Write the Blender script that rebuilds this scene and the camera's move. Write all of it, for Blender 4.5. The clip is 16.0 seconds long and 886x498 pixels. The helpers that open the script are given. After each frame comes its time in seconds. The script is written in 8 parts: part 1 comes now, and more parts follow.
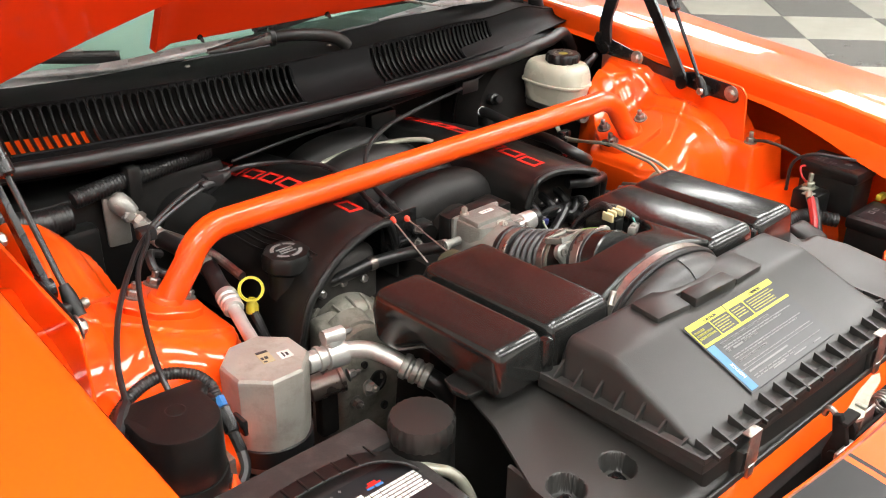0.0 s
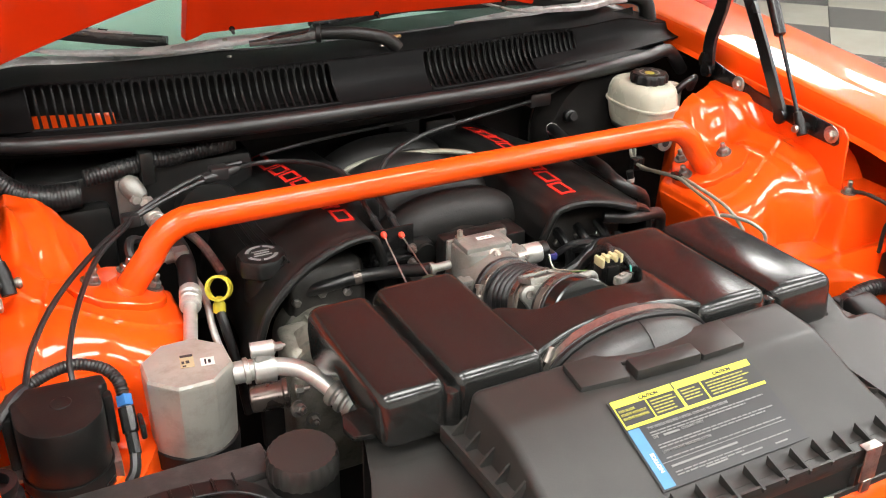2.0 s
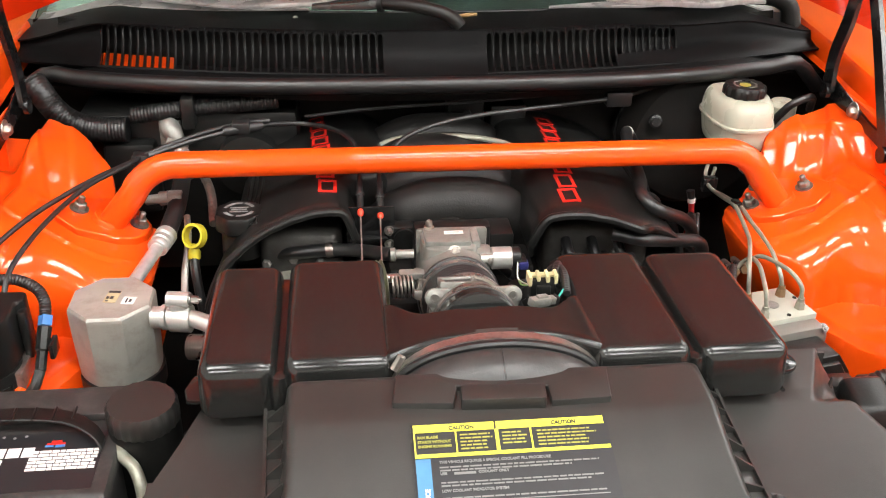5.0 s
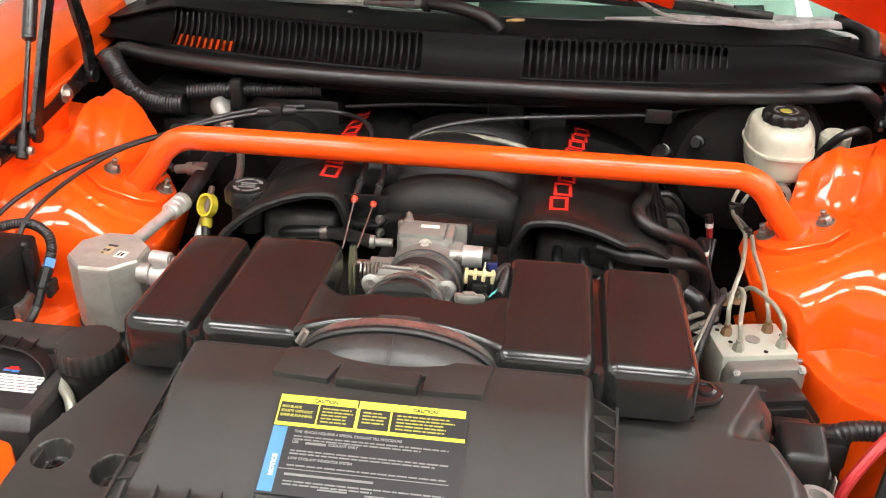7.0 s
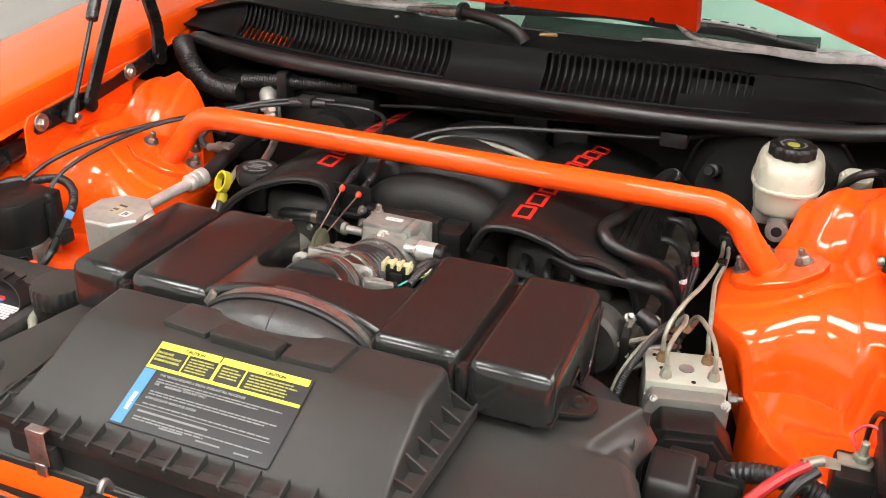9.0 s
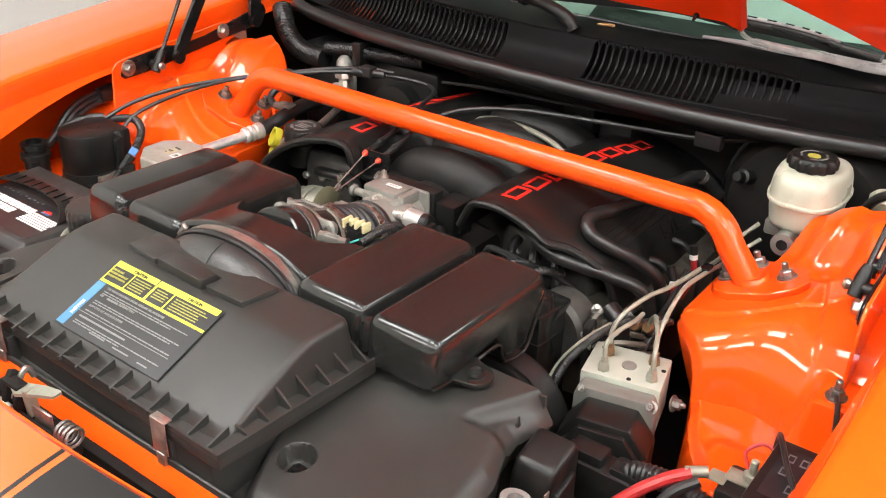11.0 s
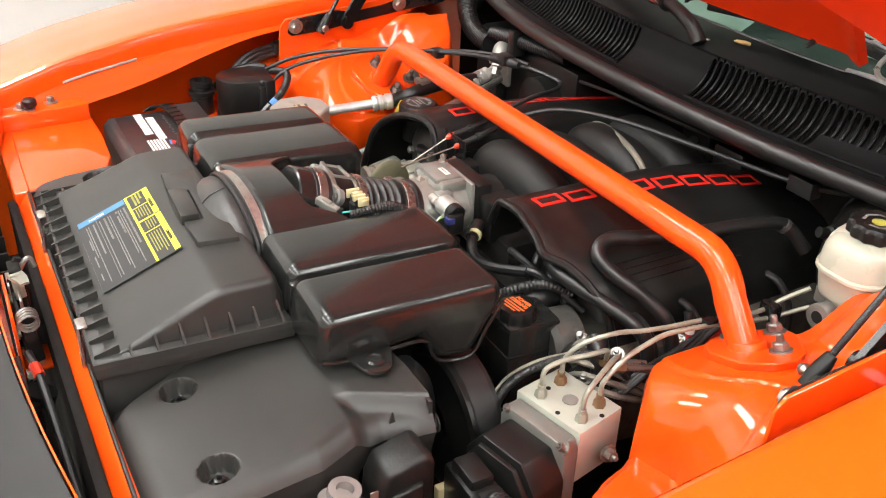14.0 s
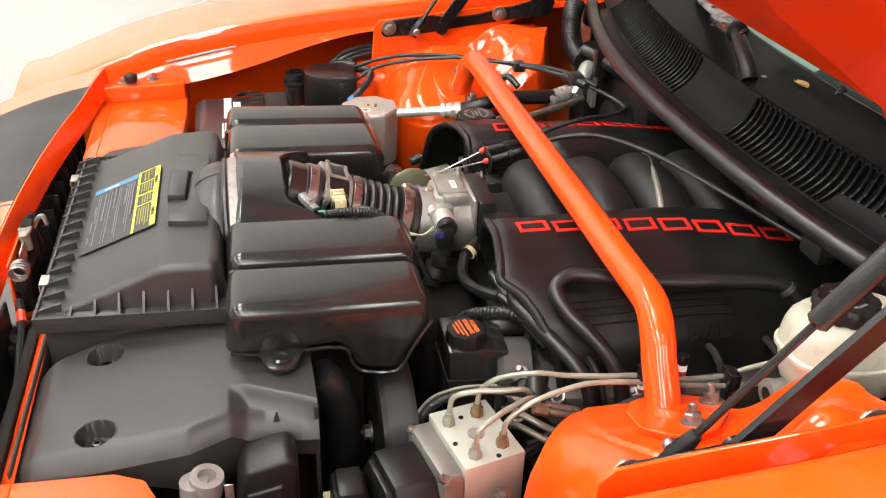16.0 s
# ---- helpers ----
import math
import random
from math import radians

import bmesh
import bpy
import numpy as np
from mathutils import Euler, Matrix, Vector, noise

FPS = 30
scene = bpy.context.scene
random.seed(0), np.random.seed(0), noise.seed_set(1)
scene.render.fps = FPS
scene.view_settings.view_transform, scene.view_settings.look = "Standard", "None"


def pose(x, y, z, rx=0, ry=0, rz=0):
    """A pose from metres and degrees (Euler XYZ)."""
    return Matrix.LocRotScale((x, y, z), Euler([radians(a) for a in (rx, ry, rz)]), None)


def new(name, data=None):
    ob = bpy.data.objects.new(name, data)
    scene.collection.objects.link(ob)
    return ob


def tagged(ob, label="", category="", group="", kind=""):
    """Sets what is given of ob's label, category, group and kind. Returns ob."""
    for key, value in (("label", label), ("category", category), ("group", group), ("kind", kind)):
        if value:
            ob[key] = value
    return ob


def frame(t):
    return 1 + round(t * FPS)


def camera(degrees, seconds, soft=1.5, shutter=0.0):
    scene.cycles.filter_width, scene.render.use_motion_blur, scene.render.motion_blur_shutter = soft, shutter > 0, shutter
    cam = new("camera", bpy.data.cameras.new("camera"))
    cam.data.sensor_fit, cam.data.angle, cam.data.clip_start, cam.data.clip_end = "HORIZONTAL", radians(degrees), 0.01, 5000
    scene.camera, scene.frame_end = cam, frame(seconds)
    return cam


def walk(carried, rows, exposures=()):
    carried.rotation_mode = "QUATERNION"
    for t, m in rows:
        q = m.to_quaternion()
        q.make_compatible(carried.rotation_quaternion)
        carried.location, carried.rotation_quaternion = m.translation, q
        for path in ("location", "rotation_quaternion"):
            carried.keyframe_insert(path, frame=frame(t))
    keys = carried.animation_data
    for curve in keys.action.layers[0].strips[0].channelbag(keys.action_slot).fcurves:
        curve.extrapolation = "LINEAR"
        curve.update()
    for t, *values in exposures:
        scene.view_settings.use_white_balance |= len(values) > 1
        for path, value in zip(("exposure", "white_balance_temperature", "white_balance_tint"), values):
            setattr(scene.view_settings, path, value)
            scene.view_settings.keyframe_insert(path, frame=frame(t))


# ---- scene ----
cam = camera(50.2, 16.0, 1.1)
PATH = [
    (0, -0.8995, -0.9827, 1.4333, 63.23, -0.52, -42.44),
    (0.5, -0.8216, -1.0141, 1.4331, 63.56, -0.64, -37.92),
    (1, -0.7398, -1.0406, 1.4342, 63.69, -0.64, -33.74),
    (1.5, -0.6575, -1.0669, 1.4324, 63.2, -0.67, -30.41),
    (2, -0.5831, -1.0903, 1.4337, 62.72, -0.71, -26.99),
    (2.5, -0.5136, -1.1092, 1.4333, 62.29, -0.8, -23.59),
    (3, -0.4463, -1.1238, 1.4311, 61.63, -0.9, -20.07),
    (3.5, -0.3744, -1.1331, 1.4324, 60.89, -0.96, -16.36),
    (4, -0.302, -1.1436, 1.4332, 60.89, -1.04, -12.16),
    (4.5, -0.2259, -1.1541, 1.434, 60.98, -1.09, -8.91),
    (5, -0.1561, -1.1631, 1.4351, 60.89, -1.11, -6.21),
    (7.5, 0.2001, -1.194, 1.432, 61.57, -1.19, 10.74),
    (8, 0.2772, -1.1891, 1.4323, 61.84, -1.2, 13.79),
    (8.5, 0.3642, -1.1792, 1.4321, 62.17, -1.22, 17.17),
    (9, 0.4532, -1.165, 1.4291, 62.39, -1.32, 21.62),
    (9.5, 0.5292, -1.1482, 1.4298, 61.94, -1.42, 25.84),
    (10, 0.6051, -1.1266, 1.4278, 61.73, -1.44, 29.33),
    (12.5, 0.9275, -0.9035, 1.4302, 61.48, -1.77, 49.1),
    (13, 0.9655, -0.8465, 1.4311, 61.42, -1.8, 53.04),
    (13.5, 1.0056, -0.7768, 1.4321, 61.3, -1.78, 57.58),
    (14, 1.0374, -0.7084, 1.4319, 60.46, -1.79, 61.69),
    (14.5, 1.0678, -0.6331, 1.4342, 60.41, -1.8, 66.07),
    (15, 1.0936, -0.5532, 1.435, 60.1, -1.81, 70.48),
    (15.5, 1.1153, -0.4726, 1.4377, 60.06, -1.69, 74.41),
    (16, 1.1326, -0.3891, 1.441, 60.37, -1.63, 78.2),
]
walk(cam, [(t, pose(x, y, z, rx, ry, rz)) for t, x, y, z, rx, ry, rz in PATH])
# ---------------------------------------------------------------- light
# A showroom: grey ceiling with rows of fluorescent fixtures, white walls, chequered floor.
world = bpy.data.worlds.new("room_world")
scene.world = world
world.use_nodes = True
world.node_tree.nodes["Background"].inputs[0].default_value = (0.9, 0.95, 1.0, 1)
world.node_tree.nodes["Background"].inputs[1].default_value = 0.008
scene.view_settings.exposure = 0.0


# ---------------------------------------------------------------- helpers
def nodes_of(m):
    return m.node_tree.nodes, m.node_tree.links


def material(name, base, rough=0.5, metal=0.0, coat=0.0, vary=0.12, scale=18.0, bump=0.0, bump_scale=200.0, rough_vary=0.1,
             dirt=None, dirt_amount=0.0, emit=None, emit_strength=0.0, spec=0.5, trans=0.0):
    """Procedural paint, plastic, metal or rubber: colour and gloss vary at two scales, with fine relief."""
    m = bpy.data.materials.new(name)
    m.use_nodes = True
    n, l = nodes_of(m)
    b = n["Principled BSDF"]
    b.inputs["Metallic"].default_value = metal
    b.inputs["Coat Weight"].default_value = coat
    b.inputs["Coat Roughness"].default_value = 0.03
    b.inputs["Specular IOR Level"].default_value = spec
    b.inputs["Transmission Weight"].default_value = trans
    co = n.new("ShaderNodeTexCoord")
    big = n.new("ShaderNodeTexNoise")
    big.inputs["Scale"].default_value = scale
    big.inputs["Detail"].default_value = 6
    l.new(co.outputs["Object"], big.inputs["Vector"])
    ramp = n.new("ShaderNodeMapRange")
    ramp.inputs[1].default_value, ramp.inputs[2].default_value = 0.3, 0.7
    ramp.inputs[3].default_value, ramp.inputs[4].default_value = 1 - vary, 1 + vary
    l.new(big.outputs["Fac"], ramp.inputs[0])
    mul = n.new("ShaderNodeMix")
    mul.data_type, mul.blend_type = "RGBA", "MULTIPLY"
    mul.inputs[0].default_value = 1.0
    mul.inputs[6].default_value = (*base, 1)
    l.new(ramp.outputs[0], mul.inputs[7])
    colour = mul.outputs[2]
    if dirt:
        fine = n.new("ShaderNodeTexNoise")
        fine.inputs["Scale"].default_value = scale * 3.1
        fine.inputs["Detail"].default_value = 9
        fine.inputs["Roughness"].default_value = 0.7
        l.new(co.outputs["Object"], fine.inputs["Vector"])
        edge = n.new("ShaderNodeMapRange")
        edge.inputs[1].default_value, edge.inputs[2].default_value = 0.48, 0.68
        edge.inputs[3].default_value, edge.inputs[4].default_value = 0.0, dirt_amount
        l.new(fine.outputs["Fac"], edge.inputs[0])
        mx = n.new("ShaderNodeMix")
        mx.data_type = "RGBA"
        mx.inputs[7].default_value = (*dirt, 1)
        l.new(edge.outputs[0], mx.inputs[0])
        l.new(colour, mx.inputs[6])
        colour = mx.outputs[2]
    l.new(colour, b.inputs["Base Color"])
    rr = n.new("ShaderNodeMapRange")
    rr.inputs[1].default_value, rr.inputs[2].default_value = 0.3, 0.7
    rr.inputs[3].default_value, rr.inputs[4].default_value = max(0.02, rough - rough_vary * rough), min(1, rough + rough_vary * rough)
    l.new(big.outputs["Fac"], rr.inputs[0])
    l.new(rr.outputs[0], b.inputs["Roughness"])
    if bump:
        tex = n.new("ShaderNodeTexNoise")
        tex.inputs["Scale"].default_value = bump_scale
        tex.inputs["Detail"].default_value = 4
        l.new(co.outputs["Object"], tex.inputs["Vector"])
        bp = n.new("ShaderNodeBump")
        bp.inputs["Strength"].default_value = bump
        bp.inputs["Distance"].default_value = 0.002
        l.new(tex.outputs["Fac"], bp.inputs["Height"])
        l.new(bp.outputs["Normal"], b.inputs["Normal"])
    if emit:
        b.inputs["Emission Color"].default_value = (*emit, 1)
        b.inputs["Emission Strength"].default_value = emit_strength
    return m


ORANGE = material("orange_gloss_paint", (0.90, 0.085, 0.005), 0.3, coat=0.9, vary=0.04, scale=5, bump=0.04, bump_scale=60, spec=0.08)
ORANGE_INNER = material("orange_bay_paint", (0.90, 0.085, 0.005), 0.32, coat=0.9, vary=0.05, scale=9, bump=0.03, bump_scale=16, spec=0.08)
ORANGE_BAR = material("orange_powder_coat", (0.88, 0.078, 0.005), 0.38, coat=0.75, vary=0.03, scale=9, spec=0.08)
ORANGE_FENDER = material("orange_fender_paint", (0.9, 0.115, 0.004), 0.34, coat=1.0, vary=0.03, scale=5, spec=0.4)
ORANGE_FENDER.node_tree.nodes["Principled BSDF"].inputs["Coat IOR"].default_value = 2.0
# Body orange made darker and redder: the unlit underside's shade in its colour.
HOOD_SHADED = material("orange_paint_shaded", (0.58, 0.03, 0.004), 0.3, coat=0.6, vary=0.05, scale=7, bump=0.03, bump_scale=40, spec=0.1)
BLACK_SATIN = material("satin_black_plastic", (0.0082, 0.0084, 0.0080), 0.37, vary=0.25, scale=9, bump=0.10, bump_scale=420, rough_vary=0.18, dirt=(0.05, 0.045, 0.04), dirt_amount=0.12, spec=0.33)
BLACK_GLOSS = material("moulded_black_plastic", (0.0135, 0.0138, 0.0130), 0.18, vary=0.10, scale=12, bump=0.004, bump_scale=500, rough_vary=0.12, spec=0.55)
BLACK_MATT = material("matt_grey_black_plastic", (0.027, 0.0265, 0.0245), 0.38, vary=0.16, scale=8, spec=0.42, bump=0.07, bump_scale=700, rough_vary=0.15, dirt=(0.06, 0.054, 0.048), dirt_amount=0.12)
RUNNER_BLACK = material("cast_black_nylon", (0.0115, 0.011, 0.0105), 0.48, vary=0.2, scale=10, bump=0.18, bump_scale=420, rough_vary=0.2, dirt=(0.045, 0.04, 0.036), dirt_amount=0.2, spec=0.27)
SLAT_BLACK = material("cowl_slat_plastic", (0.006, 0.006, 0.006), 0.22, vary=0.2, scale=12, spec=0.10)
COWL_BLACK = material("weathered_cowl_plastic", (0.0058, 0.0058, 0.006), 0.36, vary=0.2, scale=6, bump=0.12, bump_scale=500, dirt=(0.05, 0.05, 0.05), dirt_amount=0.04, spec=0.05)
RUBBER = material("black_rubber", (0.010, 0.010, 0.010), 0.36, vary=0.2, scale=20, bump=0.12, bump_scale=300)
BELLOWS = material("dull_grey_rubber", (0.030, 0.030, 0.029), 0.36, vary=0.2, scale=20, bump=0.15, bump_scale=260, dirt=(0.08, 0.075, 0.07), dirt_amount=0.3)
CABLE = material("black_cable_sheath", (0.016, 0.016, 0.016), 0.38, vary=0.2, scale=30)
# Near-black for grimy parts; its colour also stands for shade in deep gaps.
DARK = material("grime_and_shade_dark", (0.0112, 0.0104, 0.0096), 0.7, vary=0.4, scale=14, bump=0.3, bump_scale=60, dirt=(0.025, 0.02, 0.017), dirt_amount=0.3, spec=0.15)
ALU = material("cast_aluminium", (0.25, 0.252, 0.23), 0.36, metal=0.4, vary=0.18, scale=25, bump=0.35, bump_scale=350, dirt=(0.16, 0.13, 0.1), dirt_amount=0.3)
VALVE_ALU = material("machined_aluminium_block", (0.382, 0.403, 0.340), 0.36, metal=0.15, vary=0.08, scale=30, bump=0.1, bump_scale=300, dirt=(0.4, 0.37, 0.3), dirt_amount=0.25)
ALU_BRIGHT = material("brushed_aluminium", (0.52, 0.52, 0.49), 0.30, metal=0.5, vary=0.1, scale=20, bump=0.1, bump_scale=300, dirt=(0.3, 0.27, 0.22), dirt_amount=0.3)
BLOCK_ALU = material("machined_block_aluminium", (0.19, 0.19, 0.172), 0.42, metal=0.4, vary=0.12, scale=22, bump=0.15, bump_scale=320, dirt=(0.2, 0.17, 0.13), dirt_amount=0.35)
CAN_ALU = material("dull_spun_aluminium", (0.40, 0.395, 0.35), 0.40, metal=0.4, vary=0.14, scale=16, bump=0.15, bump_scale=220, dirt=(0.22, 0.19, 0.15), dirt_amount=0.4)
NUT = material("dark_zinc_nut", (0.27, 0.26, 0.24), 0.36, metal=0.8, vary=0.25, scale=80, dirt=(0.06, 0.05, 0.04), dirt_amount=0.4)
STEEL = material("zinc_steel", (0.45, 0.42, 0.38), 0.35, metal=0.9, vary=0.2, scale=60, dirt=(0.12, 0.09, 0.06), dirt_amount=0.4)
RUSTY = material("rusty_brown_steel", (0.20, 0.12, 0.06), 0.5, metal=0.4, vary=0.25, scale=80)
BRAKE_LINE = material("nickel_brake_line", (0.28, 0.285, 0.23), 0.32, metal=0.35, vary=0.15, scale=60, dirt=(0.2, 0.15, 0.1), dirt_amount=0.35)
HINGE_BLACK = material("black_painted_steel", (0.007, 0.007, 0.007), 0.26, coat=0.1, vary=0.2, scale=20)
YELLOW = material("yellow_plastic", (0.52, 0.43, 0.03), 0.4, vary=0.1, scale=40)
LABEL_YELLOW = material("label_yellow", (0.72, 0.7, 0.05), 0.5, vary=0.05, scale=60)
LABEL_BLACK = material("label_black", (0.016, 0.0165, 0.018), 0.36, vary=0.1, scale=60)
LABEL_BLUE = material("label_blue", (0.055, 0.2, 0.36), 0.45, vary=0.08, scale=60)
LABEL_GREY = material("label_grey_print", (0.19, 0.19, 0.185), 0.5, vary=0.08, scale=90)
LABEL_OLIVE = material("label_olive_print", (0.35, 0.34, 0.06), 0.5, vary=0.08, scale=90)
WHITE_PAPER = material("white_sticker", (0.75, 0.74, 0.7), 0.5, vary=0.08, scale=60)
RED_PRINT = material("red_lettering", (0.66, 0.02, 0.012), 0.4, vary=0.06, scale=60)
RED_PLASTIC = material("red_plastic", (0.75, 0.05, 0.02), 0.35, vary=0.08, scale=60)
ORANGE_PRINT = material("orange_print", (0.75, 0.16, 0.04), 0.5, vary=0.08, scale=90)
RED_WIRE = material("red_cable", (0.42, 0.025, 0.025), 0.4, vary=0.15, scale=40)
PURPLE = material("dark_blue_plastic", (0.025, 0.03, 0.13), 0.35, vary=0.1, scale=60)
BLUE_PLASTIC = material("blue_plastic", (0.05, 0.2, 0.5), 0.4, vary=0.1, scale=60)
CREAM = material("cream_plastic", (0.50, 0.45, 0.25), 0.4, vary=0.1, scale=60)
RESERVOIR = material("milky_reservoir_plastic", (0.44, 0.45, 0.36), 0.28, vary=0.07, scale=12, dirt=(0.58, 0.53, 0.4), dirt_amount=0.2)
BELT_DARK = material("belt_rubber", (0.009, 0.009, 0.009), 0.5, vary=0.2, scale=40)
CAM_OLIVE = material("olive_plated_steel", (0.17, 0.175, 0.11), 0.4, metal=0.4, vary=0.15, scale=40)
OLIVE_ALU = material("dull_olive_casting", (0.25, 0.24, 0.20), 0.44, metal=0.5, vary=0.25, scale=22, bump=0.3, bump_scale=220, dirt=(0.07, 0.06, 0.045), dirt_amount=0.55)
# Bronze; on the steel clamps its brown paints the red they reflect.
BRONZE = material("bronze_and_red_sheen", (0.20, 0.165, 0.145), 0.28, metal=0.7, vary=0.2, scale=40)
# Weathered trim grey, brightened to hold the reflections on strip and wiper arms.
TRIM_GREY = material("weathered_trim_and_sheen", (0.46, 0.46, 0.45), 0.28, vary=0.2, scale=14, dirt=(0.12, 0.12, 0.12), dirt_amount=0.4)
CLEAR = material("clear_lens", (0.20, 0.18, 0.17), 0.22, vary=0.05, scale=30)
WALL_WHITE = material("white_wall_paint", (0.78, 0.77, 0.74), 0.6, vary=0.03, scale=2, bump=0.05, bump_scale=80)
CEIL_WHITE = material("ceiling_panel_grey", (0.22, 0.22, 0.22), 0.8, vary=0.03, scale=3)
LEAF = material("dry_leaf", (0.62, 0.42, 0.18), 0.6, vary=0.2, scale=60)
# Raised to near white so the glass above it looks bright.
DASH = material("pale_glass_backing", (0.70, 0.74, 0.70), 0.6, vary=0.08, scale=10)
ALU_GRIMY = material("grimy_aluminium", (0.12, 0.11, 0.09), 0.5, metal=0.6, vary=0.3, scale=25, bump=0.4, bump_scale=200, dirt=(0.05, 0.045, 0.04), dirt_amount=0.6)
NOSE_BLACK = material("black_stripe_paint", (0.012, 0.012, 0.012), 0.42, coat=0.1, spec=0.3, vary=0.05, scale=6)
TILE_LIGHT = material("pale_vinyl_tile", (0.40, 0.385, 0.33), 0.16, vary=0.06, scale=4, dirt=(0.46, 0.43, 0.36), dirt_amount=0.3)
TILE_DARK = material("dark_vinyl_tile", (0.115, 0.112, 0.105), 0.16, vary=0.15, scale=4, dirt=(0.20, 0.19, 0.17), dirt_amount=0.3)
TYRE = material("tyre_rubber", (0.02, 0.02, 0.02), 0.8, vary=0.2, scale=30, bump=0.3, bump_scale=90)
GLOW = material("fluorescent_diffuser", (0.9, 0.9, 0.9), 0.5, emit=(1.0, 0.985, 0.955), emit_strength=23.0)


def glass_material(name, colour, rough=0.02):
    m = bpy.data.materials.new(name)
    m.use_nodes = True
    b = m.node_tree.nodes["Principled BSDF"]
    b.inputs["Base Color"].default_value = (*colour, 1)
    b.inputs["Transmission Weight"].default_value = 1.0
    b.inputs["Roughness"].default_value = rough
    b.inputs["IOR"].default_value = 1.45
    return m


# Dark green that stands for a reflection low in the screen.
GLASS_REFLECT = material("dark_green_reflection", (0.05, 0.058, 0.052), 0.5, vary=0.1, scale=30)
GLASS = glass_material("green_tinted_glass", (0.55, 0.75, 0.66))


def thing(name, loc, label, category, group="", kind=""):
    """An Empty at the base of a thing; its parts are given in world metres."""
    e = new(name)
    e.location = loc
    e.empty_display_size = 0.03
    return tagged(e, label, category, group, kind)


def part(name, bm, mat, parent=None, label="", smooth=True, category="", kind="", sharp=35):
    """One mesh object from a bmesh in world metres, under a thing or a part."""
    me = bpy.data.meshes.new(name)
    off = Vector((0, 0, 0))
    p = parent
    while p is not None:
        off += p.location
        p = p.parent
    for v in bm.verts:
        v.co -= off
    bmesh.ops.recalc_face_normals(bm, faces=bm.faces[:])
    if smooth:
        for fc in bm.faces:
            fc.smooth = True
        for ed in bm.edges:
            if len(ed.link_faces) == 2 and ed.calc_face_angle(0) > radians(sharp):
                ed.smooth = False
    bm.to_mesh(me)
    bm.free()
    for m in (mat if isinstance(mat, (list, tuple)) else [mat]):
        me.materials.append(m)
    ob = new(name, me)
    if parent is not None:
        ob.parent = parent
    return tagged(ob, label, category, "", kind)


def join(*bms):
    out = bms[0]
    for b in bms[1:]:
        me = bpy.data.meshes.new("tmp")
        b.to_mesh(me)
        out.from_mesh(me)
        bpy.data.meshes.remove(me)
        b.free()
    return out


def moved(bm, m):
    bmesh.ops.transform(bm, matrix=m, verts=bm.verts)
    return bm


def bevel(bm, width, segments=2, angle=30):
    es = [e for e in bm.edges if len(e.link_faces) == 2 and e.calc_face_angle(0) > radians(angle)]
    bmesh.ops.bevel(bm, geom=es, offset=width, segments=segments, profile=0.5, affect="EDGES", clamp_overlap=True)
    return bm


def box(x0, x1, y0, y1, z0, z1, r=0.0, seg=2):
    bm = bmesh.new()
    bmesh.ops.create_cube(bm, size=1)
    moved(bm, Matrix.Translation(((x0 + x1) / 2, (y0 + y1) / 2, (z0 + z1) / 2)) @ Matrix.Diagonal((x1 - x0, y1 - y0, z1 - z0, 1)))
    if r:
        bevel(bm, r, seg)
    return bm


def prism(outline, z0, z1, r=0.0, seg=2, top=None):
    """An upright prism over a plan outline; top: another outline of as many corners for the upper face (a tapered block)."""
    bm = bmesh.new()
    top = top or outline
    h = lambda z, i: z[i] if isinstance(z, (list, tuple)) else z
    a = [bm.verts.new((x, y, h(z0, i))) for i, (x, y) in enumerate(outline)]
    b = [bm.verts.new((x, y, h(z1, i))) for i, (x, y) in enumerate(top)]
    k = len(outline)
    bm.faces.new(a[::-1])
    bm.faces.new(b)
    for i in range(k):
        bm.faces.new((a[i], a[(i + 1) % k], b[(i + 1) % k], b[i]))
    bmesh.ops.recalc_face_normals(bm, faces=bm.faces[:])
    if r:
        bevel(bm, r, seg)
    return bm


def lathe(profile, at=(0, 0, 0), axis=(0, 0, 1), n=28, flute=0, depth=0.0, cap=True):
    """Turned shape: profile of (radius, height) along an axis; flute: count of grip ribs."""
    bm = bmesh.new()
    rings = []
    for rad, h in profile:
        ring = []
        for i in range(n):
            a = 2 * math.pi * i / n
            rr = rad
            if flute and rad > 0.6 * max(p[0] for p in profile):
                rr = rad - depth * (0.5 + 0.5 * math.cos(flute * a))
            ring.append(bm.verts.new((rr * math.cos(a), rr * math.sin(a), h)))
        rings.append(ring)
    for r0, r1 in zip(rings, rings[1:]):
        for i in range(n):
            bm.faces.new((r0[i], r0[(i + 1) % n], r1[(i + 1) % n], r1[i]))
    if cap:
        bm.faces.new(rings[0][::-1])
        bm.faces.new(rings[-1])
    q = Vector(axis).normalized().to_track_quat("Z", "Y").to_matrix().to_4x4()
    return moved(bm, Matrix.Translation(at) @ q)


def curve_points(pts, steps=8):
    """A smooth line through the points (Catmull-Rom)."""
    p = [Vector(q) for q in pts]
    p = [2 * p[0] - p[1]] + p + [2 * p[-1] - p[-2]]
    out = []
    for i in range(1, len(p) - 2):
        a, b, c, d = p[i - 1:i + 3]
        for s in range(steps):
            t = s / steps
            out.append(0.5 * ((2 * b) + (c - a) * t + (2 * a - 5 * b + 4 * c - d) * t * t + (3 * b - a - 3 * c + d) * t ** 3))
    out.append(p[-2])
    return out


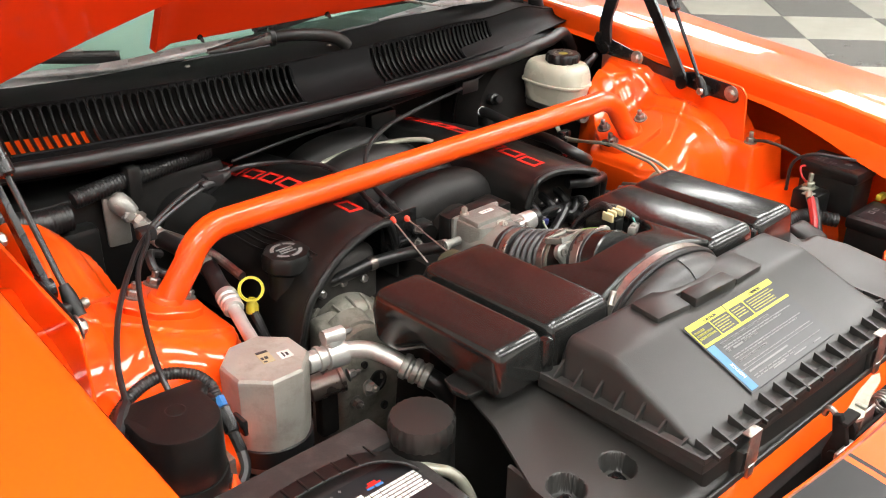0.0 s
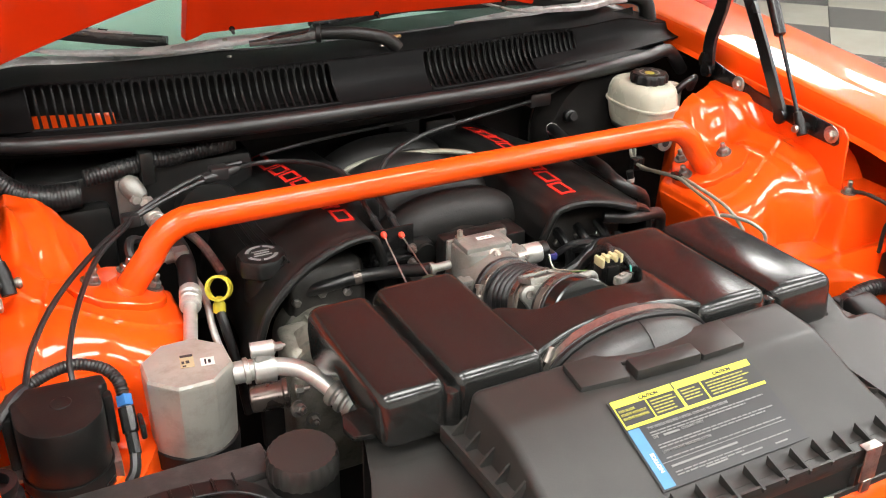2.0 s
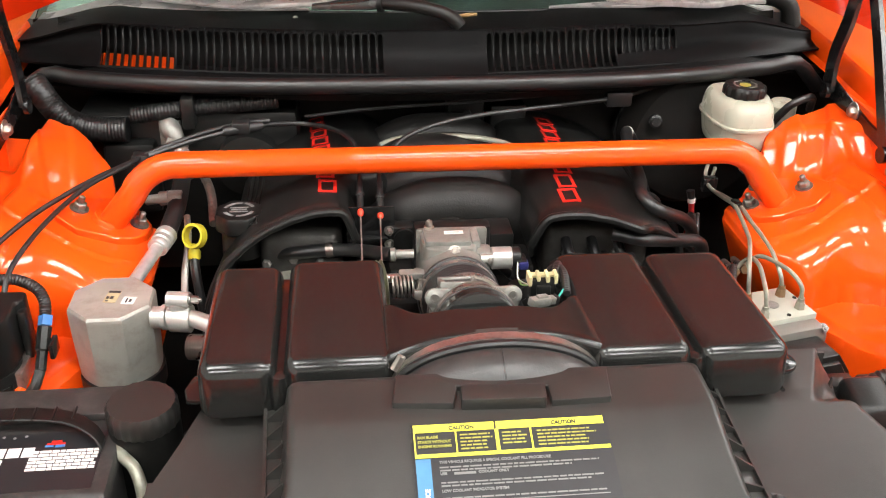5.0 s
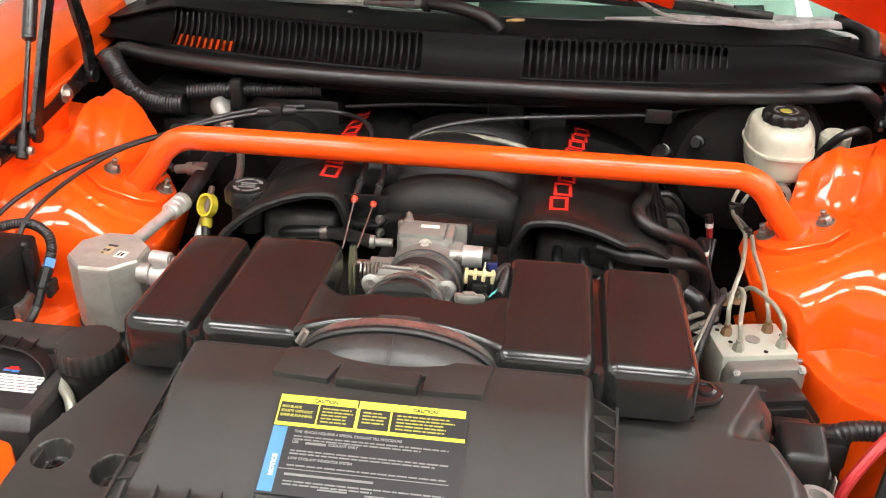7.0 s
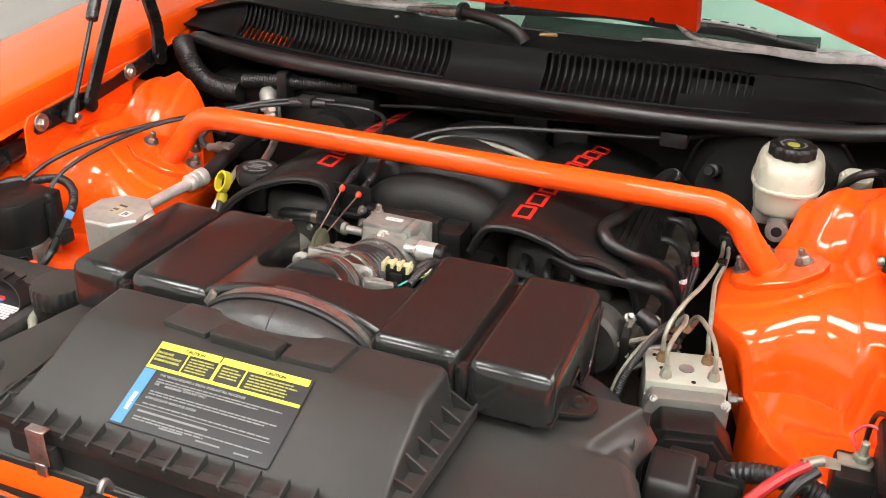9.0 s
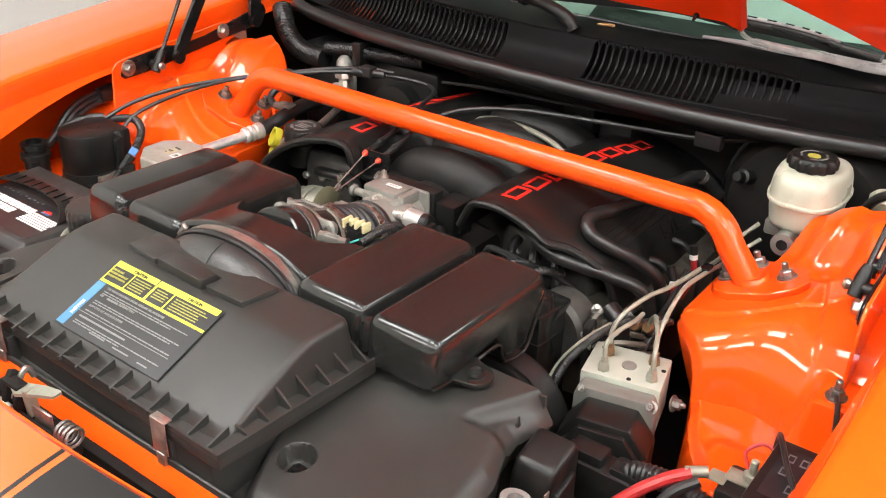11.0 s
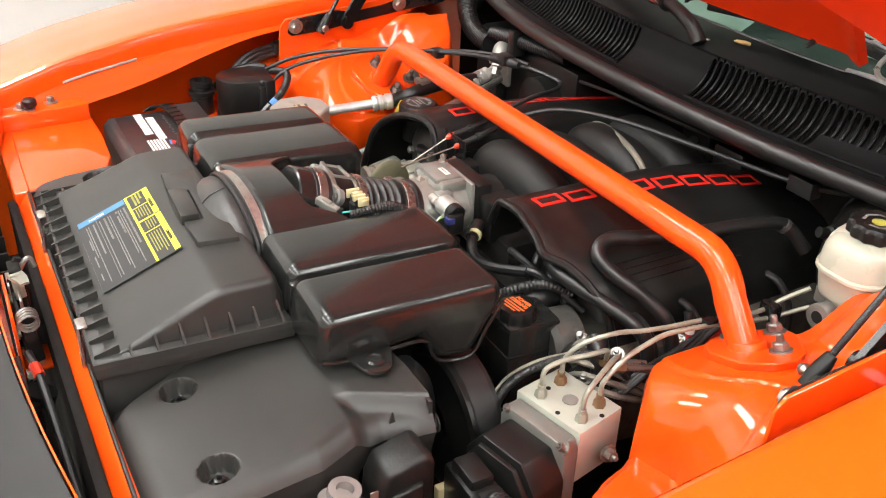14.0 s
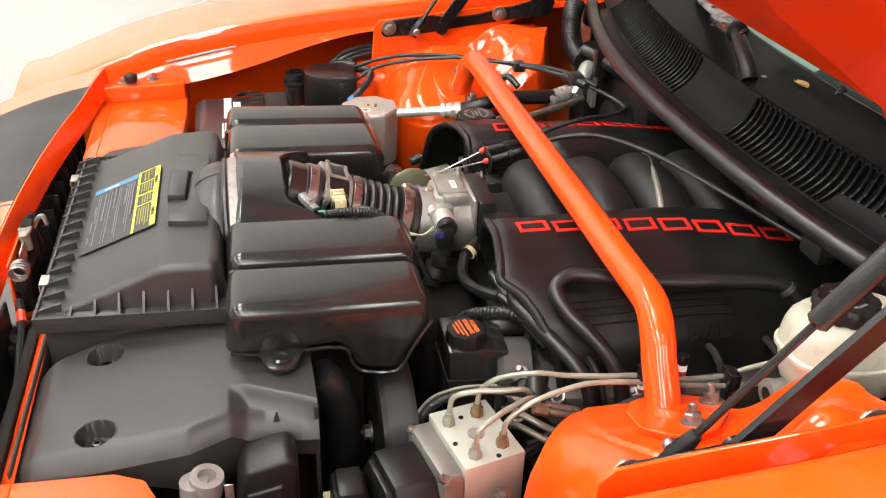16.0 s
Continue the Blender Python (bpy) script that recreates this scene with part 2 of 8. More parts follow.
def tube(pts, r, n=10, steps=8, smooth=True, ribs=0.0, rib_pitch=0.006):
    """A round pipe, hose or cable along the points; r: one radius or (first, last); ribs: depth of corrugation."""
    line = curve_points(pts, steps) if smooth else [Vector(q) for q in pts]
    if ribs:
        dense, length = [], 0.0
        for a, b in zip(line, line[1:]):
            k = max(1, int((b - a).length / (rib_pitch / 4)))
            dense += [a.lerp(b, i / k) for i in range(k)]
        line = dense + [line[-1]]
    bm = bmesh.new()
    rings = []
    up = Vector((0.31, 0.17, 0.93)).normalized()
    total, d = 0.0, 0.0
    for a, b in zip(line, line[1:]):
        total += (b - a).length
    for i, q in enumerate(line):
        t = (line[min(i + 1, len(line) - 1)] - line[max(i - 1, 0)]).normalized()
        if i:
            d += (q - line[i - 1]).length
        side = t.cross(up)
        if side.length < 1e-4:
            side = t.cross(Vector((1, 0, 0)))
        side.normalize()
        up = side.cross(t).normalized()
        rad = r if not isinstance(r, tuple) else r[0] + (r[1] - r[0]) * d / max(total, 1e-9)
        if ribs:
            rad -= ribs * (0.5 + 0.5 * math.cos(2 * math.pi * d / rib_pitch))
        rings.append([bm.verts.new(q + rad * (math.cos(2 * math.pi * k / n) * side + math.sin(2 * math.pi * k / n) * up)) for k in range(n)])
    for r0, r1 in zip(rings, rings[1:]):
        for k in range(n):
            bm.faces.new((r0[k], r0[(k + 1) % n], r1[(k + 1) % n], r1[k]))
    bm.faces.new(rings[0][::-1])
    bm.faces.new(rings[-1])
    return bm


def sheet(fn, nu, nv, thick=0.0):
    """A pressed sheet: fn(u, v) gives a place, u and v from 0 to 1; thick: metres downwards along its normal."""
    bm = bmesh.new()
    g = [[bm.verts.new(fn(i / nu, j / nv)) for j in range(nv + 1)] for i in range(nu + 1)]
    for i in range(nu):
        for j in range(nv):
            bm.faces.new((g[i][j], g[i + 1][j], g[i + 1][j + 1], g[i][j + 1]))
    bmesh.ops.recalc_face_normals(bm, faces=bm.faces[:])
    if thick:
        bmesh.ops.solidify(bm, geom=bm.faces[:], thickness=thick)
    return bm


def loft(rings, cap=True):
    """A skin over closed rings of as many points each."""
    bm = bmesh.new()
    vs = [[bm.verts.new(p) for p in ring] for ring in rings]
    k = len(vs[0])
    for a, b in zip(vs, vs[1:]):
        for i in range(k):
            bm.faces.new((a[i], a[(i + 1) % k], b[(i + 1) % k], b[i]))
    if cap:
        bm.faces.new(vs[0][::-1])
        bm.faces.new(vs[-1])
    bmesh.ops.recalc_face_normals(bm, faces=bm.faces[:])
    return bm


def smoothstep(a, b, x):
    t = max(0.0, min(1.0, (x - a) / (b - a)))
    return t * t * (3 - 2 * t)


def interp(x, xs, ys):
    return float(np.interp(x, xs, ys))


def bolt(name, at, parent, mat=None, r=0.008, axis=(0, 0, 1), stud=0.006, label="", washer=0.0):
    """A hexagon nut on its washer with the end of the stud."""
    w = washer or r * 1.45
    bm = lathe([(w, 0), (w, 0.0022)], at, axis, 20)
    hexa = lathe([(r, 0.002), (r, 0.009), (r * 0.85, 0.0105)], at, axis, 6)
    for fc in hexa.faces:
        fc.smooth = False
    end = lathe([(r * 0.5, 0.009), (r * 0.5, 0.0105 + stud), (r * 0.35, 0.012 + stud)], at, axis, 12)
    return part(name, join(bm, hexa, end), mat or NUT, parent, label)


MIRROR = (1, -1)


# ---------------------------------------------------------------- the room
def build_room():
    x0, x1, y0, y1, h = -2.3, 8.0, -5.0, 13.0, 3.3
    part("floor", box(x0 - 0.2, x1 + 0.2, y0 - 0.2, y1 + 0.2, -0.2, -0.006), DARK, None, "grey sub-floor slab under polished vinyl tiles", category="floor", kind="structure")
    for name, b in (("wall_west", (x0 - 0.2, x0, y0, y1)), ("wall_east", (x1, x1 + 0.2, y0, y1)), ("wall_north", (x0 - 0.2, x1 + 0.2, y1, y1 + 0.2)),
                    ("wall_south", (x0 - 0.2, x1 + 0.2, y0 - 0.2, y0))):
        part(name, box(*b, 0, h), WALL_WHITE, None, "plain white painted workshop wall", category="wall", kind="structure")
    part("ceiling", box(x0 - 0.2, x1 + 0.2, y0 - 0.2, y1 + 0.2, h, h + 0.1), CEIL_WHITE, None, "grey painted workshop ceiling", category="ceiling", kind="structure")


def floor_tiles():
    """Polished vinyl tiles, chequered light and dark; those in the open stretch beside the car are pieces of their own."""
    fl = bpy.data.objects["floor"]
    size, gap = 0.60, 0.002
    meshes = []
    for mat in (TILE_LIGHT, TILE_DARK):
        bm = box(gap, size - gap, gap, size - gap, -0.006, 0.0, 0.0012, 1)
        me = bpy.data.meshes.new("tile")
        bm.to_mesh(me)
        bm.free()
        me.materials.append(mat)
        meshes.append(me)
    rest = [bmesh.new(), bmesh.new()]
    laid = pose(4.637, 2.589, 0, 0, 0, 43.8)
    for i in range(-22, 16):
        for j in range(-16, 20):
            c = laid @ Vector(((i + 0.5) * size, (j + 0.5) * size, 0))
            k = (i + j + 1) % 2
            if not (-2.7 < c.x < 8.4 and -5.4 < c.y < 13.4):
                continue
            if 1.3 < c.x < 7.4 and -0.6 < c.y < 6.4:
                ob = new("tile", meshes[k])
                ob.matrix_world = laid @ Matrix.Translation((i * size, j * size, 0))
                ob.parent = fl
            else:
                x, y = i * size, j * size
                vs = [rest[k].verts.new(laid @ Vector((x + a, y + b, 0))) for a, b in ((gap, gap), (size - gap, gap), (size - gap, size - gap), (gap, size - gap))]
                rest[k].faces.new(vs)
    for k, mat in enumerate((TILE_LIGHT, TILE_DARK)):
        for co, no in (((-2.35, 0, 0), (-1, 0, 0)), ((8.05, 0, 0), (1, 0, 0)), ((0, -5.05, 0), (0, -1, 0)), ((0, 13.05, 0), (0, 1, 0))):
            bmesh.ops.bisect_plane(rest[k], geom=rest[k].verts[:] + rest[k].edges[:] + rest[k].faces[:], plane_co=co, plane_no=no, clear_outer=True)
        part("tile_field", rest[k], mat, fl, smooth=False, kind="stuff")


build_room()


def strip_light(x, y, length, width):
    t = thing("ceiling_light", (x, y, 3.3), "white fluorescent light fixed to the ceiling", "ceiling light", "lights on the ceiling")
    part("housing", box(x - length / 2 - 0.03, x + length / 2 + 0.03, y - width / 2 - 0.03, y + width / 2 + 0.03, 3.24, 3.3, 0.01), WALL_WHITE, t)
    part("diffuser", box(x - length / 2, x + length / 2, y - width / 2, y + width / 2, 3.205, 3.24, 0.012), GLOW, t, "glowing prismatic diffuser")


for ly, xs in ((-2.9, (-1.3, 0.5, 2.3, 4.1, 5.9)), (-1.15, (-1.3, 0.5, 2.3, 4.1, 5.9)), (0.6, (3.0, 4.8)), (2.4, (3.0, 4.8))):
    for lx in xs:
        strip_light(lx, ly, 1.2, 0.58)


# ---------------------------------------------------------------- car body
LIP_Y = [-0.78, -0.64, -0.54, -0.40, -0.28, -0.10, 0.0, 0.27, 0.6, 0.9]
LIP_Z = [0.810, 0.860, 0.887, 0.914, 0.930, 0.947, 0.955, 0.982, 1.005, 1.02]


def lip_z(y):
    return interp(y, LIP_Y, LIP_Z)


def lip_x(y):
    return interp(y, [-0.78, -0.64, -0.5, -0.3, 0.9], [0.60, 0.63, 0.652, 0.66, 0.66])


car = thing("car_body", (0, 0, 0), "bright orange painted body of a sports coupe with open engine bay", "car")


def fender(s):
    def skin(u, v):
        y = -0.80 + 1.7 * u
        z, x = lip_z(y), lip_x(y)
        prof = [(0.0, 0.0), (0.008, 0.004), (0.06, 0.012), (0.12, 0.016), (0.18, 0.013), (0.225, -0.004), (0.258, -0.05), (0.275, -0.16), (0.28, -0.50)]
        k = v * (len(prof) - 1)
        i = min(int(k), len(prof) - 2)
        f = k - i
        return (s * (x + prof[i][0] * (1 - f) + prof[i + 1][0] * f), y, z + prof[i][1] * (1 - f) + prof[i + 1][1] * f)

    def flange(u, v):
        y = -0.66 + 1.1 * u
        z, x = lip_z(y), lip_x(y)
        w = smoothstep(-0.14, -0.44, y)
        prof = [(0.0, 0.001), (-0.003, -0.005), (-0.005, -0.035), (-0.009, -0.038), (-0.013 - 0.016 * w, -0.042 - 0.034 * w)]
        k = v * 4
        i = min(int(k), 3)
        f = k - i
        return (s * (x + prof[i][0] * (1 - f) + prof[i + 1][0] * f), y, z + prof[i][1] * (1 - f) + prof[i + 1][1] * f)

    fd = part("fender", sheet(skin, 40, 35), ORANGE_FENDER, car, "glossy orange front fender")
    part("fender_flange", sheet(flange, 40, 8), ORANGE_INNER, fd)
    # inner apron below the flange
    def apron(u, v):
        y = -0.64 + 0.82 * u
        return (s * (0.668 + 0.19 * smoothstep(0.0, 0.2, v) + 0.012 * math.sin(3 * y)), y, lip_z(y) - 0.026 - 0.25 * v)
    part("inner_apron", sheet(apron, 30, 10), ORANGE_INNER, car, "orange inner fender apron")


def top_plane(x):
    """The tower's top leans inwards with the strut."""
    return 0.652 + 0.40 * min(x, 0.54) + 0.10 * max(0.0, x - 0.54)


def tower_seam(x):
    """Where the lapped seam crosses the tower."""
    return -0.080 + 0.045 * smoothstep(0.46, 0.60, x) + 0.016 * smoothstep(0.455, 0.39, x)


def tower_wall(y):
    """The inner wall, rounded round the front corner into the lower wheel housing."""
    return 0.398 + 0.072 * smoothstep(-0.070, -0.170, y) + 0.075 * smoothstep(-0.15, -0.34, y)


def tower_z(x, y):
    """Height of the strut tower's pressing, x from the middle of the car."""
    z = top_plane(x)
    # lapped seam, then the rounded front down to the wheel housing
    d = tower_seam(x) - y
    z -= 0.0035 * smoothstep(0.0, 0.004, d)
    k = min(1.0, max(0.0, d / (0.066 + 0.05 * smoothstep(0.50, 0.60, x))))
    z -= (z - 0.752) * (1 - math.sqrt(1 - k ** 2.2))
    # the wall behind the plate rises to a peak beside the fender, with hollows pressed in
    ramp = (y - 0.030) + 0.40 * (x - 0.56)
    z += 0.048 * smoothstep(0.0, 0.070, ramp)
    lap = interp(y, [-0.14, -0.06, 0.02, 0.07, 0.16], [0.585, 0.566, 0.548, 0.562, 0.60])
    z += 0.005 * smoothstep(lap - 0.003, lap + 0.001, x) * smoothstep(-0.14, -0.10, y)
    z -= 0.010 * smoothstep(0.034, 0.010, math.hypot(x - 0.545, (y - 0.045) * 0.8))
    z += 0.012 * math.exp(-((x - 0.578 + 0.12 * (y - 0.02)) / 0.013) ** 2) * smoothstep(-0.09, -0.03, y) * smoothstep(0.12, 0.05, y)
    z += 0.006 * smoothstep(0.022, 0.008, abs(x - 0.505 - 0.3 * (y - 0.05))) * smoothstep(0.045, 0.08, y)
    # ledge beside the apron, with the ground bolt
    ledge = 0.834 - 0.20 * smoothstep(-0.180, -0.215, y)
    k = smoothstep(0.575, 0.600, x)
    z = z * (1 - k) + max(z, ledge) * k
    # rear edge, set back towards the fender
    rear = interp(x, [0.39, 0.44, 0.46, 0.475, 0.49, 0.54, 0.60], [0.028, 0.052, 0.070, 0.088, 0.122, 0.135, 0.162])
    z -= 0.34 * smoothstep(0.0, 0.03, y - rear)
    # inner wall, rounded round the front corner into the lower wheel housing
    inner = tower_wall(y)
    z -= 0.010 * smoothstep(0.012, 0.0, x - inner)
    z -= 0.26 * smoothstep(0.0, 0.014, inner - x)
    z -= 0.20 * smoothstep(-0.30, -0.36, y)
    z += 0.014 * smoothstep(-0.19, -0.23, y) * smoothstep(0.50, 0.53, x)
    return z


def strut_tower(s):
    def top(u, v):
        y = -0.42 + 0.68 * v
        a = tower_wall(y)
        x = a - 0.023 + 0.045 * u / 0.25 if u < 0.25 else a + 0.022 + (0.690 - a - 0.022) * (u - 0.25) / 0.75
        y += (tower_seam(x) + 0.06) * math.exp(-((y + 0.13) / 0.07) ** 2)
        if s > 0:
            z = tower_z(x, y)
        else:
            z = tower_z(x, y - 0.036 * smoothstep(0.05, 0.17, y) * smoothstep(0.42, 0.53, x))
            z -= (0.048 * smoothstep(0.575, 0.45, x) + 0.045 * smoothstep(0.575, 0.605, x)) * smoothstep(0.02, 0.09, y)
        x += 0.42 * max(0.0, 0.812 - z) * smoothstep(0.47, 0.42, x) * smoothstep(-0.20, -0.11, y)
        return (s * x, y, z)
    part("strut_tower", sheet(top, 130, 240), ORANGE_INNER, car, "glossy orange strut tower pressing")


for s in MIRROR:
    fender(s)
    strut_tower(s)

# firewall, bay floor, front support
# The firewall's orange is left out: its deep shade is coloured near-black.
part("firewall", sheet(lambda u, v: (-0.88 + 1.76 * u, 0.40 - 0.06 * math.sin(3.1 * u), 0.40 + 0.56 * v), 24, 8, 0.004), DARK, car, "firewall behind the engine, coloured near-black for its shade")
part("bay_floor", sheet(lambda u, v: (-0.88 + 1.76 * u, -0.75 + 1.2 * v, 0.42 + 0.02 * math.sin(9 * u) * math.sin(7 * v)), 20, 20, 0.004), DARK, car, "dark underside of the engine bay")
part("radiator_support", sheet(lambda u, v: (-0.60 + 1.20 * u, -0.657 + 0.02 * (1.2 * u - 0.6) ** 2 + 0.021 * v, 0.768 + 0.033 * v ** 0.7), 40, 12, 0.003), ORANGE_INNER, car, "orange upper radiator support bar")
part("headlamp_panel", prism([(-0.70, -0.655), (-0.70, -0.497), (-0.525, -0.494), (-0.43, -0.499), (-0.385, -0.514), (-0.362, -0.545), (-0.352, -0.60), (-0.346, -0.655)], 0.765, 0.800, 0.005), ORANGE_INNER, car, "orange headlamp mounting panel")
part("panel_ledge", prism([(-0.66, -0.655), (-0.66, -0.500), (-0.598, -0.498), (-0.590, -0.655)], 0.795, 0.830, 0.006), ORANGE_INNER, car, "raised orange ledge beside the fender")
part("headlamp_panel", prism([(0.70, -0.655), (0.70, -0.497), (0.525, -0.494), (0.445, -0.499), (0.420, -0.510), (0.406, -0.54), (0.402, -0.655)], 0.765, 0.800, 0.005), ORANGE_INNER, car, "orange headlamp mounting panel")
def nose(x0, x1):
    def fn(u, v):
        d = 0.42 * v
        x = (x0 + (x1 - x0) * u) * (1 - 0.35 * d)
        return (x, -0.714 + 0.19 * x * x - d, 0.842 + 0.014 * smoothstep(0.45, 0.62, abs(x)) - 0.10 * d - 0.9 * d * d)
    return fn


part("nose_flange", sheet(lambda u, v: (-0.62 + 1.24 * u, -0.712 + 0.19 * (1.24 * u - 0.62) ** 2 + 0.006 * v, 0.843 + 0.014 * smoothstep(0.45, 0.62, abs(1.24 * u - 0.62)) - 0.045 * v), 40, 4, 0.002), ORANGE_INNER, car, "orange inner flange of the nose")
for x0, x1, stripe in ((-0.62, -0.545, 0), (-0.545, -0.118, 1), (-0.118, -0.110, 0), (-0.110, -0.104, 1), (-0.104, 0.076, 0), (0.076, 0.082, 1), (0.082, 0.090, 0), (0.090, 0.545, 1), (0.545, 0.62, 0)):
    sheet_bm = sheet(nose(x0, x1), max(2, int(40 * (x1 - x0))), 14, 0.004)
    part("nose_stripe" if stripe else "nose_panel", sheet_bm, NOSE_BLACK if stripe else ORANGE_FENDER, car, "black stripe painted along the nose" if stripe else "orange painted nose")

# ---------------------------------------------------------------- cowl, windscreen, hood
CK = 0.24


def cowl_y(x):
    return CK * x * x


def screen_y(x):
    """Where the lower edge of the windscreen runs."""
    return interp(abs(x), [0.0, 0.1, 0.2, 0.28, 0.38, 0.46, 0.57, 0.70], [0.388, 0.388, 0.394, 0.413, 0.435, 0.452, 0.495, 0.55])


cowl = thing("windscreen_cowl", (0, 0.3, 1.0), "weathered black plastic cowl grille below the windscreen", "cowl panel")


def cowl_drop(x):
    """How far the cowl falls away towards its ends."""
    return 0.04 * smoothstep(0.5, 0.68, abs(x)) + 0.008 * smoothstep(0.28, 0.42, x) * smoothstep(0.68, 0.5, x)


def cowl_top(u, v):
    x = -0.66 + 1.32 * u
    y0 = 0.262 + cowl_y(x)
    y = y0 + (max(screen_y(x), y0 + 0.012) - y0) * v
    z = 1.022 - 0.006 * v + 0.003 * math.sin(math.pi * v) - cowl_drop(x)
    return (x, y, z)


part("top_panel", sheet(cowl_top, 60, 10, 0.003), COWL_BLACK, cowl)
# side profile of the front face, from its upper edge down to the ledge
FACE = curve_points([(0, 0.263, 1.020), (0, 0.260, 1.012), (0, 0.255, 0.998), (0, 0.250, 0.989), (0, 0.243, 0.981), (0, 0.232, 0.972), (0, 0.220, 0.965)], 6)


def face_at(x, v, inset=0.0):
    """A place on the cowl's front face: v from its upper edge (0) to its lower edge (1)."""
    k = max(0.0, min(0.999, v)) * (len(FACE) - 1)
    p = FACE[int(k)].lerp(FACE[int(k) + 1], k - int(k))
    y = p.y + cowl_y(x) + 0.015 * smoothstep(-0.40, -0.55, x) * (1 - v)
    return Vector((x, y + 0.75 * inset, p.z - cowl_drop(x) * (1 - v) - 0.65 * inset))


for a, b in ((-0.66, -0.5205), (-0.0838, 0.0735), (0.392, 0.66)):
    part("front_panel", sheet(lambda u, v: face_at(a + (b - a) * u, v), 14, 18, 0.003), COWL_BLACK, cowl)
part("lower_ledge", sheet(lambda u, v: (-0.66 + 1.32 * u, 0.221 - 0.028 * v + cowl_y(-0.66 + 1.32 * u), 0.965 - 0.006 * v - 0.03 * smoothstep(0.5, 0.68, abs(-0.66 + 1.32 * u))), 60, 4, 0.003), COWL_BLACK, cowl)
# Near-black back and floor: deep shade behind the slots, put into their colour.
part("plenum_back", sheet(lambda u, v: (-0.60 + 1.20 * u, 0.315 - 0.02 * v + cowl_y(-0.6 + 1.2 * u), 1.010 - 0.07 * v), 40, 3, 0.003), DARK, cowl)
part("plenum_floor", sheet(lambda u, v: (-0.60 + 1.20 * u, 0.206 + 0.09 * v + cowl_y(-0.60 + 1.20 * u), 0.9545 - 0.006 * v), 30, 2, 0.003), DARK, cowl)
part("plenum_panel", sheet(lambda u, v: face_at(-0.5205 + 0.1125 * u, 0.99 - 0.41 * v, 0.020), 12, 6, 0.002), ORANGE_INNER, cowl, "orange body panel behind the slots")


def slat(x):
    bm = bmesh.new()
    w = 0.0021
    rows = []
    for k in range(15):
        v = k / 14
        o = face_at(x, v, 0.0016)
        i = face_at(x, v, 0.007)
        rows.append([bm.verts.new(o + Vector((-w, 0, 0))), bm.verts.new(o + Vector((-0.4 * w, -0.0006, 0.0006))), bm.verts.new(o + Vector((0.4 * w, -0.0006, 0.0006))), bm.verts.new(o + Vector((w, 0, 0))),
                     bm.verts.new(i + Vector((w, 0, 0))), bm.verts.new(i + Vector((-w, 0, 0)))])
    for r0, r1 in zip(rows, rows[1:]):
        for i in range(6):
            bm.faces.new((r0[i], r0[(i + 1) % 6], r1[(i + 1) % 6], r1[i]))
    bm.faces.new(rows[0][::-1])
    bm.faces.new(rows[-1])
    part("slat", bm, SLAT_BLACK, cowl, sharp=50)


def slot_edge(x0, count, pitch):
    """The upper edge of a grille, scalloped round the rounded ends of its slots."""
    bm = bmesh.new()
    r = pitch / 2 - 0.0019
    for i in range(count):
        xc = x0 + pitch * (i + 0.5)
        prev = None
        for k in range(13):
            a = math.pi * k / 12
            low = face_at(xc - r * math.cos(a), 0.17 - 0.085 * math.sin(a))
            if k in (0, 12):
                low.x = xc - (pitch / 2) * math.cos(a)
            pair = (bm.verts.new(face_at(low.x, 0.0)), bm.verts.new(low))
            if prev:
                bm.faces.new((prev[0], pair[0], pair[1], prev[1]))
            prev = pair
    bmesh.ops.remove_doubles(bm, verts=bm.verts[:], dist=0.0001)
    bmesh.ops.recalc_face_normals(bm, faces=bm.faces[:])
    bmesh.ops.solidify(bm, geom=bm.faces[:], thickness=0.003)
    part("slot_edge", bm, COWL_BLACK, cowl, sharp=50)


PITCH = 0.0118
for gx, count in ((-0.5205, 37), (0.0735, 27)):
    slot_edge(gx, count, PITCH)
    for i in range(count + 1):
        slat(gx + PITCH * i)
    xb = gx + PITCH * count
    part("grille_rim", tube([face_at(gx + (xb - gx) * k / 16, 1.0) for k in range(17)], 0.003, 8, 2), COWL_BLACK, cowl)
part("closed_ledge", sheet(lambda u, v: face_at(0.285 + 0.108 * u, (0.70 - 0.10 * u) * (1 - v) + v, -0.001), 16, 10, 0.003), COWL_BLACK, cowl)
part("slot_floor", sheet(lambda u, v: face_at(0.300 + 0.092 * u, 0.25 * (1 - v) + 0.8 * v, 0.0065), 16, 10, 0.002), COWL_BLACK, cowl, "dusty floor inside the closed slots")

seal = thing("cowl_seal", (0, 0.2, 0.94), "long black rubber weatherstrip along the cowl edge", "weatherstrip")
xs = [-0.655 + 1.31 * i / 24 for i in range(25)]
part("bulb", tube([(x, 0.186 + 0.27 * x * x, 0.957 + 0.004 * math.cos(6 * x) - 0.05 * smoothstep(0.6, 0.66, abs(x))) for x in xs], 0.0125, 12, 3), RUBBER, seal)
part("under_flange", sheet(lambda u, v: (-0.64 + 1.28 * u, 0.20 + 0.03 * v + 0.27 * (1.28 * u - 0.64) ** 2, 0.944 - 0.02 * v), 40, 2, 0.004), DARK, seal)


def glass_fn(u, v):
    x = -0.68 + 1.36 * u
    return (x * (1 - 0.12 * v), (screen_y(x) - 0.004) * (1 - v) + (0.38 + CK * x * x) * v + 0.85 * v, 1.013 + 0.42 * v - 0.05 * smoothstep(0.5, 0.7, abs(x)) * (1 - v))


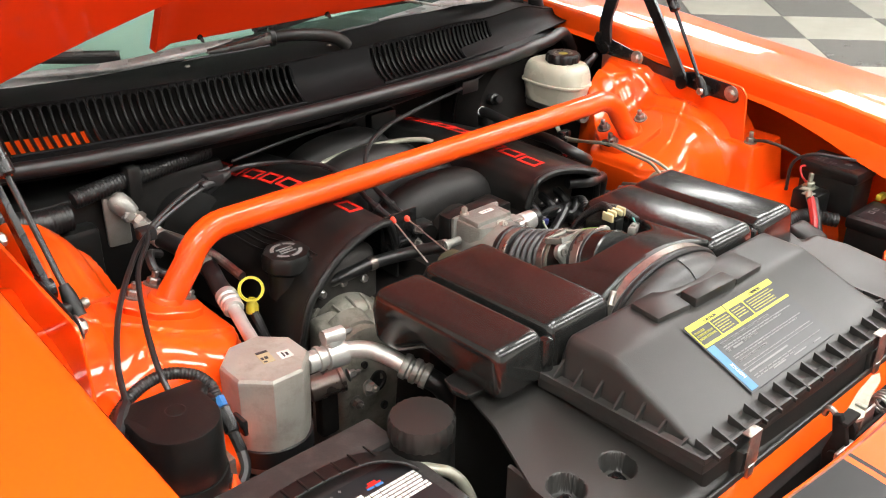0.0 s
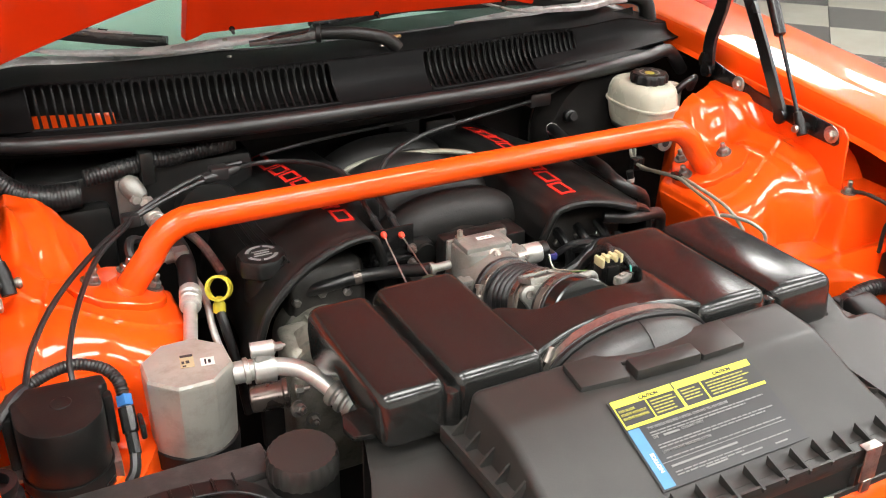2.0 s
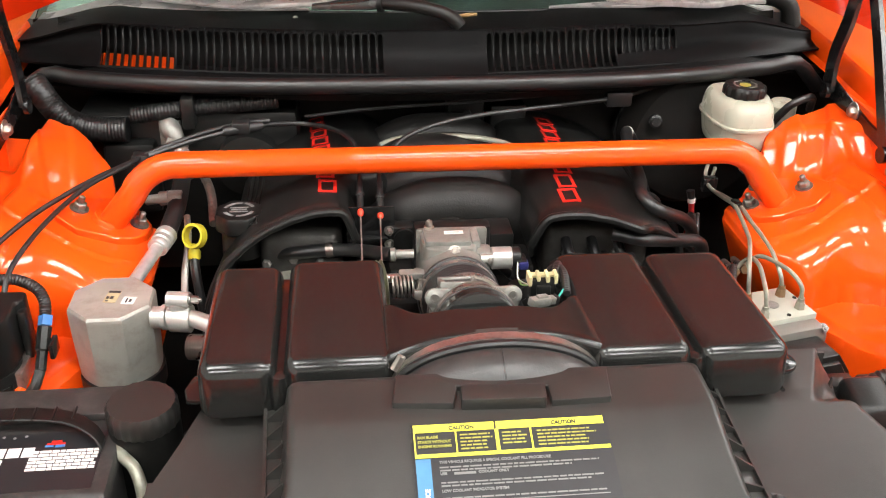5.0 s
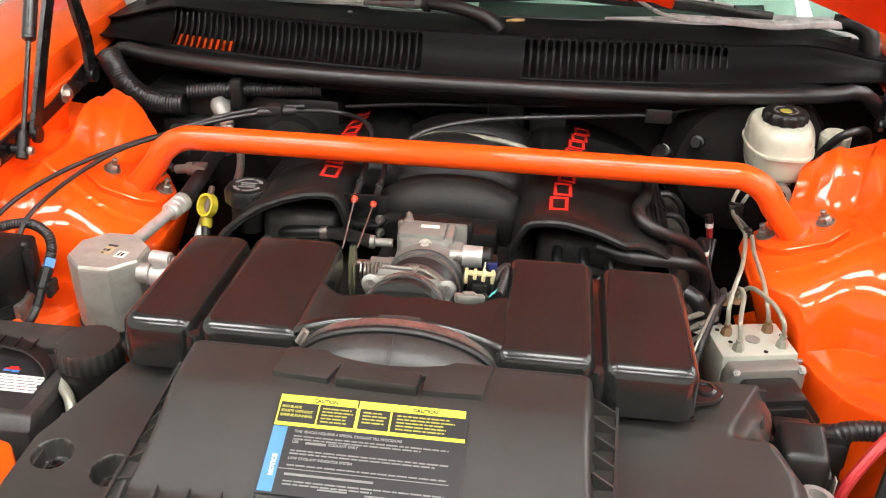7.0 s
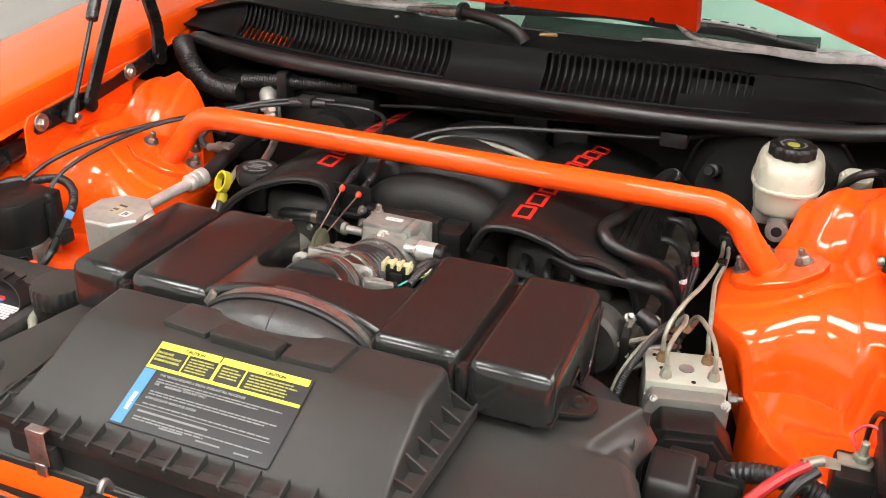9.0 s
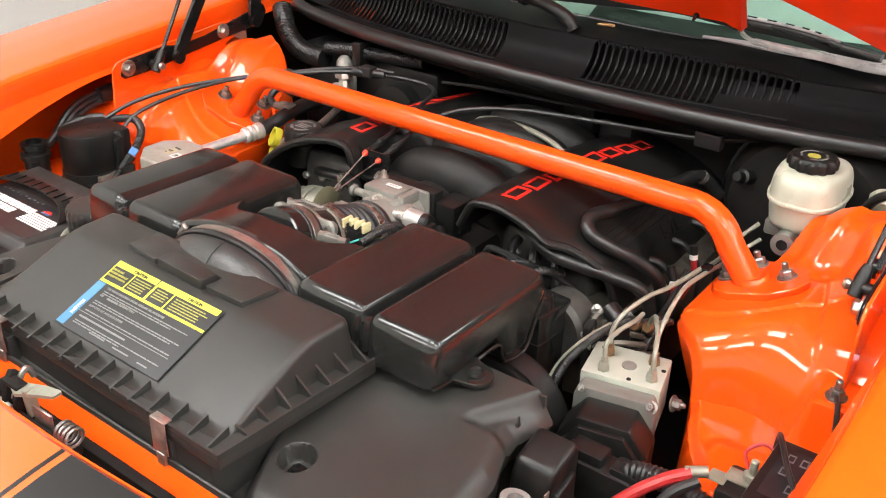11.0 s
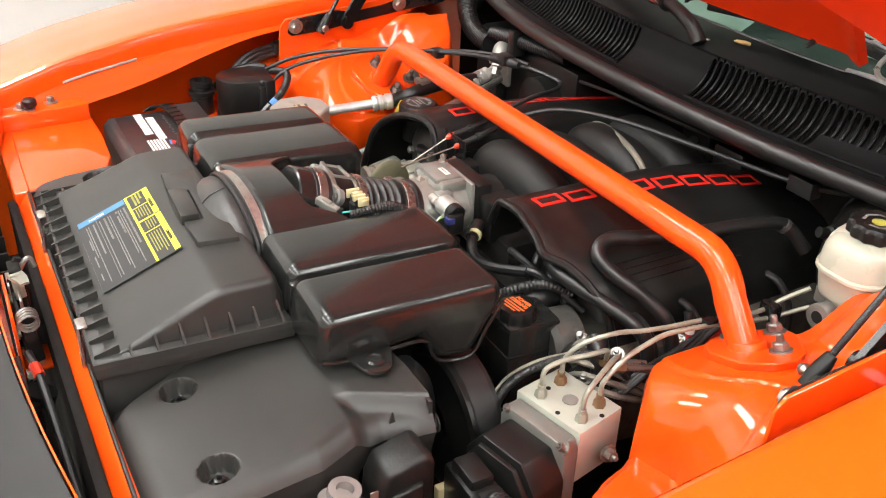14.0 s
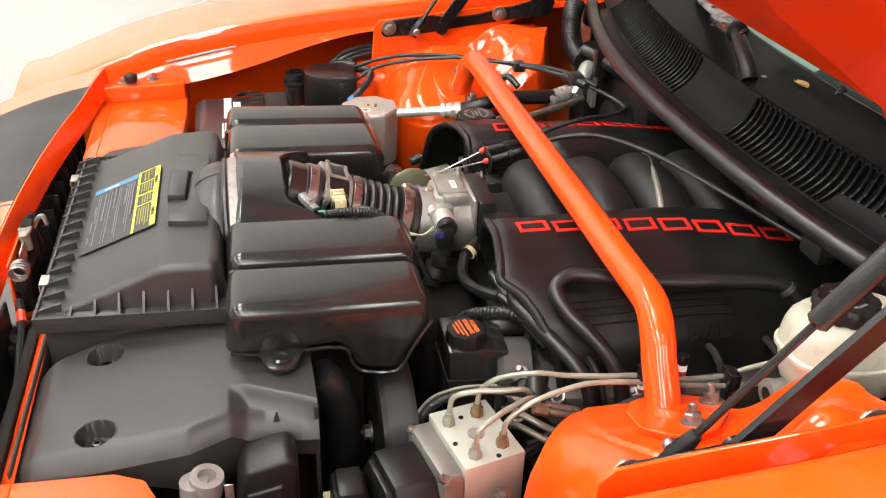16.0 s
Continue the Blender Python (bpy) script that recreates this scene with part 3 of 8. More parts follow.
screen = thing("windscreen", (0, 0.5, 1.02), "green tinted glass windscreen behind the cowl", "windscreen")
ws = part("pane", sheet(glass_fn, 40, 20, 0.005), GLASS, screen, "green tinted glass")
# Sheet added below the pane; its darkness is a painted reflection.
part("reflection_band", sheet(lambda u, v: Vector(glass_fn(0.49 + 0.36 * u, 0.002 + 0.055 * v)) + Vector((0, 0.003, -0.009)), 30, 4, 0.002), GLASS_REFLECT, screen, "dark band under the glass standing for a reflection")
part("lower_gasket", tube([glass_fn(k / 30, 0.004) for k in range(31)], 0.004, 8, 2), RUBBER, screen, "black rubber gasket")
ws.visible_shadow = False
# Unseen dashboard added here; its paleness stands for light on the glass.
part("dashboard", sheet(lambda u, v: (-0.66 + 1.32 * u, 0.47 + 0.6 * v, 0.95 + 0.12 * math.sin(1.5 * v)), 20, 10, 0.02), DASH, car, "pale unseen dashboard top, added to brighten the windscreen")

# hood, open, seen from below
hood = thing("hood", (0, 0.3, 1.05), "raised orange hood seen from its glossy underside", "hood")
HA = radians(62)
HD = Vector((0, -math.cos(HA), math.sin(HA)))
HN = Vector((0, math.sin(HA), math.cos(HA)))


def hood_centre(u, v):
    x = -0.299 + 0.598 * u
    edge = 0.006 * (smoothstep(0.0, 0.02, u) - smoothstep(0.98, 1.0, u))
    return Vector((x, 0.298, 1.073 + edge * 0)) + HD * 1.15 * v + HN * (0.014 * smoothstep(0.0, 0.06, min(u, 1 - u)))


def hood_side(s):
    def fn(u, v):
        a = Vector((s * 0.70, 0.262, 1.022))
        b = Vector((s * 0.27, 0.150, 1.192))
        p = a.lerp(b, u) + HD * 1.1 * v
        return p + HN * 0.01 * math.sin(math.pi * u)
    return fn


part("inner_panel", sheet(hood_centre, 40, 30, 0.012), HOOD_SHADED, hood)
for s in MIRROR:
    part("side_panel", sheet(hood_side(s), 16, 30, 0.012), HOOD_SHADED, hood)
part("outer_skin", sheet(lambda u, v: Vector((-0.73 + 1.46 * u, 0.36, 1.10)) + HD * 1.2 * v + HN * (0.06 - 0.06 * (2 * u - 1) ** 2), 20, 20, 0.004), ORANGE, hood)
for sx in (-0.23, 0.0, 0.23):
    bolt("screw", tuple(Vector((sx, 0.298, 1.073)) + HD * 0.02 + HN * -0.016), hood, HINGE_BLACK, 0.003, tuple(-HN), 0.001)

# ---------------------------------------------------------------- strut brace
brace = thing("strut_brace", (0, 0, 0.85), "orange tubular strut tower brace bolted across the bay", "strut brace")
BR = 0.0178
arc = []
for k in range(9):
    a = radians(90 - 66 * k / 8)
    arc.append((0.372 + 0.062 * math.cos(a), 0.923 - 0.062 + 0.062 * math.sin(a)))
line = [(-0.37 + 0.74 * i / 20, 0.923) for i in range(21)]
side = [(x, z) for x, z in arc]
foot = (0.468, 0.838)
pts = [(-foot[0], foot[1])] + [(-x, z) for x, z in side[::-1]] + line[1:-1] + side + [foot]
part("tube", tube([(x, -0.008 * smoothstep(0.37, 0.46, abs(x)), z) for x, z in pts], BR, 24, 1, smooth=False), ORANGE_BAR, brace)
for s in MIRROR:
    out = ((0.418, -0.012), (0.428, -0.030), (0.449, -0.044), (0.497, -0.050), (0.526, -0.031), (0.534, -0.010), (0.522, 0.016), (0.478, 0.054), (0.456, 0.062), (0.440, 0.052), (0.416, 0.018))
    pl = prism([(s * x, y) for x, y in out], [top_plane(x) - 0.004 for x, y in out], [top_plane(x) + 0.010 for x, y in out], 0.0014, 1)
    part("foot_plate", pl, ORANGE_BAR, brace)
    part("weld", lathe([(0.0215, -0.002), (0.0205, 0.004), (0.0185, 0.007)], (s * 0.466, -0.007, top_plane(0.466) + 0.010), (-s * 0.37, 0, 0.93), 24), ORANGE_BAR, brace)
    for bx, by in ((0.430, 0.007), (0.503, 0.001), (0.455, 0.046)):
        bolt("nut", (s * bx, by, top_plane(bx) + 0.010), brace, r=0.0088, axis=(-s * 0.37, 0, 0.93), stud=0.008, washer=0.0125)

# ---------------------------------------------------------------- air box
airbox = thing("air_box", (0, -0.53, 0.70), "matt black plastic air filter box with ribbed lid", "air box")
FL = [(-0.230, -0.628), (0.203, -0.637), (0.214, -0.427), (-0.238, -0.420)]
part("lower_body", prism([(-0.215, -0.622), (0.186, -0.632), (0.198, -0.43), (-0.230, -0.425)], 0.72, 0.839, 0.006), BLACK_MATT, airbox)
part("lid_flange", prism(FL, 0.830, 0.847, 0.003), BLACK_MATT, airbox)


def lid_h(y):
    return interp(y, [-0.612, -0.498, -0.441, -0.434, -0.428], [0.847, 0.8922, 0.8925, 0.889, 0.868])


def lid_dome():
    rings = []
    for y in (-0.621, -0.616, -0.611, -0.604, -0.58, -0.55, -0.512, -0.503, -0.498, -0.493, -0.486, -0.455, -0.446, -0.441, -0.437, -0.433, -0.430, -0.428):
        z = max(lid_h(y), 0.8475) - 0.0012 * smoothstep(0.012, 0.0, abs(y + 0.498))
        h = z - 0.843
        inset = 0.010 * smoothstep(-0.442, -0.428, y)
        xl, xr = -0.219 - 0.02 * (y + 0.612) + inset, 0.190 + 0.02 * (y + 0.612) - inset
        r = min(0.0095, 0.5 * h)
        f = min(h * 0.22, 0.008)
        half = [(0.0, 0.841)] + [(f + r * (1 - math.cos(a)), z - r + r * math.sin(a)) for a in (0.0, 0.35, 0.7, 1.05, 1.35, 1.57)]
        ring = [(xl + d, y, zz) for d, zz in half]
        for k in range(1, 8):
            ring.append((xl + 0.03 + (xr - xl - 0.06) * k / 8, y, z))
        ring += [(xr - d, y, zz) for d, zz in half[::-1]]
        rings.append(ring)
    return loft(rings)


lid = part("lid", lid_dome(), BLACK_MATT, airbox, "matt black lid with worn edges", sharp=50)


def gusset(p, q, zp, zb):
    """A thin triangular rib from the lid's wall at p out to the flange's edge at q."""
    a, b = Vector((*p, 0)), Vector((*q, 0))
    d = (b - a).normalized()
    n = Vector((-d.y, d.x, 0)) * 0.0014
    bm = bmesh.new()
    vs = []
    for o in (n, -n):
        vs.append([bm.verts.new(Vector((v.x, v.y, z)) + o) for v, z in ((a, zb), (b, zb), (b, zb + 0.004), (a, zp))])
    bm.faces.new(vs[0])
    bm.faces.new(vs[1][::-1])
    for i in range(4):
        bm.faces.new((vs[0][i], vs[0][(i + 1) % 4], vs[1][(i + 1) % 4], vs[1][i]))
    part("rib", bm, BLACK_MATT, airbox, smooth=False)


for i in range(15):
    x = -0.216 + 0.0287 * i
    gusset((x, -0.608), (x, -0.636), 0.858, 0.846)
for i in range(7):
    y = -0.598 + 0.0265 * i
    gusset((0.184 + 0.02 * (y + 0.612), y), (0.2035 + 0.052 * (y + 0.62), y), min(lid_h(y) - 0.004, 0.866) if i else 0.853, 0.846)
    gusset((-0.214 - 0.02 * (y + 0.612), y), (-0.2285 - 0.036 * (y + 0.62), y), min(lid_h(y) - 0.004, 0.866) if i else 0.853, 0.846)
part("rim", join(prism([(-0.230, -0.6285), (0.203, -0.6375), (0.203, -0.6345), (-0.230, -0.6255)], 0.844, 0.8505), prism([(0.201, -0.637), (0.204, -0.637), (0.215, -0.427), (0.212, -0.427)], 0.844, 0.851), prism([(-0.231, -0.628), (-0.228, -0.628), (-0.236, -0.421), (-0.239, -0.421)], 0.844, 0.851)), BLACK_MATT, airbox)
for cx in (-0.158, 0.121):
    clip = join(box(cx - 0.011, cx + 0.011, -0.6405, -0.6385, 0.812, 0.852, 0.001), box(cx - 0.011, cx + 0.011, -0.6405, -0.630, 0.8505, 0.8525, 0.0008), box(cx - 0.006, cx + 0.006, -0.6415, -0.6375, 0.798, 0.813, 0.001))
    part("clip", clip, STEEL, airbox, "sprung steel lid clip")
    part("clip_catch", box(cx - 0.012, cx + 0.012, -0.6365, -0.622, 0.796, 0.830, 0.002), BLACK_MATT, airbox)

# printed notice on the lid, on its slope
SL = math.atan2(0.0452, 0.114)


def on_lid(u, v, lift=0.0):
    """A place on the lid's slope: u across from the label's left edge, v down the slope from its top."""
    return Vector((-0.1015 + 1.047 * u, -0.509 - 0.92 * v * math.cos(SL), 0.8880 - 0.92 * v * math.sin(SL) + 0.0024 + lift))


def lid_strip(u0, u1, v0, v1, lift):
    bm = bmesh.new()
    c = [on_lid(u0, v0, lift), on_lid(u1, v0, lift), on_lid(u1, v1, lift), on_lid(u0, v1, lift)]
    vs = [bm.verts.new(p) for p in c]
    bm.faces.new(vs)
    lo = [bm.verts.new(p - Vector((0, 0, 0.0005))) for p in c]
    for i in range(4):
        bm.faces.new((vs[i], lo[i], lo[(i + 1) % 4], vs[(i + 1) % 4]))
    return bm


note = thing("caution_label", tuple(on_lid(0.08, 0.05)), "printed yellow, black and blue caution label stuck on the air box", "label")
part("backing", lid_strip(-0.002, 0.167, 0.0, 0.108, 0.0), LABEL_BLACK, note)
part("yellow_band", join(lid_strip(0, 0.164, 0.001, 0.009, 0.0006), lid_strip(0, 0.166, 0.032, 0.0355, 0.0006), lid_strip(0, 0.0012, 0.009, 0.032, 0.0006),
     lid_strip(0.069, 0.072, 0.009, 0.032, 0.0006), lid_strip(0.035, 0.0362, 0.009, 0.032, 0.0006), lid_strip(0.099, 0.1005, 0.009, 0.032, 0.0006)), LABEL_YELLOW, note)
part("blue_band", lid_strip(0.0, 0.0125, 0.037, 0.106, 0.0006), LABEL_BLUE, note)
rng = random.Random(5)
rowsb = []
for cx0, cx1, rows in ((0.039, 0.067, 5), (0.075, 0.096, 4), (0.105, 0.158, 5)):
    for k in range(rows):
        u = cx0
        end = cx0 + (cx1 - cx0) * rng.uniform(0.78, 1.0)
        while u < end:
            w = rng.uniform(0.003, 0.008)
            rowsb.append(lid_strip(u, min(u + w, end), 0.0125 + 0.0037 * k, 0.0137 + 0.0037 * k, 0.0005))
            u += w + 0.0009
part("small_print", join(*rowsb), LABEL_OLIVE, note)
rowsb = []
for v, ln in ((0.0455, 0.97), (0.0487, 0.80), (0.0610, 0.98), (0.0642, 0.90), (0.0765, 0.98), (0.0930, 0.98), (0.0962, 0.55)):
    u = 0.0195
    while u < 0.0195 + 0.138 * ln:
        w = rng.uniform(0.003, 0.010)
        rowsb.append(lid_strip(u, min(u + w, 0.0195 + 0.138 * ln), v, v + 0.0012, 0.0005))
        u += w + 0.0011
rowsb += [lid_strip(0.031, 0.049, 0.0517, 0.0539, 0.0005), lid_strip(0.0195, 0.095, 0.0855, 0.0876, 0.0005)]
rowsb += [lid_strip(0.013, 0.157, 0.0808, 0.0814, 0.0006), lid_strip(0.05, 0.075, 0.0985, 0.1, 0.0005), lid_strip(0.09, 0.115, 0.1, 0.1015, 0.0005), lid_strip(0.13, 0.145, 0.101, 0.1025, 0.0005)]
part("small_print", join(*rowsb), LABEL_GREY, note)


def lettering(name, text, size, matrix, mat, parent, depth=0.0003):
    """Printed words in the built-in font, as a mesh; matrix places its lower left corner."""
    cu = bpy.data.curves.new(name, "FONT")
    cu.body, cu.size, cu.extrude, cu.offset = text, size, depth, size * 0.03
    ob = new(name, cu)
    me = bpy.data.meshes.new_from_object(ob.evaluated_get(bpy.context.evaluated_depsgraph_get()))
    bpy.data.objects.remove(ob)
    bm = bmesh.new()
    bm.from_mesh(me)
    moved(bm, matrix)
    return part(name, bm, mat, parent, smooth=False)


LIDROT = Euler((SL, 0, 0)).to_matrix().to_4x4()
for u in (0.030, 0.118):
    lettering("word", "CAUTION", 0.0050, Matrix.Translation(on_lid(u, 0.0078, 0.001)) @ LIDROT, LABEL_BLACK, note)
for u, v, size, words in ((0.0195, 0.0425, 0.0034, "THIS VEHICLE REQUIRES A SPECIAL COOLANT FILL PROCEDURE"), (0.0195, 0.0540, 0.0034, "USE"), (0.0510, 0.0540, 0.0034, "COOLANT ONLY"), (0.0195, 0.0715, 0.0034, "LOW COOLANT INDICATOR SYSTEM")):
    lettering("word", words, size, Matrix.Translation(on_lid(u, v, 0.0008)) @ LIDROT, LABEL_GREY, note)
for k, words in enumerate(("FAN BLADE", "STARTS WITHOUT", "ENGINE RUNNING")):
    lettering("word", words, 0.0035, Matrix.Translation(on_lid(0.003, 0.0160 + 0.0048 * k, 0.0008)) @ LIDROT, LABEL_OLIVE, note)
part("header_gap", lid_strip(0.069, 0.0705, 0.0005, 0.0092, 0.0009), LABEL_BLACK, note)
lettering("word", "NOTICE", 0.0056, Matrix.Translation(on_lid(0.0098, 0.090, 0.001)) @ LIDROT @ pose(0, 0, 0, 0, 0, 90), WHITE_PAPER, note)

# latch tongue and neck
part("latch_plate", prism([(-0.118, -0.486), (-0.112, -0.444), (0.090, -0.446), (0.083, -0.493), (0.027, -0.494), (0.028, -0.471), (-0.057, -0.466), (-0.063, -0.491)], 0.886, 0.8985, 0.0015), BLACK_MATT, airbox)
part("latch_bar", prism([(-0.056, -0.493), (0.022, -0.496), (0.024, -0.474), (-0.054, -0.470)], 0.888, 0.9035, 0.002), BLACK_MATT, airbox)

intake = thing("intake_duct", (0, -0.40, 0.86), "grey rubber intake neck with a steel band clamp", "intake duct")
NX, NZ = -0.010, 0.864


def ellipse(y, a, b, n=36, cx=NX, cz=NZ):
    return [(cx + a * math.cos(2 * math.pi * i / n), y, cz + b * math.sin(2 * math.pi * i / n)) for i in range(n)]


part("neck", loft([ellipse(-0.468, 0.070, 0.026), ellipse(-0.462, 0.085, 0.034), ellipse(-0.452, 0.095, 0.043), ellipse(-0.440, 0.100, 0.048), ellipse(-0.431, 0.1015, 0.050), ellipse(-0.428, 0.099, 0.048), ellipse(-0.424, 0.099, 0.048), ellipse(-0.421, 0.104, 0.0525), ellipse(-0.40, 0.104, 0.0525)]), BELLOWS, intake, sharp=60)
part("mould_line", tube([(NX, -0.468, NZ + 0.026), (NX, -0.462, NZ + 0.0345), (NX, -0.452, NZ + 0.0435), (NX, -0.440, NZ + 0.0485), (NX, -0.431, NZ + 0.0505)], 0.0009, 6, 3), BELLOWS, intake)
part("lip_ring", tube([(NX + 0.102 * math.cos(math.pi * k / 24), -0.4245, NZ + 0.0505 * math.sin(math.pi * k / 24)) for k in range(-2, 27)], 0.0042, 8, 1), RUBBER, intake, "black rubber lip")
part("clamp_screw", lathe([(0.0045, -0.008), (0.0045, 0.008), (0.003, 0.009)], (NX - 0.098, -0.414, NZ + 0.026), (0.5, 0.2, 0.85), 8), STEEL, intake)
part("clamp", loft([ellipse(-0.4195, 0.1055, 0.054), ellipse(-0.409, 0.1055, 0.054)]), STEEL, intake, "steel band clamp")

# ---------------------------------------------------------------- resonator
def slab(profile, x0, x1, r=0.0, seg=3, taper=0.0):
    """A moulded block: a side profile of (y, z) carried across from x0 to x1."""
    bm = bmesh.new()
    ym = sum(p[0] for p in profile) / len(profile)
    a = [bm.verts.new((x0, y, z)) for y, z in profile]
    b = [bm.verts.new((x1, y, z)) for y, z in profile]
    k = len(profile)
    bm.faces.new(a)
    bm.faces.new(b[::-1])
    for i in range(k):
        bm.faces.new((a[i], b[i], b[(i + 1) % k], a[(i + 1) % k]))
    bmesh.ops.recalc_face_normals(bm, faces=bm.faces[:])
    if r:
        bevel(bm, r, seg)
    return bm


reso = thing("air_resonator", (0, -0.3, 0.80), "moulded black plastic intake resonator with four lobes", "intake resonator")
OUT_R = [(-0.424, 0.896), (-0.433, 0.834), (-0.385, 0.832), (-0.31, 0.838), (-0.29, 0.800), (-0.245, 0.795), (-0.205, 0.862), (-0.212, 0.890)]
OUT_L = [(-0.418, 0.898), (-0.427, 0.836), (-0.36, 0.834), (-0.30, 0.845), (-0.25, 0.815), (-0.21, 0.815), (-0.202, 0.86), (-0.210, 0.890)]
INNER = [(-0.418, 0.899), (-0.427, 0.836), (-0.36, 0.83), (-0.26, 0.82), (-0.20, 0.83), (-0.198, 0.872), (-0.208, 0.893)]
part("lobe", slab(OUT_L, -0.301, -0.226, 0.0145, 5), BLACK_GLOSS, reso)
part("lobe", slab(INNER, -0.2185, -0.112, 0.0145, 5), BLACK_GLOSS, reso)
part("lobe", slab([(y - 0.004, z) for y, z in INNER], 0.088, 0.188, 0.0145, 5), BLACK_GLOSS, reso)
part("lobe", slab(OUT_R, 0.196, 0.290, 0.0145, 5), BLACK_GLOSS, reso)
WEB = [(-0.416, 0.882), (-0.421, 0.838), (-0.30, 0.83), (-0.215, 0.84), (-0.215, 0.872)]
part("web", slab(WEB, -0.24, -0.205, 0.003), BLACK_GLOSS, reso)
part("web", slab(WEB, 0.180, 0.204, 0.003), BLACK_GLOSS, reso)
part("seam_rim", tube([(0.2885, y, z + dz) for y, z, dz in ((-0.426, 0.838, 0.003), (-0.385, 0.834, 0.001), (-0.31, 0.836, 0.0), (-0.297, 0.815, 0.0), (-0.285, 0.801, 0.0), (-0.247, 0.797, 0.0), (-0.228, 0.828, 0.0), (-0.208, 0.860, 0.0))], 0.0022, 8, 4), BLACK_GLOSS, reso)
for bx in (-0.2225, 0.192):
    part("boss", lathe([(0.010, 0.845), (0.0095, 0.876), (0.0075, 0.884), (0.003, 0.886)], (bx, -0.416, 0), n=18), BLACK_GLOSS, reso)


def bridge_arch(x):
    return max(0.0, 1 - ((x - NX) / 0.112) ** 2)


def bridge_end(x):
    """Nought in the middle, one where the bridge runs into a lobe."""
    return smoothstep(0.050, 0.106, abs(x + 0.012))


def bridge_skin(u, v):
    x = -0.122 + 0.218 * u
    c, e = bridge_arch(x), bridge_end(x)
    front, back = -0.409 - 0.004 * e, -0.346 + 0.040 * e ** 2
    top = 0.893 + 0.023 * c ** 0.75
    low = 0.862 + 0.046 * c
    r = 0.007
    if v < 0.2:
        return (x, front, low + (top - r - low) * v / 0.2)
    if v < 0.45:
        a = (v - 0.2) / 0.25 * math.pi / 2
        return (x, front + r * (1 - math.cos(a)), top - r + r * math.sin(a))
    if v < 0.75:
        w = (v - 0.45) / 0.30
        return (x, front + r + (back - r - front - r) * w, top - 0.005 * w)
    a = (v - 0.75) / 0.25 * math.pi / 2
    return (x, back - r + r * math.sin(a), top - 0.005 - 2.2 * r * (1 - math.cos(a)))


part("bridge", sheet(bridge_skin, 60, 40, 0.005), BLACK_GLOSS, reso, sharp=60)
part("bridge_back", slab([(-0.40, 0.882), (-0.40, 0.83), (-0.364, 0.82), (-0.362, 0.884)], -0.118, 0.092, 0.004), BLACK_GLOSS, reso)
ear = part("mounting_ear", prism([(0.280, -0.400)] + [(0.306 + 0.019 * math.cos(radians(a)), -0.374 + 0.019 * math.sin(radians(a))) for a in range(-75, 76, 15)] + [(0.280, -0.345)], 0.834, 0.841, 0.0025), BLACK_GLOSS, reso)
part("grommet", lathe([(0.011, 0.840), (0.011, 0.843), (0.008, 0.8445), (0.007, 0.8425)], (0.306, -0.374, 0), n=24), BLACK_GLOSS, reso)
part("mounting_ear", prism([(-0.296, -0.395), (-0.318, -0.392), (-0.322, -0.374), (-0.315, -0.352), (-0.296, -0.350)], 0.834, 0.841, 0.002), BLACK_GLOSS, reso)

# ---------------------------------------------------------------- radiator shroud
shroud = thing("radiator_shroud", (0, -0.5, 0.70), "matt black plastic radiator fan shroud with recessed bolts", "radiator shroud")


def shroud_edge(y):
    return interp(y, [-0.65, -0.55, -0.47, -0.42, -0.395, -0.36, -0.34], [0.398, 0.398, 0.396, 0.378, 0.374, 0.384, 0.386])


SHROUD_BOLTS = ((0.228, -0.563), (0.361, -0.560), (-0.26, -0.552), (-0.325, -0.54))


def shroud_height(x, y, cups=True):
    z = 0.826 - 0.10 * max(0.0, -0.43 - y) - 0.05 * smoothstep(-0.60, -0.645, y) ** 2 * 0.4
    edge = shroud_edge(y)
    d = edge - x
    # rounded shoulder along the outer edge
    z -= 0.020 * (1 - min(1.0, max(0.0, d / 0.022))) ** 2
    # the deck falls away beside the air box, behind a diagonal crease
    crease = 0.180 - 0.5 * (y + 0.532)
    if x > 0:
        z -= 0.030 * smoothstep(0.004, -0.020, x - crease) * smoothstep(-0.50, -0.54, y)
    # a raised rear corner with a ramp on its outer side
    if x > 0.25:
        k = smoothstep(-0.432, -0.410, y)
        line = 0.326 + 0.5 * (y + 0.421)
        z += 0.004 * k * smoothstep(0.28, 0.315, x) * smoothstep(0.008, -0.002, x - line)
        z -= 0.012 * k * smoothstep(-0.002, 0.016, x - line)
    if cups:
        for bx, by in SHROUD_BOLTS:
            z -= 0.021 * smoothstep(0.0195, 0.0165, math.hypot(x - bx, y - by))
    return z


def shroud_top(u, v):
    y = -0.636 + 0.294 * v
    left = interp(y, [-0.65, -0.58, -0.52, -0.44, -0.34], [-0.342, -0.355, -0.352, -0.320, -0.290])
    x = left + (shroud_edge(y) - left) * u
    return (x, y, shroud_height(x, y))


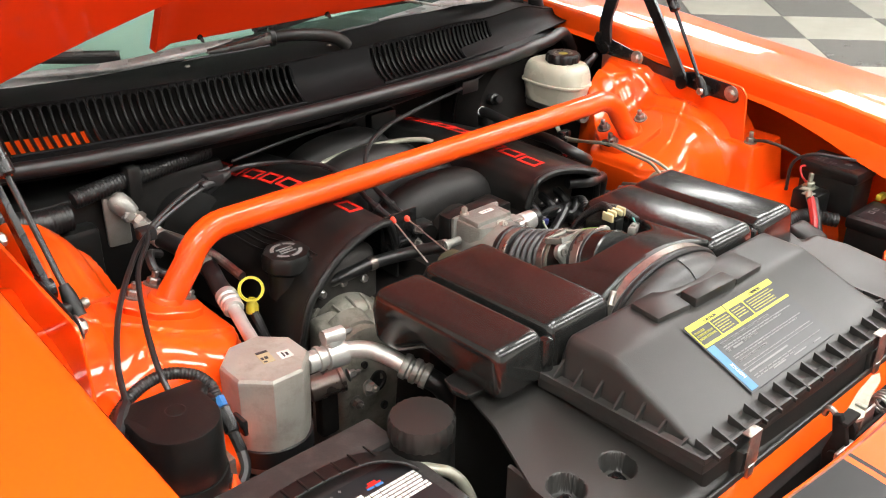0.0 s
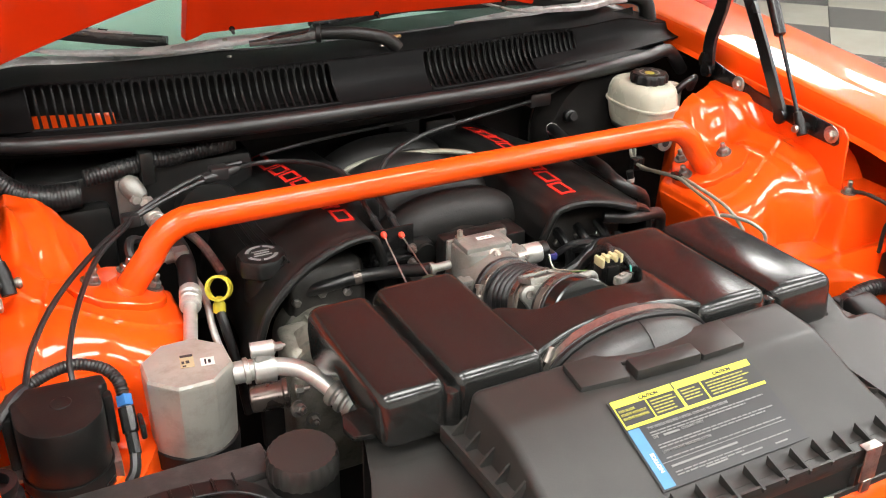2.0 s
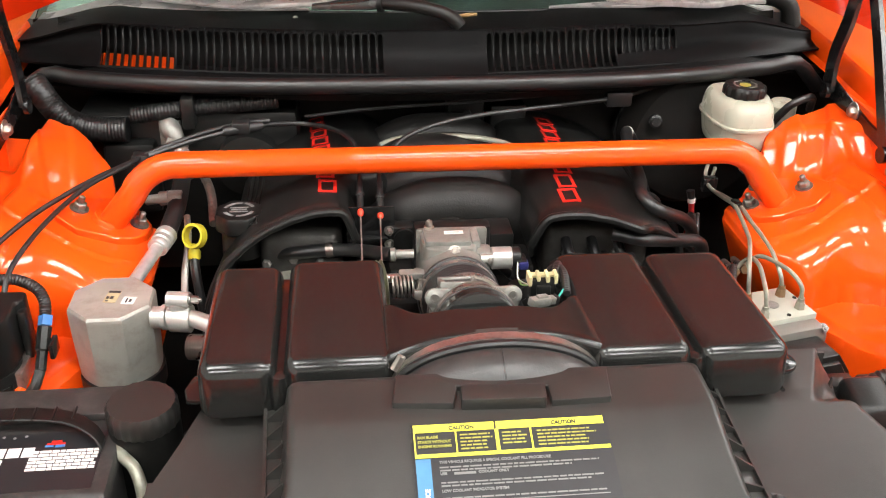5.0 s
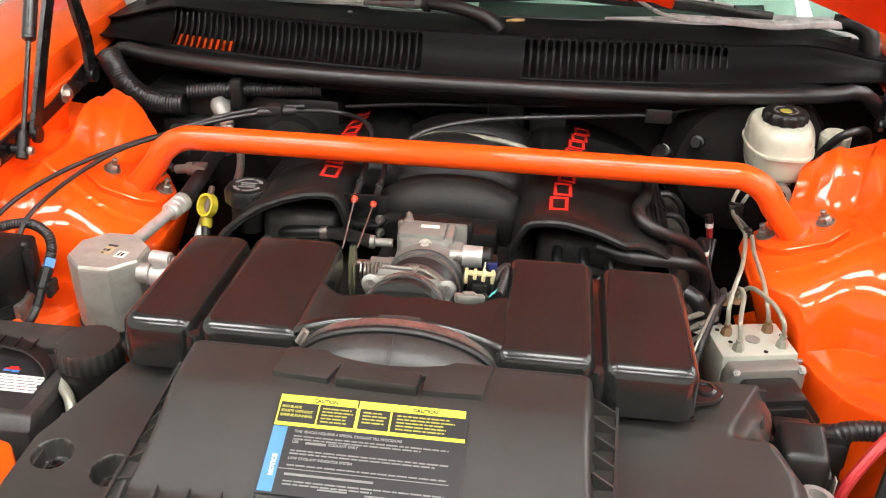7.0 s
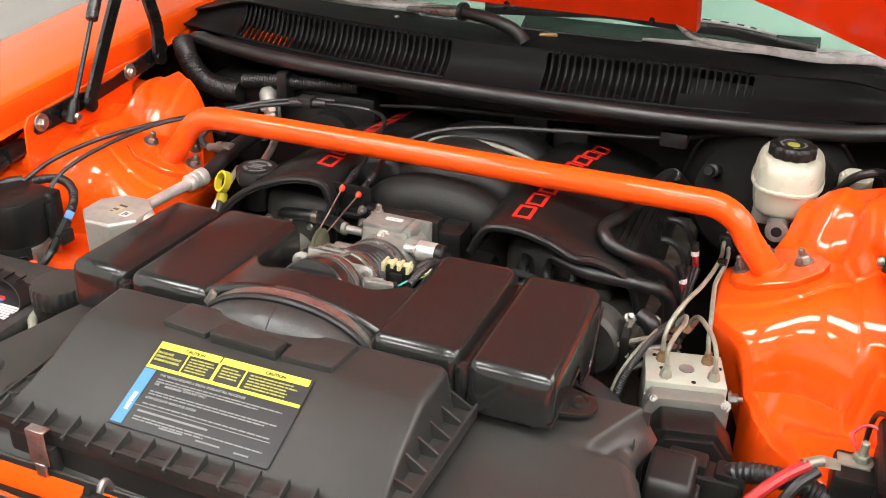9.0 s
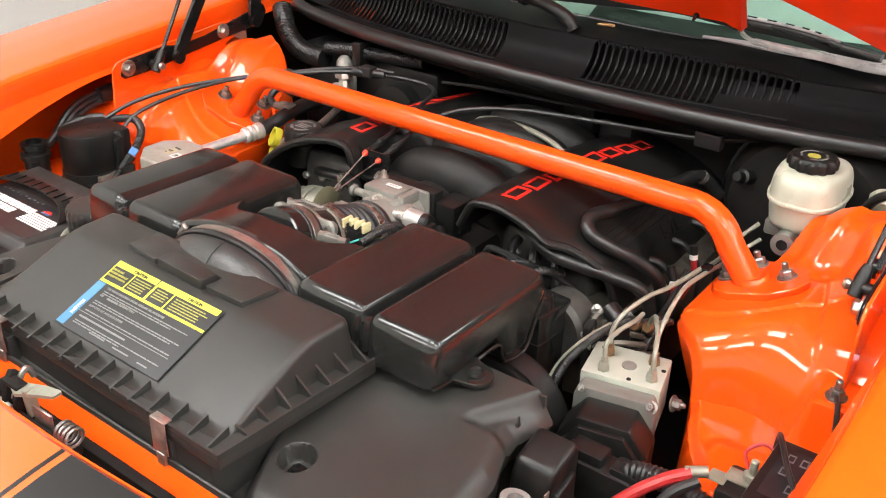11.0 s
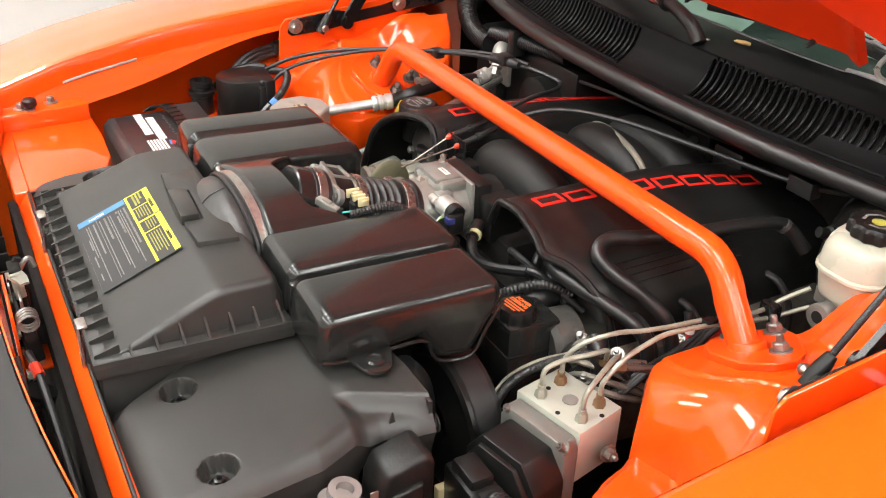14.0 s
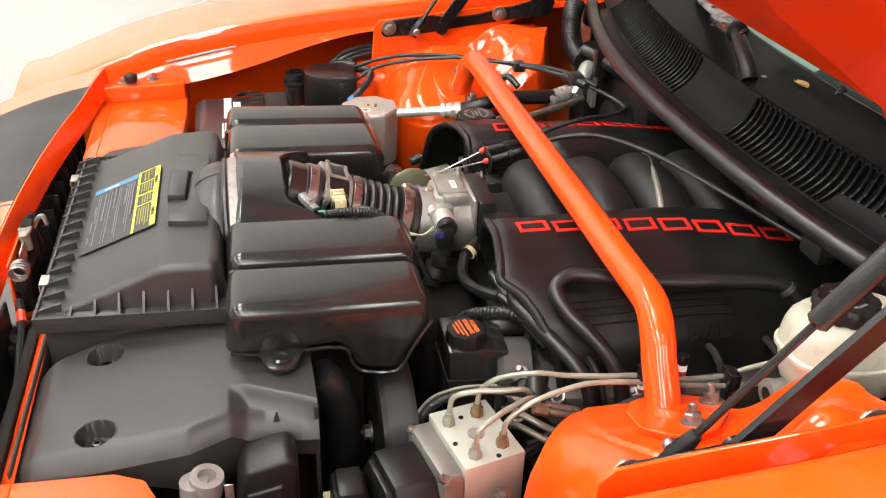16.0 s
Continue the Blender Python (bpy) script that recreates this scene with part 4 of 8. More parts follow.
part("top_panel", sheet(shroud_top, 420, 180, 0.004), BLACK_MATT, shroud, sharp=60)
part("front_skirt", box(-0.34, 0.397, -0.6375, -0.6335, 0.70, 0.806, 0.002), BLACK_MATT, shroud)
part("side_skirt", sheet(lambda u, v: (shroud_edge(-0.634 + 0.292 * u) - 0.002 - 0.006 * v, -0.634 + 0.292 * u, shroud_height(shroud_edge(-0.634 + 0.292 * u), -0.634 + 0.292 * u, False) - v * (0.030 + 0.030 * smoothstep(0.30, 0.66, u) - 0.034 * smoothstep(0.70, 0.76, u))), 60, 6, 0.003), BLACK_MATT, shroud)
part("rear_skirt", slab([(-0.346, 0.826), (-0.346, 0.60), (-0.342, 0.60), (-0.342, 0.826)], -0.29, 0.375, 0.0), BLACK_MATT, shroud)
part("side_skirt", slab([(-0.634, 0.80), (-0.634, 0.62), (-0.48, 0.62), (-0.48, 0.815)], -0.345, -0.340, 0.0), BLACK_MATT, shroud)
for bx, by in SHROUD_BOLTS:
    bz = shroud_height(bx, by)
    part("shroud_bolt", join(lathe([(0.0105, 0), (0.0105, 0.0025), (0.009, 0.004)], (bx, by, bz), n=20), lathe([(0.0062, 0.003), (0.0062, 0.0085), (0.0045, 0.009), (0.003, 0.009), (0.003, 0.006)], (bx, by, bz), n=6)), HINGE_BLACK, shroud, "black steel bolt")
part("fin", prism([(0.3655, -0.3870), (0.3685, -0.3870), (0.3685, -0.3805), (0.3655, -0.3805)], 0.808, 0.8205, 0.0, top=[(0.3665, -0.384), (0.3675, -0.384), (0.3675, -0.3825), (0.3665, -0.3825)]), BLACK_MATT, shroud)

# ---------------------------------------------------------------- engine
engine = thing("engine", (0, 0.1, 0.45), "eight-cylinder engine with black covers and intake runners", "engine")
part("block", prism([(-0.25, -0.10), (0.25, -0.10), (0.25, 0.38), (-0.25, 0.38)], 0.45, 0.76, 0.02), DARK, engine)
COVER = [(0.084, 0.832), (0.088, 0.856), (0.098, 0.876), (0.115, 0.886), (0.15, 0.888), (0.19, 0.882), (0.23, 0.870), (0.262, 0.856), (0.288, 0.838), (0.306, 0.808), (0.316, 0.765), (0.322, 0.72)]
CX = [p[0] for p in COVER]
CZ = [p[1] for p in COVER]


def cover_front(s, x):
    if s > 0:
        return interp(x, [0.08, 0.15, 0.20, 0.230, 0.240, 0.250, 0.269, 0.294, 0.308, 0.325], [-0.104, -0.103, -0.110, -0.116, -0.108, -0.096, -0.087, -0.076, -0.062, -0.05])
    return interp(x, [0.08, 0.18, 0.25, 0.30, 0.325], [-0.064, -0.078, -0.086, -0.094, -0.106])


def cover_x(s, x, y):
    """The left cover is cut back in front to clear the throttle bracket."""
    inner = 0.084 if s > 0 else 0.084 + 0.054 * smoothstep(0.07, 0.02, y)
    return inner + (x - 0.084) * (0.322 - inner) / 0.238


def cover_flare(s, z, y):
    """The left cover's skirt spreads towards its front corner."""
    return 0.022 * smoothstep(0.845, 0.76, z) * smoothstep(0.05, -0.08, y) if s < 0 else 0.0


def cover_point(s, x, y, lift=0.0):
    inner = 0.084 if s > 0 else 0.084 + 0.054 * smoothstep(0.07, 0.02, y)
    k = 0.084 + (x - inner) * 0.238 / (0.322 - inner)
    return Vector((s * x, y, interp(k, CX, CZ) - 0.03 * smoothstep(0.1, 0.40, y) + lift))


def cover(s):
    def fn(u, v):
        k = u * (len(COVER) - 1)
        i = min(int(k), len(COVER) - 2)
        f = k - i
        x = COVER[i][0] * (1 - f) + COVER[i + 1][0] * f
        z = COVER[i][1] * (1 - f) + COVER[i + 1][1] * f
        y0 = cover_front(s, x)
        y = y0 + (0.37 - y0) * v
        z -= 0.03 * smoothstep(0.1, 0.40, y)
        z -= 0.006 * smoothstep(0.012, 0.0, y - y0)
        return (s * (cover_x(s, x, y) + cover_flare(s, z, y)), y, z)
    c = part("engine_cover", sheet(fn, 44, 40, 0.005), BLACK_SATIN, engine, "satin black cover with raised red marks", sharp=60)
    rim = []
    for k in range(14):
        x = 0.086 + 0.234 * k / 13
        y = cover_front(s, x) + 0.002
        z = interp(x, CX, CZ) - 0.005
        rim.append((s * (cover_x(s, x, y) + cover_flare(s, z, y)), y, z))
    part("cover_rim", tube(rim, 0.0058, 10, 4), BLACK_SATIN, c)
    if s < 0:
        part("inner_wall", sheet(lambda u, v: (s * (cover_x(s, 0.084, -0.062 + 0.25 * u) + 0.001), -0.062 + 0.25 * u, 0.836 - 0.03 * smoothstep(0.1, 0.40, -0.062 + 0.25 * u) - 0.05 * v), 30, 4, 0.004), BLACK_SATIN, c)
    # moulded grooves low on the side
    for g in range(4):
        x = 0.268 + 0.0075 * g
        y0 = -0.052 + 0.002 * g
        part("moulded_rib", tube([cover_point(s, x, y0 + 0.2 * q / 6, 0.001) for q in range(7)], 0.0018, 6, 2), BLACK_SATIN, c)
    return c


def red_mark(s, y, width, x0, parent):
    """One raised red mark of the badge: a slim frame of plain strokes on the cover."""
    bms = []
    for xa, xb, ya, yb in ((x0, x0 + 0.0045, y, y + width), (x0 + 0.0205, x0 + 0.025, y, y + width), (x0 + 0.0045, x0 + 0.0205, y, y + 0.0045), (x0 + 0.0045, x0 + 0.0205, y + width - 0.0045, y + width)):
        bm = bmesh.new()
        v = [bm.verts.new(cover_point(s, a, b, 0.0012)) for a, b in ((xa, ya), (xb, ya), (xb, yb), (xa, yb))]
        w = [bm.verts.new(cover_point(s, a, b, -0.002)) for a, b in ((xa, ya), (xb, ya), (xb, yb), (xa, yb))]
        bm.faces.new(v)
        for i in range(4):
            bm.faces.new((v[i], w[i], w[(i + 1) % 4], v[(i + 1) % 4]))
        bms.append(bm)
    part("red_mark", join(*bms), RED_PRINT, parent, "raised red plain mark", smooth=False)


def rocker(s):
    """The cast rocker cover below each trim cover, with its bolts and coil rail."""
    a = 0.118 if s > 0 else 0.158
    bm = slab([(-0.044, 0.72), (-0.046, 0.812), (-0.036, 0.838), (0.30, 0.822), (0.34, 0.72)], s * a, s * 0.268, 0.012, 4)
    r = part("rocker_cover", bm, ALU_DARK, engine, "grimy dark cast rocker cover")
    for k in range(3):
        x = a + 0.03 + 0.036 * k
        part("rail_bolt", lathe([(0.0065, 0), (0.0065, 0.006), (0.004, 0.008)], (s * x, -0.045, 0.796 + 0.006 * (k % 2)), (0, -1, 0.15), 6), NUT, r)
        if s > 0:
            part("coil_boot", tube([(s * x, -0.044, 0.815), (s * x, -0.062, 0.808), (s * (x + 0.008), -0.072, 0.785), (s * (x + 0.012), -0.070, 0.74)], 0.0075, 10, 3), CABLE, r)


ALU_DARK = material("grimy_dark_casting", (0.055, 0.052, 0.047), 0.5, metal=0.4, vary=0.35, scale=22, bump=0.2, bump_scale=140, dirt=(0.02, 0.018, 0.015), dirt_amount=0.5)
rocker(1)
rocker(-1)
cover_r = cover(1)
cover_l = cover(-1)
for k in range(8):
    y = -0.072 + 0.0455 * k
    red_mark(1, y, 0.039, 0.131 + 0.10 * (y + 0.08), cover_r)
    y = -0.020 + 0.0455 * k
    red_mark(-1, y, 0.037, 0.163 + 0.06 * (y + 0.02), cover_l)
lettering("word", "5.7L", 0.032, Matrix.Translation(cover_point(1, 0.306, 0.095, 0.002)) @ pose(0, 0, 0, 55, 0, 90), BLACK_SATIN, cover_r, 0.001)

for k in range(4):
    y = 0.005 + 0.082 * k
    part("intake_runner", tube([(-0.105, y + 0.018, 0.775), (-0.088, y + 0.006, 0.82), (-0.05, y - 0.002, 0.846), (0.0, y - 0.004, 0.852), (0.045, y - 0.002, 0.846), (0.078, y + 0.006, 0.82), (0.092, y + 0.018, 0.775)], 0.039, 24, 6), RUNNER_BLACK, engine)
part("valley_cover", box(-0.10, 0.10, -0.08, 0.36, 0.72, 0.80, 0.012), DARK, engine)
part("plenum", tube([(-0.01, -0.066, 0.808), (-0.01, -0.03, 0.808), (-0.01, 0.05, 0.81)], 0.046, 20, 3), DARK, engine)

# oil filler cap and its neck
cap = thing("oil_cap", (-0.293, -0.018, 0.82), "black plastic oil filler cap with pale printed ring", "oil cap")
part("neck", lathe([(0.027, 0.800), (0.025, 0.840), (0.022, 0.848)], (-0.293, -0.018, 0), n=24), BLACK_SATIN, cap)
part("grip", lathe([(0.030, 0.838), (0.0335, 0.842), (0.0335, 0.859), (0.031, 0.8635), (0.026, 0.864)], (-0.293, -0.018, 0), n=64, flute=8, depth=0.0022), BLACK_SATIN, cap)
ringbits = []
for a0, a1 in ((20, 70), (80, 165), (200, 250), (262, 340)):
    bm = bmesh.new()
    k = 8
    vin = [bm.verts.new((-0.293 + 0.0165 * math.cos(radians(a0 + (a1 - a0) * i / k)), -0.018 + 0.0165 * math.sin(radians(a0 + (a1 - a0) * i / k)), 0.8646)) for i in range(k + 1)]
    vout = [bm.verts.new((-0.293 + 0.0215 * math.cos(radians(a0 + (a1 - a0) * i / k)), -0.018 + 0.0215 * math.sin(radians(a0 + (a1 - a0) * i / k)), 0.8646)) for i in range(k + 1)]
    for i in range(k):
        bm.faces.new((vin[i], vout[i], vout[i + 1], vin[i + 1]))
    ringbits.append(bm)
for bx, by, w, d in ((0, 0, 0.010, 0.0035), (0, 0.006, 0.012, 0.0025), (0, -0.006, 0.012, 0.0025)):
    ringbits.append(box(-0.293 + bx - w, -0.293 + bx + w, -0.018 + by - d / 2, -0.018 + by + d / 2, 0.8641, 0.8647))
part("printed_ring", join(*ringbits), LABEL_GREY, cap, "pale printed ring", smooth=False)

# ---------------------------------------------------------------- intake tract and throttle body
tract = thing("air_meter_hose", (-0.018, -0.26, 0.79), "air meter and ribbed black bellows with band clamps", "intake hose")
AX = -0.018
YD = (0, 1, 0)
TD = Vector((0, 0.945, -0.327))
TO = Vector((AX, -0.365, 0.8805))
TN = Vector((0, 0.327, 0.945))
TRACT = Matrix(((1, 0, 0, TO.x), (0, TD.y, TN.y, TO.y), (0, TD.z, TN.z, TO.z), (0, 0, 0, 1)))
part("duct", lathe([(0.044, 0.012), (0.046, 0.014), (0.046, 0.036), (0.0445, 0.038)], TO, TD, 36), BLACK_GLOSS, tract)
part("cuff", lathe([(0.0445, 0.034), (0.0470, 0.036), (0.0470, 0.057), (0.0445, 0.059)], TO, TD, 36), RUBBER, tract)
part("clamp", lathe([(0.0478, 0.0395), (0.0482, 0.040), (0.0482, 0.051), (0.0478, 0.0515)], TO, TD, 40), BRONZE, tract, "polished steel band clamp")
part("meter_body", lathe([(0.041, 0.058), (0.0435, 0.060), (0.0435, 0.100), (0.041, 0.102)], TO, TD, 36), BLACK_SATIN, tract, "black air meter body")
part("meter_flange", join(lathe([(0.0435, 0.0605), (0.0465, 0.061), (0.0465, 0.0655), (0.0435, 0.066)], TO, TD, 36), lathe([(0.0435, 0.094), (0.0460, 0.0945), (0.0460, 0.098), (0.0435, 0.0985)], TO, TD, 36)), OLIVE_ALU, tract, "dull cast flange")
for ex in (0.0435, -0.0425):
    d = 0.6 if ex > 0 else -0.6
    earb = join(moved(lathe([(0.0105, 0.0), (0.0105, 0.0065), (0.009, 0.0075)], (0, 0, 0), (0, -1, 0), 20), Matrix.Translation((ex, 0.0665, 0.030))),
                bevel(loft([[(ex * 0.45, y, 0.040), (ex * 1.02, y, 0.040), (ex * 1.20, y, 0.024), (ex * 1.05, y, 0.012), (ex * 0.70, y, 0.014)] for y in (0.060, 0.066)]), 0.0012, 1))
    part("screw_ear", moved(earb, TRACT), ALU, tract, "bare cast screw ear")
    part("ear_screw", moved(lathe([(0.0055, 0.0), (0.0055, 0.003), (0.003, 0.003), (0.0028, 0.001)], (0, 0, 0), (0, -1, 0), 14), TRACT @ Matrix.Translation((ex, 0.0595, 0.030))), NUT, tract)
frame_bits = [box(-0.036, 0.006, 0.064, 0.069, 0.038, 0.0465, 0.001), box(-0.036, 0.006, 0.090, 0.095, 0.038, 0.0465, 0.001), box(-0.036, -0.031, 0.066, 0.093, 0.038, 0.0458, 0.001), box(0.001, 0.006, 0.066, 0.093, 0.038, 0.0458, 0.001)]
part("meter_plate", moved(join(*frame_bits), TRACT), ALU, tract, "bare metal meter frame")
part("meter_insert", moved(box(-0.031, 0.001, 0.069, 0.090, 0.038, 0.0440, 0.001), TRACT), BLACK_SATIN, tract)
for mx, my in ((-0.0335, 0.0665), (0.0035, 0.0925)):
    part("screw", moved(lathe([(0.0032, 0.0), (0.0032, 0.002), (0.002, 0.0026)], (mx, my, 0.0460), n=10), TRACT), STEEL, tract)
part("clamp", lathe([(0.0468, 0.1005), (0.0472, 0.101), (0.0472, 0.111), (0.0468, 0.1115)], TO, TD, 40), BRONZE, tract, "polished steel band clamp")
prof = []
for k in range(5):
    d = 0.112 + 0.0112 * k
    prof += [(0.0395, d), (0.0450, d + 0.0026), (0.0465, d + 0.0050), (0.0462, d + 0.0072), (0.0440, d + 0.0095)]
prof.append((0.0395, 0.169))
part("bellows", lathe(prof, TO, TD, 44), RUBBER, tract)
part("end_cuff", lathe([(0.040, 0.168), (0.0475, 0.170), (0.0475, 0.187), (0.0505, 0.188), (0.0515, 0.192), (0.0505, 0.196), (0.044, 0.197)], TO, TD, 40), RUBBER, tract)
part("clamp", lathe([(0.0482, 0.172), (0.0487, 0.1725), (0.0487, 0.1845), (0.0482, 0.185)], TO, TD, 40), BRONZE, tract, "polished steel band clamp")
part("clamp_screw", moved(join(lathe([(0.0045, 0), (0.0045, 0.020), (0.006, 0.0205), (0.006, 0.025)], (0, 0, 0), (0.2, 0, 1), 8), box(-0.006, 0.004, -0.006, 0.006, 0.002, 0.012, 0.001)), TRACT @ Matrix.Translation((-0.050, 0.178, 0.002))), STEEL, tract)
part("sensor_plug", join(box(0.047, 0.075, -0.290, -0.272, 0.876, 0.902, 0.002), box(0.053, 0.069, -0.294, -0.289, 0.872, 0.896, 0.002), box(0.050, 0.072, -0.284, -0.276, 0.862, 0.878, 0.002)), BLACK_SATIN, tract)
part("plug_lock", join(box(0.044, 0.078, -0.285, -0.277, 0.9020, 0.9052, 0.001), *[box(0.0435 + 0.0098 * k, 0.0475 + 0.0098 * k, -0.2935 + 0.003 * (k % 2), -0.276, 0.896 if k in (0, 3) else 0.900, 0.9075, 0.001) for k in range(4)]), CREAM, tract, "cream plug lock")
part("plug_wire", tube([(0.072, -0.278, 0.880), (0.080, -0.262, 0.894), (0.088, -0.240, 0.892), (0.090, -0.215, 0.868), (0.086, -0.19, 0.835)], 0.0052, 8, ribs=0.0008, rib_pitch=0.004), CABLE, tract)
part("temperature_plug", join(moved(join(box(-0.004, 0.022, -0.0055, 0.0055, -0.005, 0.005, 0.002), box(0.020, 0.030, -0.0045, 0.0045, -0.004, 0.004, 0.001), box(0.004, 0.018, -0.003, 0.003, 0.004, 0.0075, 0.001)), Matrix.Translation((0.042, -0.328, 0.898)) @ pose(0, 0, 0, 0, 12, 28))), ALU, tract, "grey sensor plug")
part("temperature_lock", moved(box(0.030, 0.0345, -0.005, 0.005, -0.0045, 0.0045, 0.001), Matrix.Translation((0.042, -0.328, 0.898)) @ pose(0, 0, 0, 0, 12, 28)), RUBBER, tract, "black plug lock")
part("teal_wire", tube([(0.073, -0.311, 0.892), (0.081, -0.300, 0.895), (0.086, -0.288, 0.892)], 0.0012, 6), material("teal_wire", (0.05, 0.35, 0.3), 0.4), tract)
part("loom", tube([(0.084, -0.305, 0.893), (0.088, -0.27, 0.897), (0.087, -0.235, 0.886), (0.086, -0.205, 0.858), (0.085, -0.187, 0.822), (0.082, -0.17, 0.785)], 0.0050, 8, ribs=0.001, rib_pitch=0.004), CABLE, tract, "corrugated wiring loom")

tb = thing("throttle_unit", (-0.015, -0.13, 0.77), "cast aluminium throttle body with cable cam and sensors", "throttle body")
part("bore", lathe([(0.043, -0.178), (0.045, -0.172), (0.046, -0.155), (0.046, -0.098)], (AX, 0, 0.820), YD, 32), ALU, tb)
part("casting", join(prism([(-0.060, -0.128), (-0.054, -0.146), (-0.034, -0.152), (0.006, -0.148), (0.013, -0.128), (0.014, -0.098), (-0.060, -0.098)], 0.795, 0.866, 0.005),
     prism([(-0.056, -0.140), (0.002, -0.142), (0.004, -0.102), (-0.056, -0.100)], 0.862, 0.8725, 0.003), box(0.003, 0.014, -0.138, -0.100, 0.855, 0.870, 0.003), box(0.008, 0.028, -0.150, -0.126, 0.834, 0.860, 0.004)), ALU, tb)
part("lever", join(box(-0.090, -0.056, -0.164, -0.150, 0.832, 0.841, 0.002), box(-0.090, -0.080, -0.164, -0.152, 0.822, 0.836, 0.002), box(-0.070, -0.058, -0.158, -0.135, 0.80, 0.834, 0.002)), ALU, tb)
part("flange", box(-0.064, 0.028, -0.100, -0.092, 0.775, 0.868, 0.004), ALU, tb)
part("adapter", join(box(-0.066, 0.034, -0.092, -0.068, 0.770, 0.866, 0.004), box(0.030, 0.066, -0.088, -0.040, 0.790, 0.852, 0.003)), BLACK_SATIN, tb, "black plastic adapter")
part("sticker", box(-0.030, -0.006, -0.122, -0.114, 0.8727, 0.8731), WHITE_PAPER, tb)
part("sticker_print", box(-0.026, -0.011, -0.1186, -0.1176, 0.8731, 0.8734), LABEL_GREY, tb, smooth=False)
bolt("bolt", (-0.020, -0.149, 0.862), tb, STEEL, r=0.0058, axis=(0, -0.85, 0.5), stud=0.0)
bolt("bolt", (0.024, -0.150, 0.851), tb, STEEL, r=0.0042, axis=(0, -1, 0.25), stud=0.0)
bolt("bolt", (-0.048, -0.104, 0.8725), tb, STEEL, r=0.0045, stud=0.0)
part("position_sensor", join(lathe([(0.0100, -0.012), (0.0100, 0.0), (0.0142, 0.002), (0.0142, 0.026), (0.0125, 0.028)], (0.026, -0.142, 0.847), (1, 0, 0), 24), lathe([(0.006, 0), (0.006, 0.016)], (0.012, -0.153, 0.853), (1, 0, 0), 12)), ALU_BRIGHT, tb)
part("sensor_connector", join(lathe([(0.0135, 0), (0.0135, 0.010), (0.011, 0.012)], (0.053, -0.142, 0.847), (1, 0, 0), 20), box(0.055, 0.072, -0.158, -0.134, 0.822, 0.850, 0.004), lathe([(0.0125, 0), (0.0135, 0.004), (0.0135, 0.016), (0.010, 0.020)], (0.062, -0.150, 0.812), (0.15, 0.0, -1), 18)), BLACK_SATIN, tb)
part("connector_lock", box(0.060, 0.0725, -0.1600, -0.148, 0.838, 0.848, 0.002), PURPLE, tb, "dark blue connector lock")
part("idle_valve", join(lathe([(0.015, 0), (0.0165, 0.003), (0.0165, 0.022), (0.012, 0.026), (0.012, 0.034)], (0.050, -0.150, 0.792), (0.3, -0.4, -1), 20), box(0.030, 0.062, -0.150, -0.120, 0.762, 0.785, 0.004)), BLACK_SATIN, tb, "black idle valve")
for k, (c, dz) in enumerate((((0.25, 0.5, 0.12), 0.0), ((0.6, 0.6, 0.5), 0.004))):
    part("thin_wire", tube([(0.058, -0.160, 0.846 + dz), (0.056, -0.175, 0.838), (0.056, -0.20, 0.842 + dz), (0.058, -0.235, 0.862), (0.062, -0.268, 0.876)], 0.0010, 6), material("wire_colour", c, 0.4), tb)
part("cable_cam", lathe([(0.033, -0.004), (0.036, -0.0025), (0.032, 0.0), (0.036, 0.0025), (0.033, 0.004)], (-0.112, -0.160, 0.820), (1, 0.15, 0), 36), CAM_OLIVE, tb, "olive plated cable cam")
part("cam_shaft", lathe([(0.006, -0.062), (0.006, 0.0)], (-0.055, -0.140, 0.822), (1, 0, 0), 14), STEEL, tb)
part("return_spring", tube([(-0.100 + 0.0024 * a / 5, -0.168 + 0.013 * math.cos(a * math.pi / 5), 0.826 + 0.013 * math.sin(a * math.pi / 5)) for a in range(61)], 0.0014, 6, 1), STEEL, tb)
part("vacuum_nipple", join(lathe([(0.009, 0), (0.009, 0.006), (0.006, 0.007), (0.006, 0.03)], (-0.098, -0.115, 0.842), (1, 0, 0), 16)), ALU, tb)

brk = thing("cable_bracket", (-0.12, -0.04, 0.78), "black steel throttle cable bracket on the intake", "cable bracket")
part("plate", join(box(-0.152, -0.088, -0.046, -0.043, 0.812, 0.876, 0.001), box(-0.152, -0.088, -0.044, 0.0, 0.812, 0.816, 0.001), box(-0.150, -0.095, -0.058, -0.046, 0.826, 0.836, 0.003)), HINGE_BLACK, brk)
part("solenoid", join(lathe([(0.015, 0), (0.015, 0.03), (0.012, 0.032)], (-0.075, -0.06, 0.832), (0, 1, 0), 20), box(-0.096, -0.062, -0.055, -0.03, 0.815, 0.848, 0.004)), BLACK_SATIN, brk)
for bz in (0.826, 0.846):
    bolt("bolt", (-0.096, -0.056, bz), brk, r=0.0045, axis=(0, -1, 0), stud=0.002)


